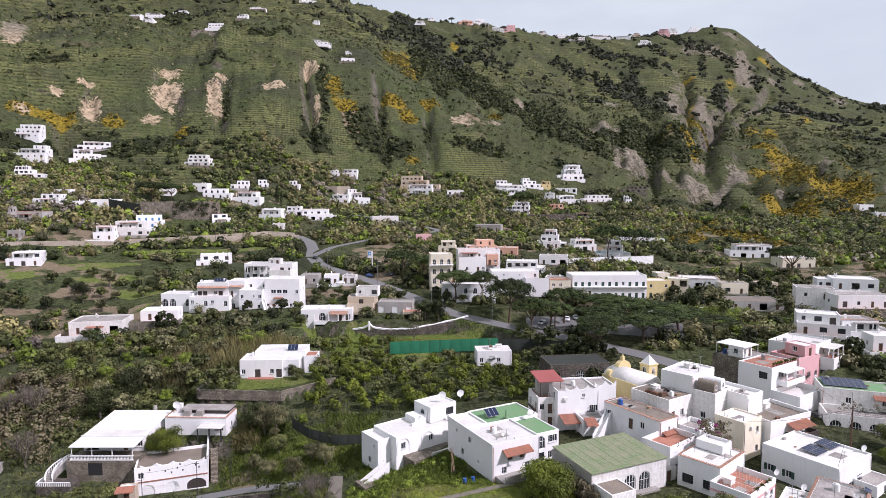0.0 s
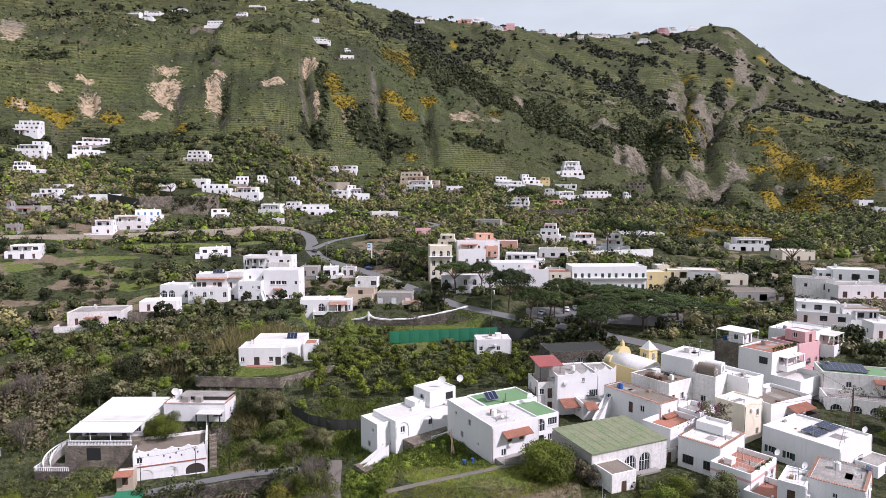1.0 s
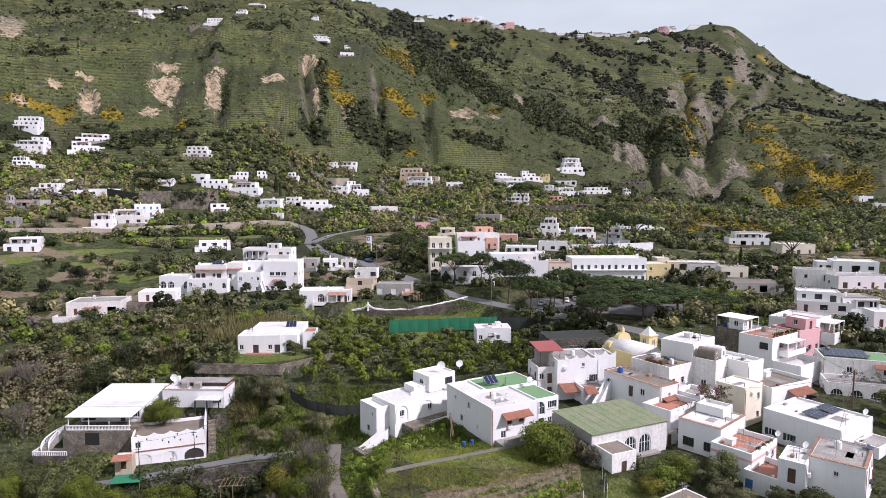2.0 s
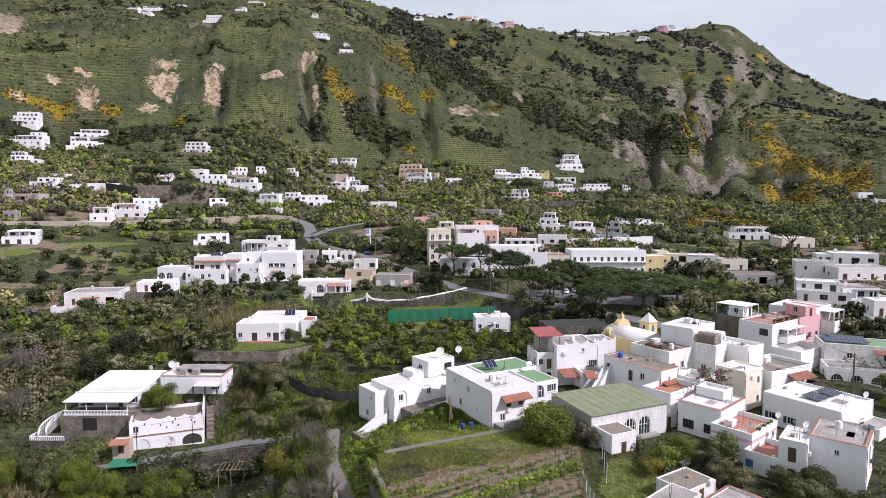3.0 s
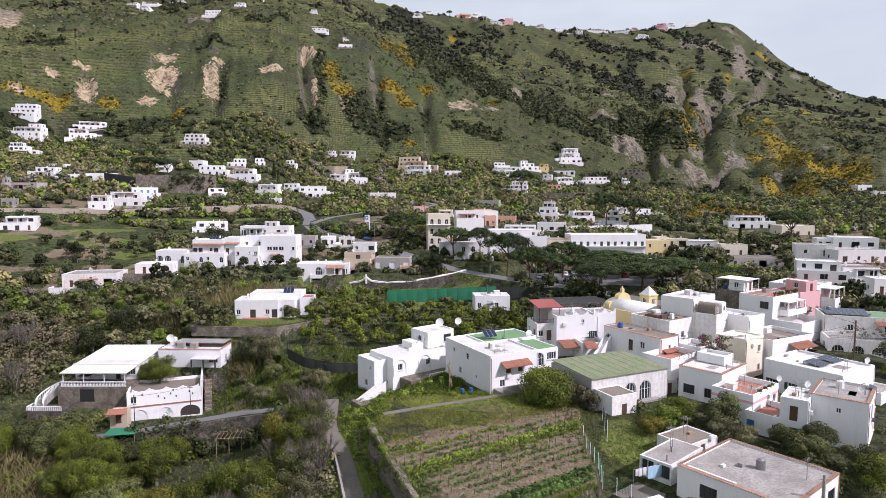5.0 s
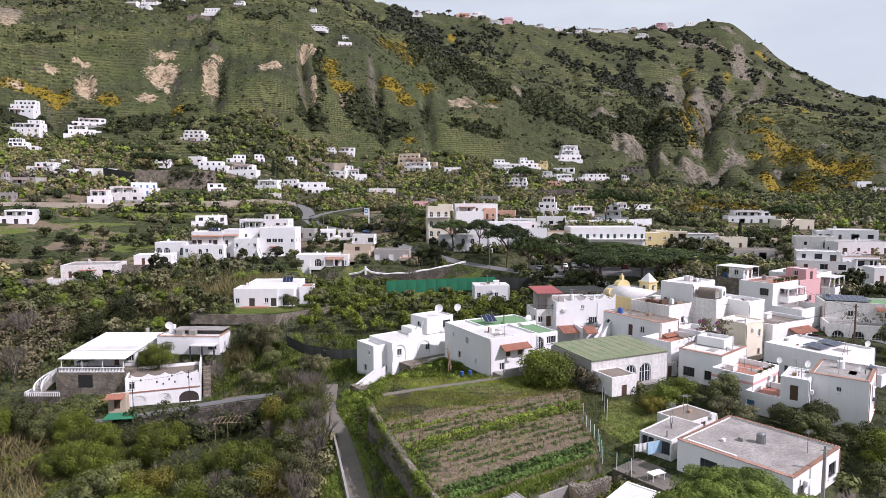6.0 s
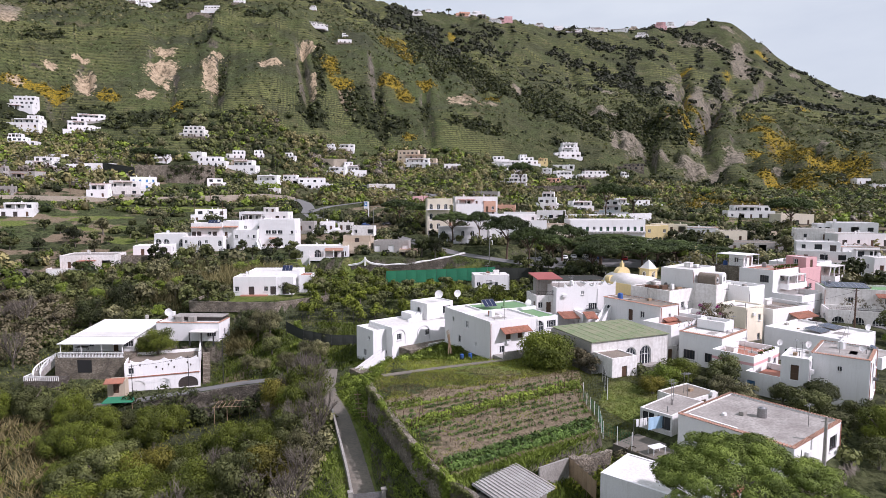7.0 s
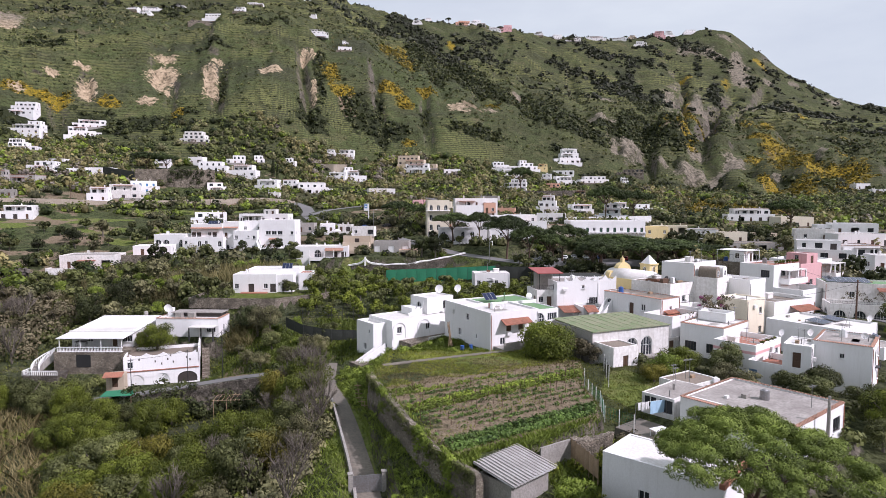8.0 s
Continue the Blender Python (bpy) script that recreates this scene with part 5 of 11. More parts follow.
villa(-172.6, 309.5, 25.1, 10.0, 7.0, 7.1, 12, storeys=2, front="w d/k k", side="w/w", coping="terracotta", seed=17)
villa(-165.9, 321.9, 26.3, 15.7, 11.0, 7.7, 19, storeys=2, front="d D k/k w k", side="w/w", wall="old_white", wing=4.0, seed=18)
villa(-165.4, 341.9, 29.6, 17.3, 11.0, 6.9, 24, storeys=2, front="b b b b/b b b b", side="w/w", seed=19)
villa(-133.2, 366.9, 30.8, 10.8, 7.6, 5.7, 20, storeys=2, front="D d/k W", side="w/w", porch_w=5.0, coping="terracotta", seed=20)
villa(-181.8, 262.6, 17.1, 13.1, 9.1, 6.0, 18, storeys=2, front="D D d/W w k", side="w/w", seed=21)
villa(-145.6, 437.9, 52.2, 12.9, 9.0, 6.0, 12, storeys=2, front="a d a/a a a", side="w/w", seed=22)
villa(-132.2, 450.4, 53.5, 7.0, 6.0, 5.7, 12, storeys=2, front="d a/a a", side="w/w", seed=23)
villa(-114.7, 470.7, 53.2, 7.8, 6.0, 5.7, -2, storeys=2, front="d a/a a", side="w/w", seed=24)
villa(-110.3, 389.0, 31.3, 14.7, 10.3, 7.9, -4, storeys=2, front="d k p/w k k", side="w/w", seed=25)
villa(-103.1, 417.9, 33.8, 13.5, 9.4, 6.5, 1, storeys=2, front="p d p/W w w", side="w/w", roof="roof_grey", coping="terracotta", seed=26)
villa(-86.0, 416.0, 30.7, 19.9, 11.0, 7.7, 7, storeys=2, front="d p D p/k w k w", side="w/w", wing=3.0, coping="terracotta", seed=27)
villa(-91.1, 512.2, 63.3, 8.9, 6.3, 5.7, 5, storeys=2, front="w d/w w", side="w/w", seed=28)
villa(-81.1, 525.1, 63.3, 15.4, 10.8, 6.7, 2, storeys=2, front="k D d/k W W", side="w/w", roof="roof_grey", porch_w=5.0, coping="terracotta", seed=29)
villa(-81.2, 475.9, 41.8, 15.8, 11.0, 6.6, -7, storeys=2, front="p d p/W W w", side="w/w", seed=30)
villa(-65.9, 481.0, 41.1, 17.3, 11.0, 9.0, 15, storeys=2, front="D d d w/D k k k", side="w/w", roof="roof_grey", upper=0.6, seed=31)
villa(-19.3, 508.3, 52.4, 32.7, 11.0, 11.7, -9, storeys=3, front="d D D p w/k w k w D/w W D W D", side="w/w/w", wall="plaster_beige", roof="roof_brown", porch_w=8.0, seed=32)
villa(-19.5, 500.3, 49.2, 22.1, 11.0, 7.4, -11, storeys=2, front="k d D D k/k w w D k", side="w/w", porch_w=6.0, seed=33)
villa(-37.9, 403.0, 29.4, 17.5, 11.0, 4.5, 14, front="p D p d", wall="old_white", seed=34)
villa(-100.3, 370.4, 26.8, 6.5, 6.0, 3.8, 4, front="k d", wall="old_white", seed=35)
villa(-53.2, 241.6, 12.3, 6.9, 6.0, 3.8, 0, front="d w", wall="plaster_grey", roof="roof_grey", seed=36)
villa(-44.5, 241.2, 12.3, 5.8, 6.0, 3.6, 7, front="p d", seed=37)
villa(-37.7, 241.9, 12.5, 5.4, 6.0, 3.0, -0, front="d D", wall="old_white", roof="roof_grey", seed=38)
villa(-10.6, 337.4, 21.6, 8.4, 6.0, 4.4, 5, front="k d", wall="plaster_pink", roof="roof_grey", seed=39)
villa(2.0, 305.2, 19.0, 8.7, 6.1, 5.9, -6, storeys=2, front="d p/D w", side="w/w", wall="plaster_cream", seed=40)
villa(19.6, 303.1, 18.5, 14.9, 10.4, 4.2, 7, front="w k d", wall="plaster_salmon", upper=0.6, seed=41)
villa(54.2, 542.0, 54.9, 14.0, 9.8, 6.0, 2, storeys=2, front="w w d/W k D", side="w/w", seed=42)
villa(58.5, 535.6, 50.1, 28.6, 11.0, 6.9, 2, storeys=2, front="d p k d k/k k k k D", side="w/w", seed=43)
villa(61.8, 525.2, 45.3, 17.4, 11.0, 8.2, 11, storeys=2, front="d p d D/k W W D", side="w/w", roof="roof_grey", seed=44)
villa(54.9, 464.4, 33.8, 21.0, 11.0, 9.0, -12, storeys=3, front="p d p p/k W W D/w k D w", side="w/w/w", porch_w=8.0, seed=45)
villa(80.6, 555.2, 54.7, 16.4, 11.0, 6.2, 10, storeys=2, front="d p D/k W k", side="w/w", upper=0.5, seed=46)
villa(93.1, 561.5, 54.5, 10.9, 7.6, 6.2, -4, storeys=2, front="d w/k w", side="w/w", wall="plaster_yellow", roof="roof_grey", seed=47)
villa(125.1, 589.6, 63.1, 20.6, 11.0, 14.1, 8, storeys=3, front="k d p p/D D k w/D k k w", side="w/w/w", roof="roof_grey", wing=-5.0, seed=48)
villa(109.6, 528.9, 40.1, 17.6, 11.0, 7.8, 8, storeys=2, front="w w d w/D k k W", side="w/w", seed=49)
villa(92.1, 497.1, 34.6, 12.8, 9.0, 6.0, 6, storeys=2, front="w p d/w D k", side="w/w", wall="plaster_salmon", coping="terracotta", seed=50)
villa(92.7, 533.1, 43.7, 8.8, 6.2, 6.4, -14, storeys=2, front="D d/D w", side="w/w", seed=51)
villa(112.8, 561.4, 50.9, 19.1, 11.0, 3.6, -14, front="D p d p", seed=52)
villa(135.3, 534.7, 41.8, 25.2, 11.0, 6.4, 4, storeys=2, front="D k d w d/w k w k k", side="w/w", roof="roof_brown", coping="terracotta", seed=53)
villa(177.5, 571.9, 50.5, 24.3, 11.0, 5.7, -18, storeys=2, front="w p w k d/w W D k W", side="w/w", wall="stone_light", roof="roof_grey", seed=54)
villa(162.6, 535.3, 40.9, 5.4, 6.0, 5.9, 7, storeys=2, front="d D/k D", side="w/w", seed=55)
villa(58.6, 338.3, 18.6, 12.8, 9.0, 10.0, -15, storeys=3, front="p D d/W D w/k k D", side="w/w/w", wing=3.0, seed=56)
villa(10.1, 497.8, 48.2, 13.3, 9.3, 3.7, 4, front="D d D", seed=57)
villa(28.8, 389.7, 25.0, 16.2, 11.0, 4.0, -13, front="k D d", wall="plaster_grey", roof="roof_grey", seed=58)
villa(77.4, 330.8, 17.5, 12.9, 9.0, 6.1, 8, storeys=2, front="w p d/W k w", side="w/w", roof="roof_grey", seed=59)
villa(87.6, 315.7, 15.4, 10.5, 7.4, 8.8, -19, storeys=3, front="d p/w k/w k", side="w/w/w", seed=60)
villa(112.5, 374.2, 18.1, 7.6, 6.0, 6.9, 5, storeys=2, front="d w/w k", side="w/w", seed=61)
villa(127.4, 371.7, 18.1, 16.2, 11.0, 3.2, -4, front="w d w", upper=0.5, seed=62)
villa(31.4, 303.0, 17.9, 11.5, 8.0, 3.9, -10, front="k d", wall="plaster_salmon", seed=63)
villa(108.8, 470.6, 27.9, 11.7, 8.2, 6.5, -2, storeys=2, front="d w/k W", side="w/w", wall="stone_light", roof="roof_grey", seed=64)
villa(163.8, 320.6, 14.7, 23.2, 11.0, 6.8, -11, storeys=2, front="w p d D p/k W k k k", side="w/w", roof="roof_grey", coping="terracotta", label="white two-storey villa with a red tiled parapet below yellow broom", seed=65)
villa(171.5, 292.0, 12.8, 15.7, 11.0, 4.9, -1, front="D D d", wall="plaster_cream", seed=66)
villa(94.5, 259.2, 10.6, 5.3, 6.0, 3.9, 4, front="d D", wall="plaster_cream", seed=67)
villa(105.5, 249.2, 9.3, 15.7, 11.0, 4.2, -17, front="d p w", coping="terracotta", seed=68)
villa(116.6, 241.3, 8.4, 10.3, 7.2, 4.3, -7, front="k d", wall="plaster_cream", roof="roof_grey", seed=69)
villa(337.2, 486.4, 35.9, 11.3, 7.9, 4.5, -0, front="d p", seed=70)
villa(133.7, 248.2, 8.9, 8.1, 6.0, 3.0, 1, front="D d", wall="plaster_beige", seed=71)
villa(326.3, 452.7, 30.9, 9.6, 6.8, 4.2, -10, front="w d", seed=72)
villa(51.7, 284.1, 15.2, 13.2, 9.2, 4.2, -12, front="d k p", roof="roof_grey", seed=73)
villa(-119.2, 788.7, 224.3, 7.1, 6.0, 5.7, 17, storeys=2, front="d p/w k", side="w/w", seed=74)
villa(-114.0, 749.3, 207.5, 16.3, 11.0, 4.8, 10, front="d k D", seed=75)
villa(-157.0, 781.0, 235.7, 26.1, 11.0, 6.4, 8, storeys=2, front="d D k k k/w k w k W", side="w/w", roof="roof_grey", wing=4.0, seed=76)
villa(-292.4, 817.9, 264.0, 28.8, 11.0, 8.1, -1, storeys=2, front="k d d p p/W D k k W", side="w/w", seed=77)
villa(-304.6, 810.2, 254.8, 40.2, 11.0, 5.8, 18, storeys=2, front="w k d D k/k k D k D", side="w/w", wall="stone_light", seed=78)
villa(-298.3, 933.1, 309.2, 15.1, 10.6, 7.6, 4, storeys=2, front="d w k/k k D", side="w/w", roof="roof_grey", seed=79)
villa(-468.7, 953.5, 317.4, 17.2, 11.0, 5.7, -3, storeys=2, front="k D D d/w k W k", side="w/w", roof="roof_grey", seed=80)
villa(-457.7, 998.7, 330.2, 30.6, 11.0, 7.2, 6, storeys=2, front="d D D w d/k W w W k", side="w/w", roof="roof_grey", seed=81)
villa(-435.7, 926.5, 303.3, 16.7, 11.0, 5.8, 4, storeys=2, front="p d w/k D w", side="w/w", roof="roof_grey", seed=82)
villa(-444.1, 1067.2, 356.1, 22.1, 9.0, 5.8, 12, storeys=2, front="p D p d w/W k D k D", side="w/w", roof="roof_grey", seed=83)
villa(-325.2, 1102.2, 372.0, 27.8, 9.0, 5.9, -2, storeys=2, front="D k d D p/k k k D D", side="w/w", seed=84)
villa(-198.4, 983.1, 316.3, 8.9, 6.2, 5.7, -2, storeys=2, front="d p/D k", side="w/w", seed=85)
villa(-279.2, 1300.3, 443.9, 35.1, 9.0, 5.8, 15, storeys=2, front="k d d w w/D k k k D", side="w/w", seed=86)
villa(-55.8, 1529.1, 462.9, 23.4, 9.0, 9.6, 4, storeys=3, front="w p D w d/k D k k D/w k W k k", side="w/w/w", seed=87)
villa(-29.2, 1619.7, 493.2, 17.5, 9.0, 7.3, 8, storeys=2, front="p w k d/w w k D", side="w/w", seed=88)
villa(66.6, 1642.3, 492.2, 50.3, 9.0, 13.3, 11, storeys=3, front="D w k d w/W w k k k/k k w w w", side="w/w/w", wall="plaster_salmon", seed=89)
villa(92.9, 1649.0, 499.8, 34.2, 9.0, 14.9, 11, storeys=3, front="p p p d w/w D k k k/D D w w w", side="w/w/w", roof="roof_grey", seed=90)
villa(105.9, 1609.0, 484.6, 26.1, 9.0, 11.6, 11, storeys=3, front="w p d p D/k D D w D/D w D w k", side="w/w/w", wall="plaster_grey", roof="roof_grey", seed=91)
villa(133.9, 1562.8, 461.1, 36.6, 9.0, 11.3, -8, storeys=3, front="d D p D k/D k D W k/D W k W D", side="w/w/w", seed=92)
villa(164.1, 1595.6, 467.0, 40.3, 9.0, 17.3, -0, storeys=3, front="p k D p d/W k k k k/k k k k D", side="w/w/w", wall="plaster_pink", seed=93)
villa(267.7, 1695.7, 487.3, 27.5, 9.0, 12.2, -9, storeys=3, front="D k d w k/k k W w k/w D w w w", side="w/w/w", seed=94)
villa(318.6, 1676.7, 472.1, 28.8, 9.0, 13.6, 1, storeys=3, front="k k k D d/W k W W k/D w k w w", side="w/w/w", roof="roof_grey", seed=95)
villa(350.4, 1648.0, 463.4, 46.1, 9.0, 10.4, -7, storeys=3, front="d k d w p/k k k D k/k w k k w", side="w/w/w", seed=96)
villa(433.2, 1722.9, 480.8, 54.4, 9.0, 10.9, -4, storeys=3, front="d D p d p/w W k w W/W D k w w", side="w/w/w", roof="roof_grey", seed=97)
villa(513.5, 1813.7, 497.2, 57.3, 9.0, 8.2, -17, storeys=2, front="d d D d D/W k W w k", side="w/w", seed=98)
villa(612.5, 1954.4, 533.8, 38.8, 9.0, 15.9, 6, storeys=3, front="w d d D k/D D k W k/w k D w D", side="w/w/w", wall="plaster_beige", seed=99)
villa(560.9, 1738.0, 461.6, 34.6, 9.0, 12.6, -4, storeys=3, front="k p k d k/D k W W W/D w W w W", side="w/w/w", seed=100)
villa(660.5, 1882.6, 517.6, 42.5, 9.0, 20.4, -9, storeys=3, front="D d k D D/k D D W D/k W W W k", side="w/w/w", wall="plaster_pink", seed=101)
villa(727.4, 1965.7, 524.5, 30.2, 9.0, 21.3, 1, storeys=3, front="w d D p p/k D k w W/D k k w w", side="w/w/w", seed=102)
villa(785.5, 1950.2, 532.8, 42.3, 9.0, 14.1, -1, storeys=3, front="k D D d p/k k w w w/W w k k W", side="w/w/w", seed=103)
villa(109.0, 172.0, 7.6, 13.3, 9.3, 5.7, -25, storeys=2, front="d k k/w k D", side="w/w", seed=104)
villa(132.1, 214.0, 10.9, 11.9, 8.4, 4.0, -21, front="w d", wall="old_white", roof="roof_grey", seed=105)
villa(153.7, 225.0, 12.6, 14.6, 10.3, 4.0, -20, front="d p k", wing=-5.0, seed=106)
villa(143.8, 205.0, 9.5, 18.3, 11.0, 4.2, -2, front="D w d D", roof="roof_grey", seed=107)
villa(121.7, 170.0, 5.3, 14.3, 10.0, 6.7, -4, storeys=2, front="D w d/w k k", side="w/w", roof="roof_grey", coping="terracotta", seed=108)
villa(119.0, 160.0, 6.0, 7.5, 6.0, 4.2, -8, front="d w", seed=109)
villa(111.9, 215.0, 6.8, 19.0, 11.0, 3.2, -5, front="d d p d", wall="plaster_grey", roof="roof_brown", seed=110)
villa(-107.5, 285.0, 14.0, 15.8, 11.0, 5.7, 20, storeys=2, front="d k k/k W D", side="w/w", seed=111)
villa(-92.5, 196.0, 7.1, 11.3, 7.9, 3.1, 11, front="d a", seed=112)
villa(-111.0, 192.0, 3.4, 16.0, 11.0, 4.1, 10, front="d D p", wall="old_white", roof="roof_grey", porch_w=5.0, seed=113)
villa(35.3, 260.0, 13.5, 16.9, 11.0, 5.7, -10, storeys=2, front="p d D w/D k k W", side="w/w", seed=114)
villa(91.4, 235.0, 12.3, 7.6, 6.0, 3.1, -19, front="d p", wall="plaster_cream", seed=115)
villa(46.0, 240.0, 11.8, 11.1, 7.8, 3.3, -16, front="d D", roof="roof_grey", seed=116)


# ---- the village by the field: houses set by their front corner ----
VILLAGE = []


def corner_house(x, y, base, rot, w, d, top, label, category="house", name="house", pad=True, **kw):
    """A house whose front starts at x, y and runs w along rot; the shaded side runs d back from there."""
    home = thing(name, x, y, base, rot, label, category, "village houses" if category == "house" else "")
    volume(home, w / 2, 0, 0, w, d, top - base, sink=3.0, **kw)
    VILLAGE.append((home, w, d, top - base, kw.get("parapet", 0.45), x, y))
    FOOT.append((x + math.cos(radians(rot)) * w / 2 - math.sin(radians(rot)) * d / 2, y + math.sin(radians(rot)) * w / 2 + math.cos(radians(rot)) * d / 2, 0.5 * math.hypot(w, d) + 1.0))
    if pad:
        c, s = math.cos(radians(rot)), math.sin(radians(rot))
        PADS.append((x + c * w / 2 - s * d / 2, y + s * w / 2 + c * d / 2, w / 2 + 0.4, d / 2 + 0.4, rot, base - 0.05, 2.0))
    return home


def loose_box(home, name, material, x0, y0, z0, x1, y1, z1, label=""):
    bm = bmesh.new()
    add_box(bm, x0, y0, z0, x1, y1, z1)
    return part(name, bm, material, home, label)


def stair(home, x0, y0, z0, x1, y1, z1, wide=1.1, material="concrete", wall="whitewash"):
    """A straight outside stair between two points, with a sloping parapet wall."""
    n = max(3, int(abs(z1 - z0) / 0.18))
    dirv = Vector((x1 - x0, y1 - y0, 0))
    run = dirv.length
    m = Matrix.Translation((x0, y0, z0)) @ Matrix.Rotation(math.atan2(dirv.y, dirv.x), 4, "Z")
    for k in range(n):
        zz = (z1 - z0) * (k + 1) / n
        bm = bmesh.new()
        add_box(bm, run * k / n, -wide / 2, min(0, zz) - 1.2, run * (k + 1) / n, wide / 2, zz, m)
        part("step", bm, material, home)
    for side in (-1, 1):
        bm = bmesh.new()
        vs = add_box(bm, 0, side * wide / 2 - 0.09, -1.5, run, side * wide / 2 + 0.09, 0.9, m)
        for k in (1, 2, 5, 6):
            vs[k].co.z += z1 - z0
        part("stair_wall", bm, wall, home)


def railing(home, pts, h=0.9, material="iron", gap=0.14):
    bm = bmesh.new()
    for p, q in zip(pts, pts[1:]):
        p, q = Vector(p), Vector(q)
        add_tube(bm, p + Vector((0, 0, h)), q + Vector((0, 0, h)), 0.025, sides=4)
        add_tube(bm, p + Vector((0, 0, 0.1)), q + Vector((0, 0, 0.1)), 0.02, sides=4)
        n = max(2, int((q - p).length / gap))
        for k in range(n + 1):
            c = p.lerp(q, k / n)
            add_tube(bm, c, c + Vector((0, 0, h)), 0.012, sides=3, caps=False)
    return part("railing", bm, material, home)


def solar_panel(x, y, z, rot, w, d, tilt, label="dark blue solar panel on a flat roof"):
    ob = thing("solar_panel", x, y, z, rot, label, "solar panel", "solar panels")
    t = pose(0, 0, 0.12, tilt, 0, 0)
    bm = bmesh.new()
    add_box(bm, -w / 2, 0, 0, w / 2, d, 0.05, t)
    part("frame", bm, "zinc", ob)
    nx, ny = max(1, round(w / 1.0)), max(1, round(d / 1.5))
    for i in range(nx):
        for j in range(ny):
            bm = bmesh.new()
            add_box(bm, -w / 2 + w * i / nx + 0.04, d * j / ny + 0.04, 0.05, -w / 2 + w * (i + 1) / nx - 0.04, d * (j + 1) / ny - 0.04, 0.06, t)
            part("cell", bm, "solar_cell", ob)
    for sx in (-w / 2 + 0.1, w / 2 - 0.1):
        bm = bmesh.new()
        add_box(bm, sx - 0.03, d * math.cos(radians(tilt)) - 0.1, 0, sx + 0.03, d * math.cos(radians(tilt)) - 0.04, 0.12 + d * math.sin(radians(tilt)))
        part("leg", bm, "zinc", ob)
    return ob


def scallop_wall(home, x0, x1, y, z0, z1, bays, rise=0.5, thick=0.25, material="whitewash"):
    """A parapet whose top swings down between raised points."""
    bm = bmesh.new()
    n = bays * 8
    top = []
    for k in range(n + 1):
        u = k / 8 % 1.0
        top.append((x0 + (x1 - x0) * k / n, z1 + rise * (2 * abs(u - 0.5)) ** 2))
    for yy, flip in ((y, False), (y + thick, True)):
        for (xa, za), (xb, zb) in zip(top, top[1:]):
            q = [bm.verts.new(p) for p in ((xa, yy, z0), (xb, yy, z0), (xb, yy, zb), (xa, yy, za))]
            bm.faces.new(q[::-1] if flip else q)
    for (xa, za), (xb, zb) in zip(top, top[1:]):
        bm.faces.new([bm.verts.new(p) for p in ((xa, y, za), (xb, y, zb), (xb, y + thick, zb), (xa, y + thick, za))])
    for x in (x0, x1):
        bm.faces.new([bm.verts.new(p) for p in ((x, y, z0), (x, y + thick, z0), (x, y + thick, z1 + rise), (x, y, z1 + rise))])
    return part("scalloped_parapet", bm, material, home)


# white block with the terracotta canopy and the green roof terrace
h = corner_house(8.3, 99.1, -0.7, 28, 9.7, 9.0, 5.75, "white two-storey block with a terracotta canopy and green roof", front=". w . . w ./. d d .", left=". s ./w . .", storeys=2, parapet=0.3)
volume(h, 12.5, 1.5, 0, 5.5, 7.5, 5.9, "k W/A W", "W/W", wall="whitewash", roof="roof_green_bright", storeys=2, parapet=0.12, sink=3)
volume(h, 2.3, 9.02, 0, 4.6, 6.6, 6.45, "", "", ". . w/. s .", "", storeys=2, parapet=0.3, sink=3)
volume(h, 10.4, 9.02, 0, 11.4, 7.4, 6.3, "", "w/w", "", "", roof="roof_green_bright", storeys=2, parapet=0.2, sink=3)
tile_canopy(h, 2.0, 7.6, 0.0, 5.2, 1.5, 0.7)
loose_box(h, "garden_wall", "concrete", 0.6, -3.2, -3.0, 9.6, -2.95, 2.0)
loose_box(h, "terrace_floor", "concrete", 0.6, -2.95, -3.0, 9.6, -0.003, 0.9)
loose_box(h, "chimney", "terracotta", 3.4, 5.4, 6.15, 4.0, 6.0, 7.0, "small terracotta chimney")
bm = bmesh.new()
add_tube(bm, (9.2, 9.6, 6.1), (9.2, 9.6, 6.7), 0.55, 0.5, 10)
add_tube(bm, (9.2, 9.6, 6.7), (9.2, 9.6, 8.0), 0.16, 0.12, 8)
part("vent_chimney", bm, "roof_green_bright", h, "green painted vent chimney")
solar_panel(9.6, 112.3, 5.75, 28, 2.6, 1.9, 35)
dish(16.5, 112.0, 5.7, 20, 1.5)
dish(10.5, 103.5, 5.5, 200, 0.8)

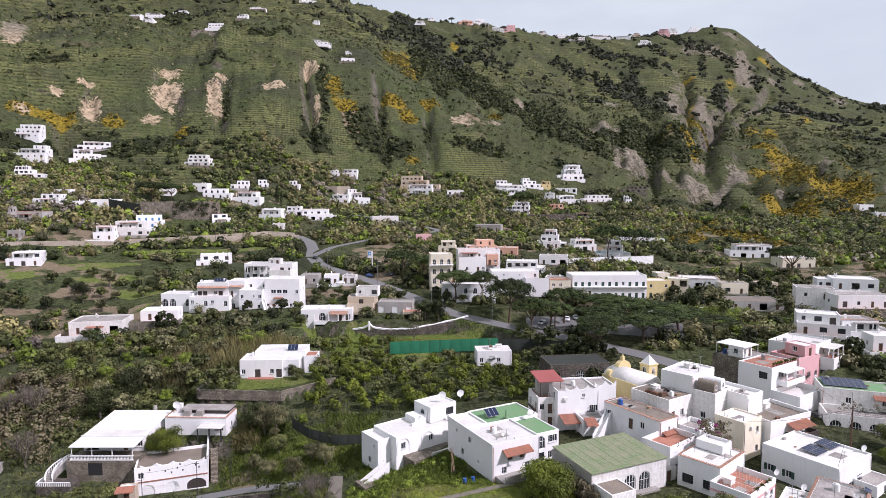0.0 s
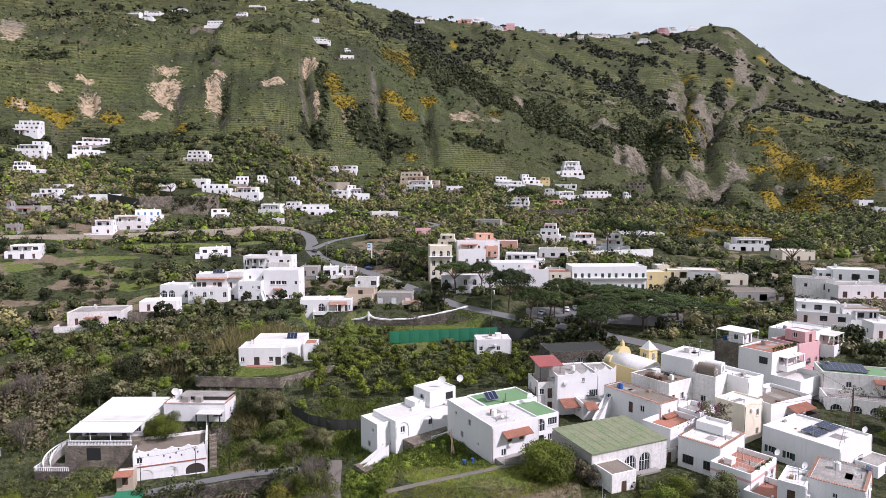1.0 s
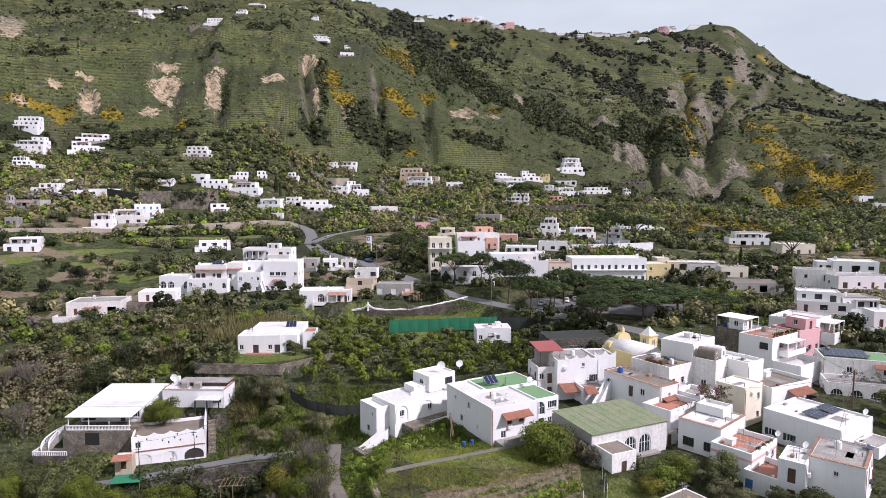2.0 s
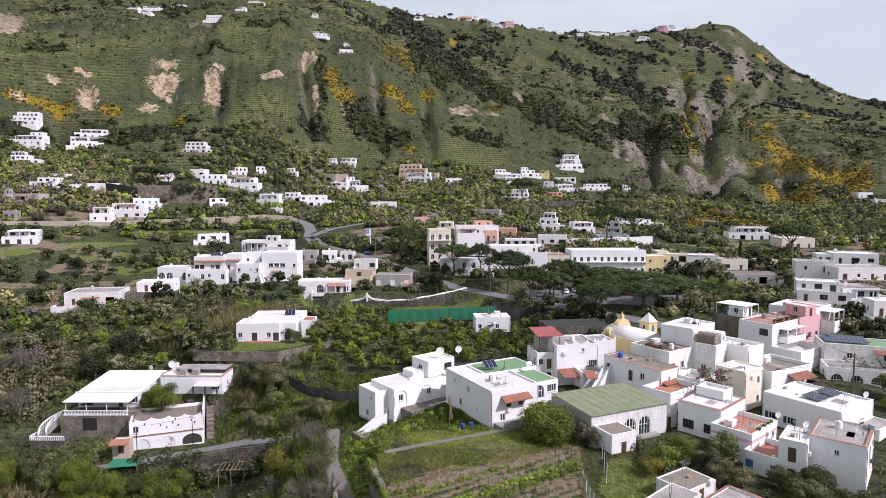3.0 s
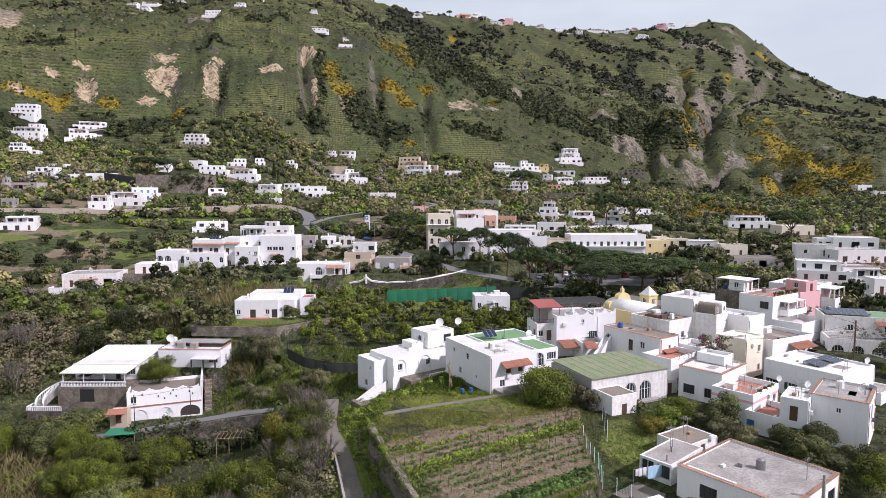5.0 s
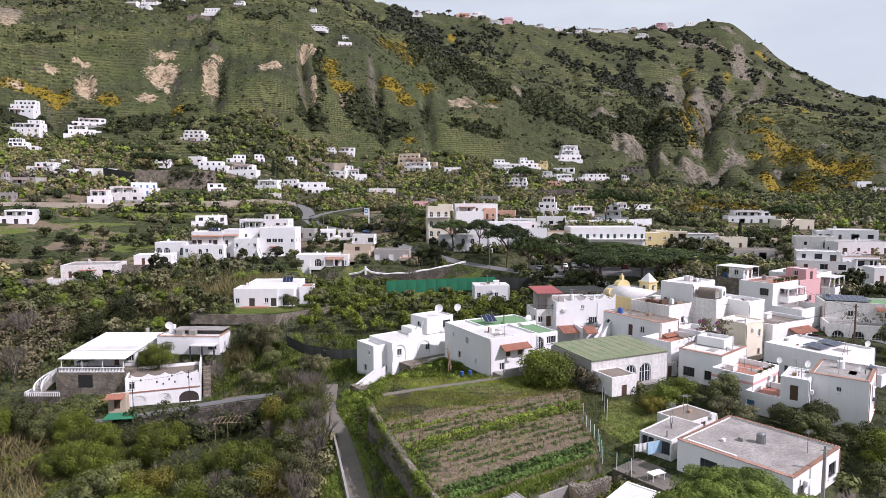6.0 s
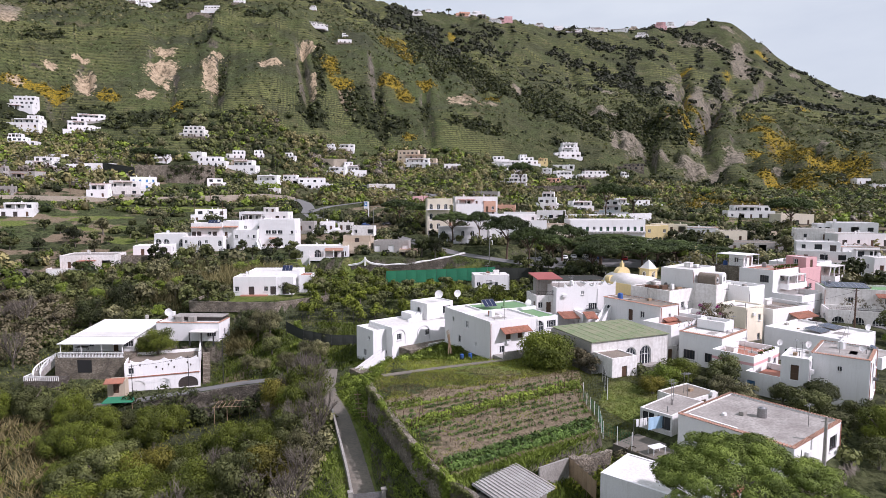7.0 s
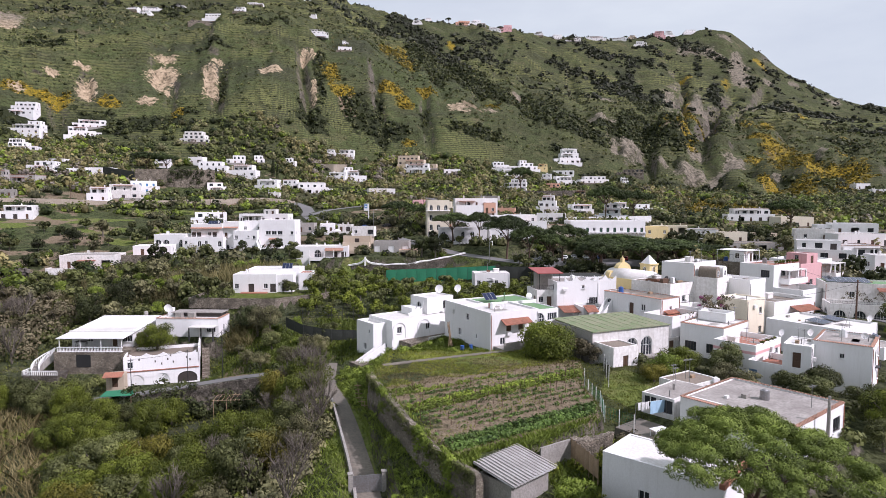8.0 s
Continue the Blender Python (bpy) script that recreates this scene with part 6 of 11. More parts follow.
# long white house with blind arches, upper room and outside stair
h = corner_house(-8.8, 111.1, -4.6, 38, 16.4, 8.0, 2.15, "long white house with blind arches and an upper room", front=". . . ./w . w . k", left="w s/s", storeys=2, parapet=0.25)
volume(h, 13.0, 2.2, 6.6, 6.6, 5.6, 3.2, ". k", "w", "a", "", storeys=1, parapet=0.25)
volume(h, -1.4, 2.0, 0, 2.8, 6.0, 6.2, "s", "", "w/. s", "", storeys=2, parapet=0.5, sink=3)
for cx in (1.6, 7.3):
    bm = bmesh.new()
    rim = [(cx - 1.3, 3.3)] + arc_points(cx - 1.3, cx + 1.3, 4.9, 1.3, 12) + [(cx + 1.3, 3.3)]
    rim2 = [(cx - 1.5, 3.3)] + arc_points(cx - 1.5, cx + 1.5, 4.9, 1.5, 12) + [(cx + 1.5, 3.3)]
    for p, q, p2, q2 in zip(rim, rim[1:], rim2, rim2[1:]):
        bm.faces.new([bm.verts.new((a_[0], -0.14, a_[1])) for a_ in (p, q, q2, p2)])
        bm.faces.new([bm.verts.new(c_) for c_ in ((p2[0], -0.14, p2[1]), (q2[0], -0.14, q2[1]), (q2[0], 0, q2[1]), (p2[0], 0, p2[1]))])
        bm.faces.new([bm.verts.new(c_) for c_ in ((q[0], -0.14, q[1]), (p[0], -0.14, p[1]), (p[0], 0, p[1]), (q[0], 0, q[1]))])
    part("arch_moulding", bm, "whitewash", h)
for x_, way, z_ in ((9.68, -1, 9.4), (8.0, -1, 8.2)):
    bm = bmesh.new()
    prof = [(x_, 6.5), (x_, z_)] + [(x_ + way * 2.0 * (1 - math.cos(a_ * math.pi / 16)) , z_ - (z_ - 7.0) * math.sin(a_ * math.pi / 16)) for a_ in range(1, 9)] + [(x_ + way * 2.0, 6.5)]
    lo, hi = [bm.verts.new((p_, 3.2, q_)) for p_, q_ in prof], [bm.verts.new((p_, 3.6, q_)) for p_, q_ in prof]
    bm.faces.new(lo)
    bm.faces.new(hi[::-1])
    for k in range(len(prof)):
        m_ = (k + 1) % len(prof)
        bm.faces.new((lo[k], hi[k], hi[m_], lo[m_]))
    part("swept_shoulder", bm, "whitewash", h, "curved white gable shoulder")
loose_box(h, "roof_step", "whitewash", 7.0, 3.62, 6.5, 9.66, 7.2, 7.9)
stair(h, -2.2, -0.4, 2.2, -7.8, 0.2, -0.9, 1.4, "concrete")
loose_box(h, "stair_base", "stone_light", -8.2, -2.4, -3.5, -2.85, 1.4, 0.2)
loose_box(h, "garden_terrace", "stone_light", 1.6, -3.6, -3.0, 12.0, -0.003, 2.9)
loose_box(h, "garden_parapet", "old_white", 5.6, -3.9, -1.0, 12.0, -3.65, 3.6)
dish(-0.2, 122.6, 5.3, 190, 2.0)
dish(3.6, 124.4, 5.3, 200, 1.8)
chimney(h, 13.6, 1.2, 6.5, 1.0)

# green-roofed hall with big arched windows
h = corner_house(23.3, 92.0, -0.9, 24, 15.3, 10.6, 4.1, "large hall with a green roof and arched windows", front=". . B B .", left=". s .", parapet=0.12, roof="roof_green", wall="old_white")
loose_box(h, "left_wall_face", "plaster_grey", -0.12, -0.1, -2.0, -0.003, 10.7, 4.9, "bare grey rendered wall")
vs_bm = bmesh.new()
vs = add_box(vs_bm, -0.15, -0.25, 4.92, 15.45, 10.75, 5.0)
for k in (2, 3, 6, 7):
    vs[k].co.z += 0.35
part("roof_sheet", vs_bm, "roof_green", h, "patched green roofing felt")
for k in range(9):
    sheet = bmesh.new()
    vs = add_box(sheet, -0.1 + k * 1.72, -0.2, 5.0, -0.06 + k * 1.72, 10.7, 5.03)
    for q in (2, 3, 6, 7):
        vs[q].co.z += 0.35
    part("roof_seam", sheet, "roof_green", h)
volume(h, 2.6, -4.5, 0, 4.6, 4.45, 3.5, "d", "w", "", "", wall="old_white", roof="roof_brown", parapet=0.15, sink=2)
loose_box(h, "step", "concrete", 5.5, -1.2, -1.0, 13.0, -0.003, 0.5)
volume(h, 17.0, 1.0, 0, 3.2, 4.0, 2.4, "d", "", "", "", wall="old_white", roof="roof_grey", parapet=0.15, sink=2)

# flat-roofed house with the terracotta edge at the near corner
h = corner_house(33.3, 55.5, -0.6, 38, 11.5, 11.8, 2.85, "low white house with a grey flat roof edged in terracotta", front="D . k", left=". k . k .", roof="roof_grey", coping="terracotta", parapet=0.16, shutters="frame_dark")
loose_box(h, "roof_beam", "whitewash", 0.3, 5.6, 3.3, 0.55, 10.8, 3.62)
bm = bmesh.new()
add_tube(bm, (0.3, -0.5, -0.6), (0.3, -0.5, 3.4), 0.05)
part("downpipe", bm, "zinc", h)
h = corner_house(26.2, 66.9, -0.6, 41, 7.6, 4.0, 1.75, "low weathered annex with a flat concrete roof and barred window", front="", left="W k", roof="roof_grey", wall="old_white", parapet=0.05)
h = corner_house(30.6, 73.0, -0.6, 33, 6.0, 4.6, 1.45, "small outbuilding with a brown concrete roof", front="d", left="s", roof="roof_brown", wall="old_white", parapet=0.1)

# white cube house with red terrace on the right of the gardens
h = corner_house(56.1, 77.8, -1.6, 50, 9.0, 6.7, 5.1, "white two-storey cube house with a tiled roof edge", front="w . w/. D w", left=". . ./. s .", roof="roof_grey", coping="terracotta", storeys=2, parapet=0.2)
h = corner_house(49.6, 80.2, -1.6, 50, 6.0, 3.4, 4.6, "narrow white stair house with a small canopy", front="", left="d/d", storeys=2, parapet=0.15, roof="roof_white")
h = corner_house(47.0, 82.3, -1.6, 42, 7.0, 4.6, 1.5, "white walled terrace with a red tiled floor", front="", left="b . s", roof="tile_floor", parapet=0.9)
solar_panel(61.5, 84.0, 4.95, 50, 1.6, 1.0, 20)
dish(58.3, 82.6, 4.9, 170, 1.1)
dish(52.0, 84.6, 4.9, 190, 1.2)

# pink-banded house with the roof terrace
h = corner_house(45.6, 86.8, -1.5, 40, 9.0, 6.2, 3.2, "white house with a pink band and red roof terrace", front=". w d/. . w", left="w ./. .", roof="tile_floor", storeys=2, parapet=0.8)
loose_box(h, "pink_band", "plaster_pink", -0.03, -0.03, 3.3, 9.03, -0.003, 3.7)
loose_box(h, "pink_band", "plaster_pink", -0.03, -0.003, 3.3, -0.003, 6.2, 3.7)
railing(h, [(2.0, 0.6, 3.9), (2.0, 5.4, 3.9), (6.0, 5.4, 3.9), (6.0, 0.6, 3.9), (2.0, 0.6, 3.9)], 1.2, "frame_white", 0.5)
dish(53.0, 93.5, 3.0, 190, 1.2)

# house with two dark windows
h = corner_house(44.1, 93.6, -0.8, 42, 9.4, 7.0, 4.3, "white house with two wide dark windows", front=". w", left="k k", coping="terracotta", parapet=0.2, roof="roof_white")
volume(h, 7.2, 2.0, 5.0, 3.6, 4.6, 1.5, "", "", "", "", parapet=0.5)
h = corner_house(38.6, 100.2, -0.8, 38, 9.0, 5.5, 4.9, "white walled terrace house behind the hall", front="w d", left="s .", parapet=1.0, roof="tile_floor")

# solar roof house
h = corner_house(63.2, 93.8, -1.4, 33, 11.2, 12.5, 4.0, "white flat-roofed house with two solar panels", front=". w . k", left="w w . k", roof="roof_white", parapet=0.35, shutters="shutter_green")
solar_panel(64.6, 100.2, 3.75, 33, 3.6, 2.9, 6)
solar_panel(68.4, 102.6, 3.75, 33, 3.6, 2.9, 6)
dish(72.0, 101.0, 3.7, 190, 1.3)
volume(h, 8.0, -3.5, 0, 6.0, 3.45, 2.6, "w", "d", "", "", parapet=0.2, roof="roof_grey", sink=3)

# cream corner house and the brown-roofed range behind it
h = corner_house(54.3, 106.7, -0.6, 35, 6.2, 5.6, 6.7, "cream corner house with shuttered windows", front=". w/. w", left="d ./w .", wall="plaster_cream", storeys=2, parapet=0.25, roof="roof_white")
h = corner_house(60.6, 109.4, -0.6, 27, 12.0, 8.6, 5.9, "white range with a brown flat roof and red tiled canopy", front=". A . k D/. . . .", left="w/w", storeys=2, roof="roof_brown", parapet=0.7)
tile_canopy(h, 4.6, 10.6, 0.0, 5.4, 2.0, 0.7)
terrace_wall(h, 4.4, 10.8, -2.4, -0.003, 2.9, 0.9, "frame_dark", 0.4)

# house with arched window and the weathered brown roofs
h = corner_house(39.3, 107.2, -0.3, 33, 5.2, 13.2, 6.75, "white house with an arched window and worn roof terrace", front="w/s", left="w . s . ./a . d w .", storeys=2, roof="roof_brown", coping="terracotta", parapet=0.10)
tile_canopy(h, 0.6, 4.6, 0.0, 4.9, 1.0, 0.4)
h = corner_house(43.0, 113.0, -0.3, 33, 8.2, 9.0, 8.7, "weathered house with a brown flat roof and low wall", front="w w/d w .", left=". . .", storeys=2, roof="roof_brown", wall="old_white", parapet=0.10)
for x_, y_, w_, d_, t_, mt in ((0.5, 2.0, 1.7, 0.7, 0.8, "wood_dark"), (0.4, 3.2, 0.7, 2.2, 0.6, "rust"), (2.4, 1.2, 0.6, 0.6, 1.0, "frame_white"), (1.4, 4.6, 2.0, 0.5, 0.5, "concrete"), (3.6, 0.9, 1.4, 0.5, 0.35, "wood_pale"), (5.4, 3.4, 0.9, 0.9, 0.5, "plaster_grey")):
    loose_box(h, "roof_clutter", mt, x_, y_, 8.92, x_ + w_, y_ + d_, 8.92 + t_)
bm = bmesh.new()
add_tube(bm, (2.9, 3.0, 9.5), (2.9, 3.12, 9.5), 0.55, 0.55, 16)
part("roof_clutter", bm, "rubber", h, "old tyre on the roof")
water_tank(41.5, 117.5, 8.6, 0, "concrete")
h = corner_house(46.4, 106.9, -0.3, 38, 5.5, 5.0, 5.2, "white lean-to with a canvas awning on a terrace", front="d w", left="w", parapet=0.8, roof="roof_grey")
bm = bmesh.new()
vs = add_box(bm, 0.3, -1.6, 4.4, 3.2, 0, 4.46)
for k in (0, 1, 4, 5):
    vs[k].co.z -= 0.7
part("awning", bm, "canvas_white", h, "white canvas awning")

# villa with the little vaulted roof room, and its long white side wall
h = corner_house(49.0, 117.1, 0.5, 42, 9.6, 6.6, 12.2, "tall white villa with a vaulted roof room", front="w w . w/. w . w/. . . .", left="w s/. w/. .", storeys=3, parapet=0.3)
volume(h, 3.2, -4.6, 0, 6.4, 4.58, 9.2, "w w/. w/. .", "", "w/w/.", "", storeys=3, roof="roof_grey", parapet=0.3, sink=3, wall="old_white")
for cx in (1.6, 4.6):
    bm = bmesh.new()
    arc = arc_points(cx - 0.9, cx + 0.9, 10.3, 0.9, 10)
    prof = [(cx - 0.9, 9.0)] + arc + [(cx + 0.9, 9.0)]
    lo, hi = [bm.verts.new((x_, -4.0, z_)) for x_, z_ in prof], [bm.verts.new((x_, -0.6, z_)) for x_, z_ in prof]
    bm.faces.new(lo[::-1])
    bm.faces.new(hi)
    for k in range(len(prof) - 1):
        bm.faces.new((lo[k], lo[k + 1], hi[k + 1], hi[k]))
    part("vaulted_room", bm, "roof_brown" if cx < 3 else "whitewash", h)
    made = fitting("w", 0.8, 1.1, True)
    top_ob = shared("window", made[0][1], h, pose(cx, -4.04, 9.4))
    shared("pane", made[1][1], top_ob, Matrix())
h = corner_house(58.2, 113.6, 0.0, 33, 5.4, 11.0, 9.4, "white windowless side wing with a stepped top", front=". s/. ./. .", left="s . ./. s ./. . .", storeys=3, parapet=0.6, roof="roof_white")

# tall white house with scalloped parapets and the red roof canopy
h = corner_house(23.1, 119.6, 0.2, 10, 8.8, 8.6, 8.3, "tall white house with scalloped parapets and a red canopy", front=". . . ./. . . W/. . s .", left=". ./. ./. w", storeys=3, parapet=0.3, roof="roof_grey")
scallop_wall(h, 1.6, 8.8, -0.02, 8.0, 8.15, 3, 0.9)
volume(h, 11.2, 2.2, 0, 4.8, 6.4, 7.9, ". ./. s/. .", "w/w", "", "", storeys=3, parapet=0.3, sink=3, roof="roof_grey")
scallop_wall(h, 8.82, 13.6, 2.18, 7.8, 8.0, 2, 1.0)
volume(h, -1.7, 2.0, 0, 3.4, 6.4, 6.3, ". d/w d", "", "d w/w d", "", storeys=2, parapet=0.7, sink=3, roof="tile_floor", wall="old_white")
loose_box(h, "balcony", "wood_dark", -3.9, 3.0, 3.1, -3.41, 7.6, 3.25)
railing(h, [(-3.85, 3.0, 3.25), (-3.85, 7.6, 3.25)], 0.9, "iron", 0.25)
railing(h, [(-3.3, 2.1, 6.3), (0.0, 2.1, 6.3)], 0.8, "iron", 0.25)
for px, py in ((-2.8, 2.4), (1.4, 2.4), (-2.8, 7.4), (1.4, 7.4)):
    bm = bmesh.new()
    add_tube(bm, (px, py, 5.6 if px < 0 else 7.7), (px, py, 9.6), 0.06, 0.06, 6)
    part("canopy_post", bm, "iron", h)
bm = bmesh.new()
vs = add_box(bm, -3.3, 1.8, 9.5, 2.0, 8.0, 9.62)
for k in (2, 3, 6, 7):
    vs[k].co.z += 0.6
part("canopy_roof", bm, "red_sheet", h, "dull red corrugated canopy roof")
loose_box(h, "roof_room", "plaster_grey", -2.4, 5.2, 5.6, 1.0, 7.2, 9.4)
volume(h, 6.2, -4.4, 0, 5.0, 4.38, 3.6, ". w", "w", "s", "", storeys=1, parapet=0.5, sink=3, roof="roof_grey")
tile_canopy(h, 0.2, 3.6, -0.003, 3.3, 3.6, 0.7)
tile_canopy(h, 3.64, 6.0, -4.42, 4.0, 2.2, 0.9)
stair(h, 4.6, -8.0, 0.8, 9.6, -3.6, 4.6, 1.2, "whitewash")

# white house with the blue arched door, the stone range and the pink house behind
h = corner_house(70.1, 127.2, 0.8, 34, 10.6, 7.4, 10.85, "white three-storey house with a veranda and roof pots", front=". d . ./. D D ./. W W .", left=". ./. ./. k", storeys=3, parapet=0.25, roof="tile_floor")
porch(h, 3.0, 10.4, 0, 6.4, 2.3, 1.8, "whitewash", "roof_white", 3)
terrace_wall(h, 2.8, 10.6, -1.9, -0.003, 6.3, 0.8, "whitewash", 0.4)
volume(h, 5.4, -6.0, 0, 10.8, 5.95, 5.4, ". b^ . .", "w", ". .", "", parapet=1.2, sink=3)
h = corner_house(68.4, 134.9, 0.8, 36, 10.5, 8.0, 10.6, "stone range with a fenced white roof terrace", front="", left=". ./. ./. .", storeys=3, wall="stone_light", parapet=0.3, roof="roof_grey")
railing(h, [(0.2, 0.3, 9.8), (0.2, 7.6, 9.8), (6.0, 7.6, 9.8)], 1.6, "iron", 0.3)
volume(h, 2.4, 1.0, 9.8, 4.0, 3.4, 2.4, "w d", "", "w", "", parapet=0.1)
bm = bmesh.new()
add_box(bm, 0.2, 0.4, 12.3, 6.2, 7.4, 12.42)
part("terrace_cover", bm, "canvas_white", h, "pale terrace cover on posts")
for px, py in ((0.3, 0.5), (0.3, 7.3), (6.1, 7.3), (6.1, 0.5)):
    loose_box(h, "terrace_post", "frame_white", px - 0.05, py - 0.05, 9.8, px + 0.05, py + 0.05, 12.3)
h = corner_house(82.4, 138.4, 1.6, 26, 7.8, 7.2, 10.0, "pink house with a roof terrace", front="k . k/. w w/. . .", left="w/w/w", storeys=3, wall="plaster_pink", parapet=0.7, roof="terracotta")
volume(h, 5.6, 1.0, 8.0, 4.0, 5.0, 2.6, "d", "", "w", "", wall="plaster_pink", parapet=0.2)
h = corner_house(93.0, 150.6, 2.2, 40, 12.6, 10.6, 9.6, "white house with a deep arched porch", front="A D . w/w . w .", left="w w/. .", storeys=2, parapet=0.35, roof="roof_white")
porch(h, 5.0, 12.4, 0, 3.6, 2.8, 3.2, "whitewash", "roof_white", 3)
terrace_wall(h, 4.8, 12.6, -3.4, -0.003, 3.3, 0.9, "whitewash", 2.5)

# house with arcades and the panelled roof
h = corner_house(79.4, 124.6, 0.2, -20, 16.0, 8.0, 7.6, "white house with solar roof above an arcaded terrace", front=". w D . w ./. w . w .", left="w/w", storeys=2, parapet=0.3, roof="roof_green_bright", wall="old_white")
solar_panel(84.6, 125.0, 7.4, -20, 8.0, 5.0, 6)
tile_canopy(h, 9.0, 15.8, 0.0, 6.6, 1.8, 0.5)
volume(h, 8.0, -6.5, 0, 17.0, 6.45, 4.0, "A A A A A", "A", "A", "", parapet=0.8, sink=3, roof="roof_grey", wall="old_white")
railing(h, [(-0.4, -6.4, 4.0), (16.4, -6.4, 4.0)], 0.5, "iron", 0.4)

# church with yellow belfry
h = thing("church", 43.7, 125.6, 1.4, 30, "small church with a yellow belfry and white vaulted roof", "church")
volume(h, 0, 0, 0, 7.0, 10.5, 6.6, "w w", "w w", "w w", "", wall="plaster_yellow", roof="roof_white", parapet=0.2, sink=3)
bm = bmesh.new()
prof = arc_points(-3.3, 3.3, 6.4, 1.9, 14)
lo, hi = [bm.verts.new((x_, 0.2, z_)) for x_, z_ in prof], [bm.verts.new((x_, 10.2, z_)) for x_, z_ in prof]
bm.faces.new(lo[::-1])
bm.faces.new(hi)
for k in range(len(prof) - 1):
    bm.faces.new((lo[k], lo[k + 1], hi[k + 1], hi[k]))
part("vault", bm, "roof_white", h, "white barrel-vaulted roof", True)
bm = bmesh.new()
for cx_, half, z0_, z1_ in ((1.0, 2.1, 6.0, 7.5), (-2.6, 0.9, 6.0, 7.0)):
    prof = [(cx_ - half, z0_)] + arc_points(cx_ - half, cx_ + half, z1_, half * 0.95, 12) + [(cx_ + half, z0_)]
    front_f, back_f = [bm.verts.new((x_, 8.2, z_)) for x_, z_ in prof], [bm.verts.new((x_, 9.4, z_)) for x_, z_ in prof]
    bm.faces.new(front_f[::-1])
    bm.faces.new(back_f)
    for k in range(len(prof) - 1):
        bm.faces.new((front_f[k], front_f[k + 1], back_f[k + 1], back_f[k]))
add_box(bm, 0.65, 8.45, 9.45, 1.35, 9.15, 10.3)
add_tube(bm, (1.0, 8.8, 10.3), (1.0, 8.8, 10.9), 0.3, 0.05, 8)
part("gable", bm, "plaster_yellow", h, "yellow rounded bell gable with a small finial")
bm = bmesh.new()
add_box(bm, 3.0, 3.0, 0, 5.6, 5.6, 9.2)
add_box(bm, 2.85, 2.85, 9.2, 5.75, 5.75, 9.45)
part("belfry", bm, "plaster_yellow", h, "square yellow bell tower")
bm = bmesh.new()
tip = bm.verts.new((4.3, 4.3, 11.3))
base4 = [bm.verts.new(p) for p in ((3.05, 3.05, 9.45), (5.55, 3.05, 9.45), (5.55, 5.55, 9.45), (3.05, 5.55, 9.45))]
for k in range(4):
    bm.faces.new((base4[k], base4[(k + 1) % 4], tip))
part("spire", bm, "whitewash", h, "white pyramid spire")
made = fitting("a", 0.9, 1.6, True)
for px, py, turn in ((4.3, 2.99, 0), (2.99, 4.3, 270)):
    top_ob = shared("bell_opening", made[0][1], h, pose(px, py, 7.2, 0, 0, turn))
    shared("pane", made[1][1], top_ob, Matrix())

# ---- the farmstead on the slope: porch house, garage house, house behind ----
h = corner_house(-74.6, 122.6, -5.3, 0, 12.4, 12.6, -2.0, "white house with a sloping white roof and front porch", front=". w . d W", right="w . w", parapet=0.04, pad=False)
bm = bmesh.new()
vs = add_box(bm, -0.4, -4.6, 2.55, 12.8, 12.9, 2.67)
for k in (2, 3, 6, 7):
    vs[k].co.z += 1.35
part("roof_slope", bm, "canvas_white", h, "bright white sloping roof sheet")
loose_box(h, "roof_step", "roof_white", -0.4, -0.1, 3.0, 12.8, 0.1, 3.28)
for k in range(4):
    bm = bmesh.new()
    add_tube(bm, (0.1 + k * 4.05, -4.3, 0), (0.1 + k * 4.05, -4.3, 2.56), 0.08, 0.08, 8)
    part("porch_post", bm, "frame_white", h)
bm = bmesh.new()
add_box(bm, -0.2, -4.75, 0.82, 12.6, -4.45, 0.94)
add_box(bm, -0.2, -4.75, 0.0, 12.6, -4.45, 0.10)
for k in range(44):
    x_ = -0.1 + 12.6 * k / 44
    for z_, ra, rb in ((0.1, 0.05, 0.09), (0.34, 0.09, 0.05), (0.58, 0.05, 0.07)):
        add_tube(bm, (x_, -4.6, z_), (x_, -4.6, z_ + 0.24), ra, rb, 6, False)
part("balustrade", bm, "frame_white", h, "white baluster railing")
loose_box(h, "stone_base", "stone_light", -0.8, -4.8, -5.5, 13.0, 12.6, -0.003, "dark stone retaining base")
# thin black panel on the solid base stands for the shade inside the cellar
loose_box(h, "cellar_opening", "rubber", 3.6, -4.84, -3.0, 6.4, -4.803, -0.5, "cellar opening, its inner shade a flat dark panel")
water_tank(-66.0, 136.2, -1.6, 0, "concrete", 0.9)
rails = {side: [] for side in (1.55, 2.75)}
for k in range(19):
    th = radians(75 + 150 * k / 18)
    z_ = -0.15 - 0.19 * k
    c_ = [(-1.4 + r_ * math.cos(t_), -5.6 + r_ * math.sin(t_)) for r_, t_ in ((1.5, th), (2.8, th), (2.8, th + radians(8.6)), (1.5, th + radians(8.6)))]
    bm = bmesh.new()
    add_prism(bm, c_, z_ - 1.6, z_)
    part("step", bm, "concrete", h)
    for r_ in rails:
        rails[r_].append(Vector((-1.4 + r_ * math.cos(th), -5.6 + r_ * math.sin(th), z_)))
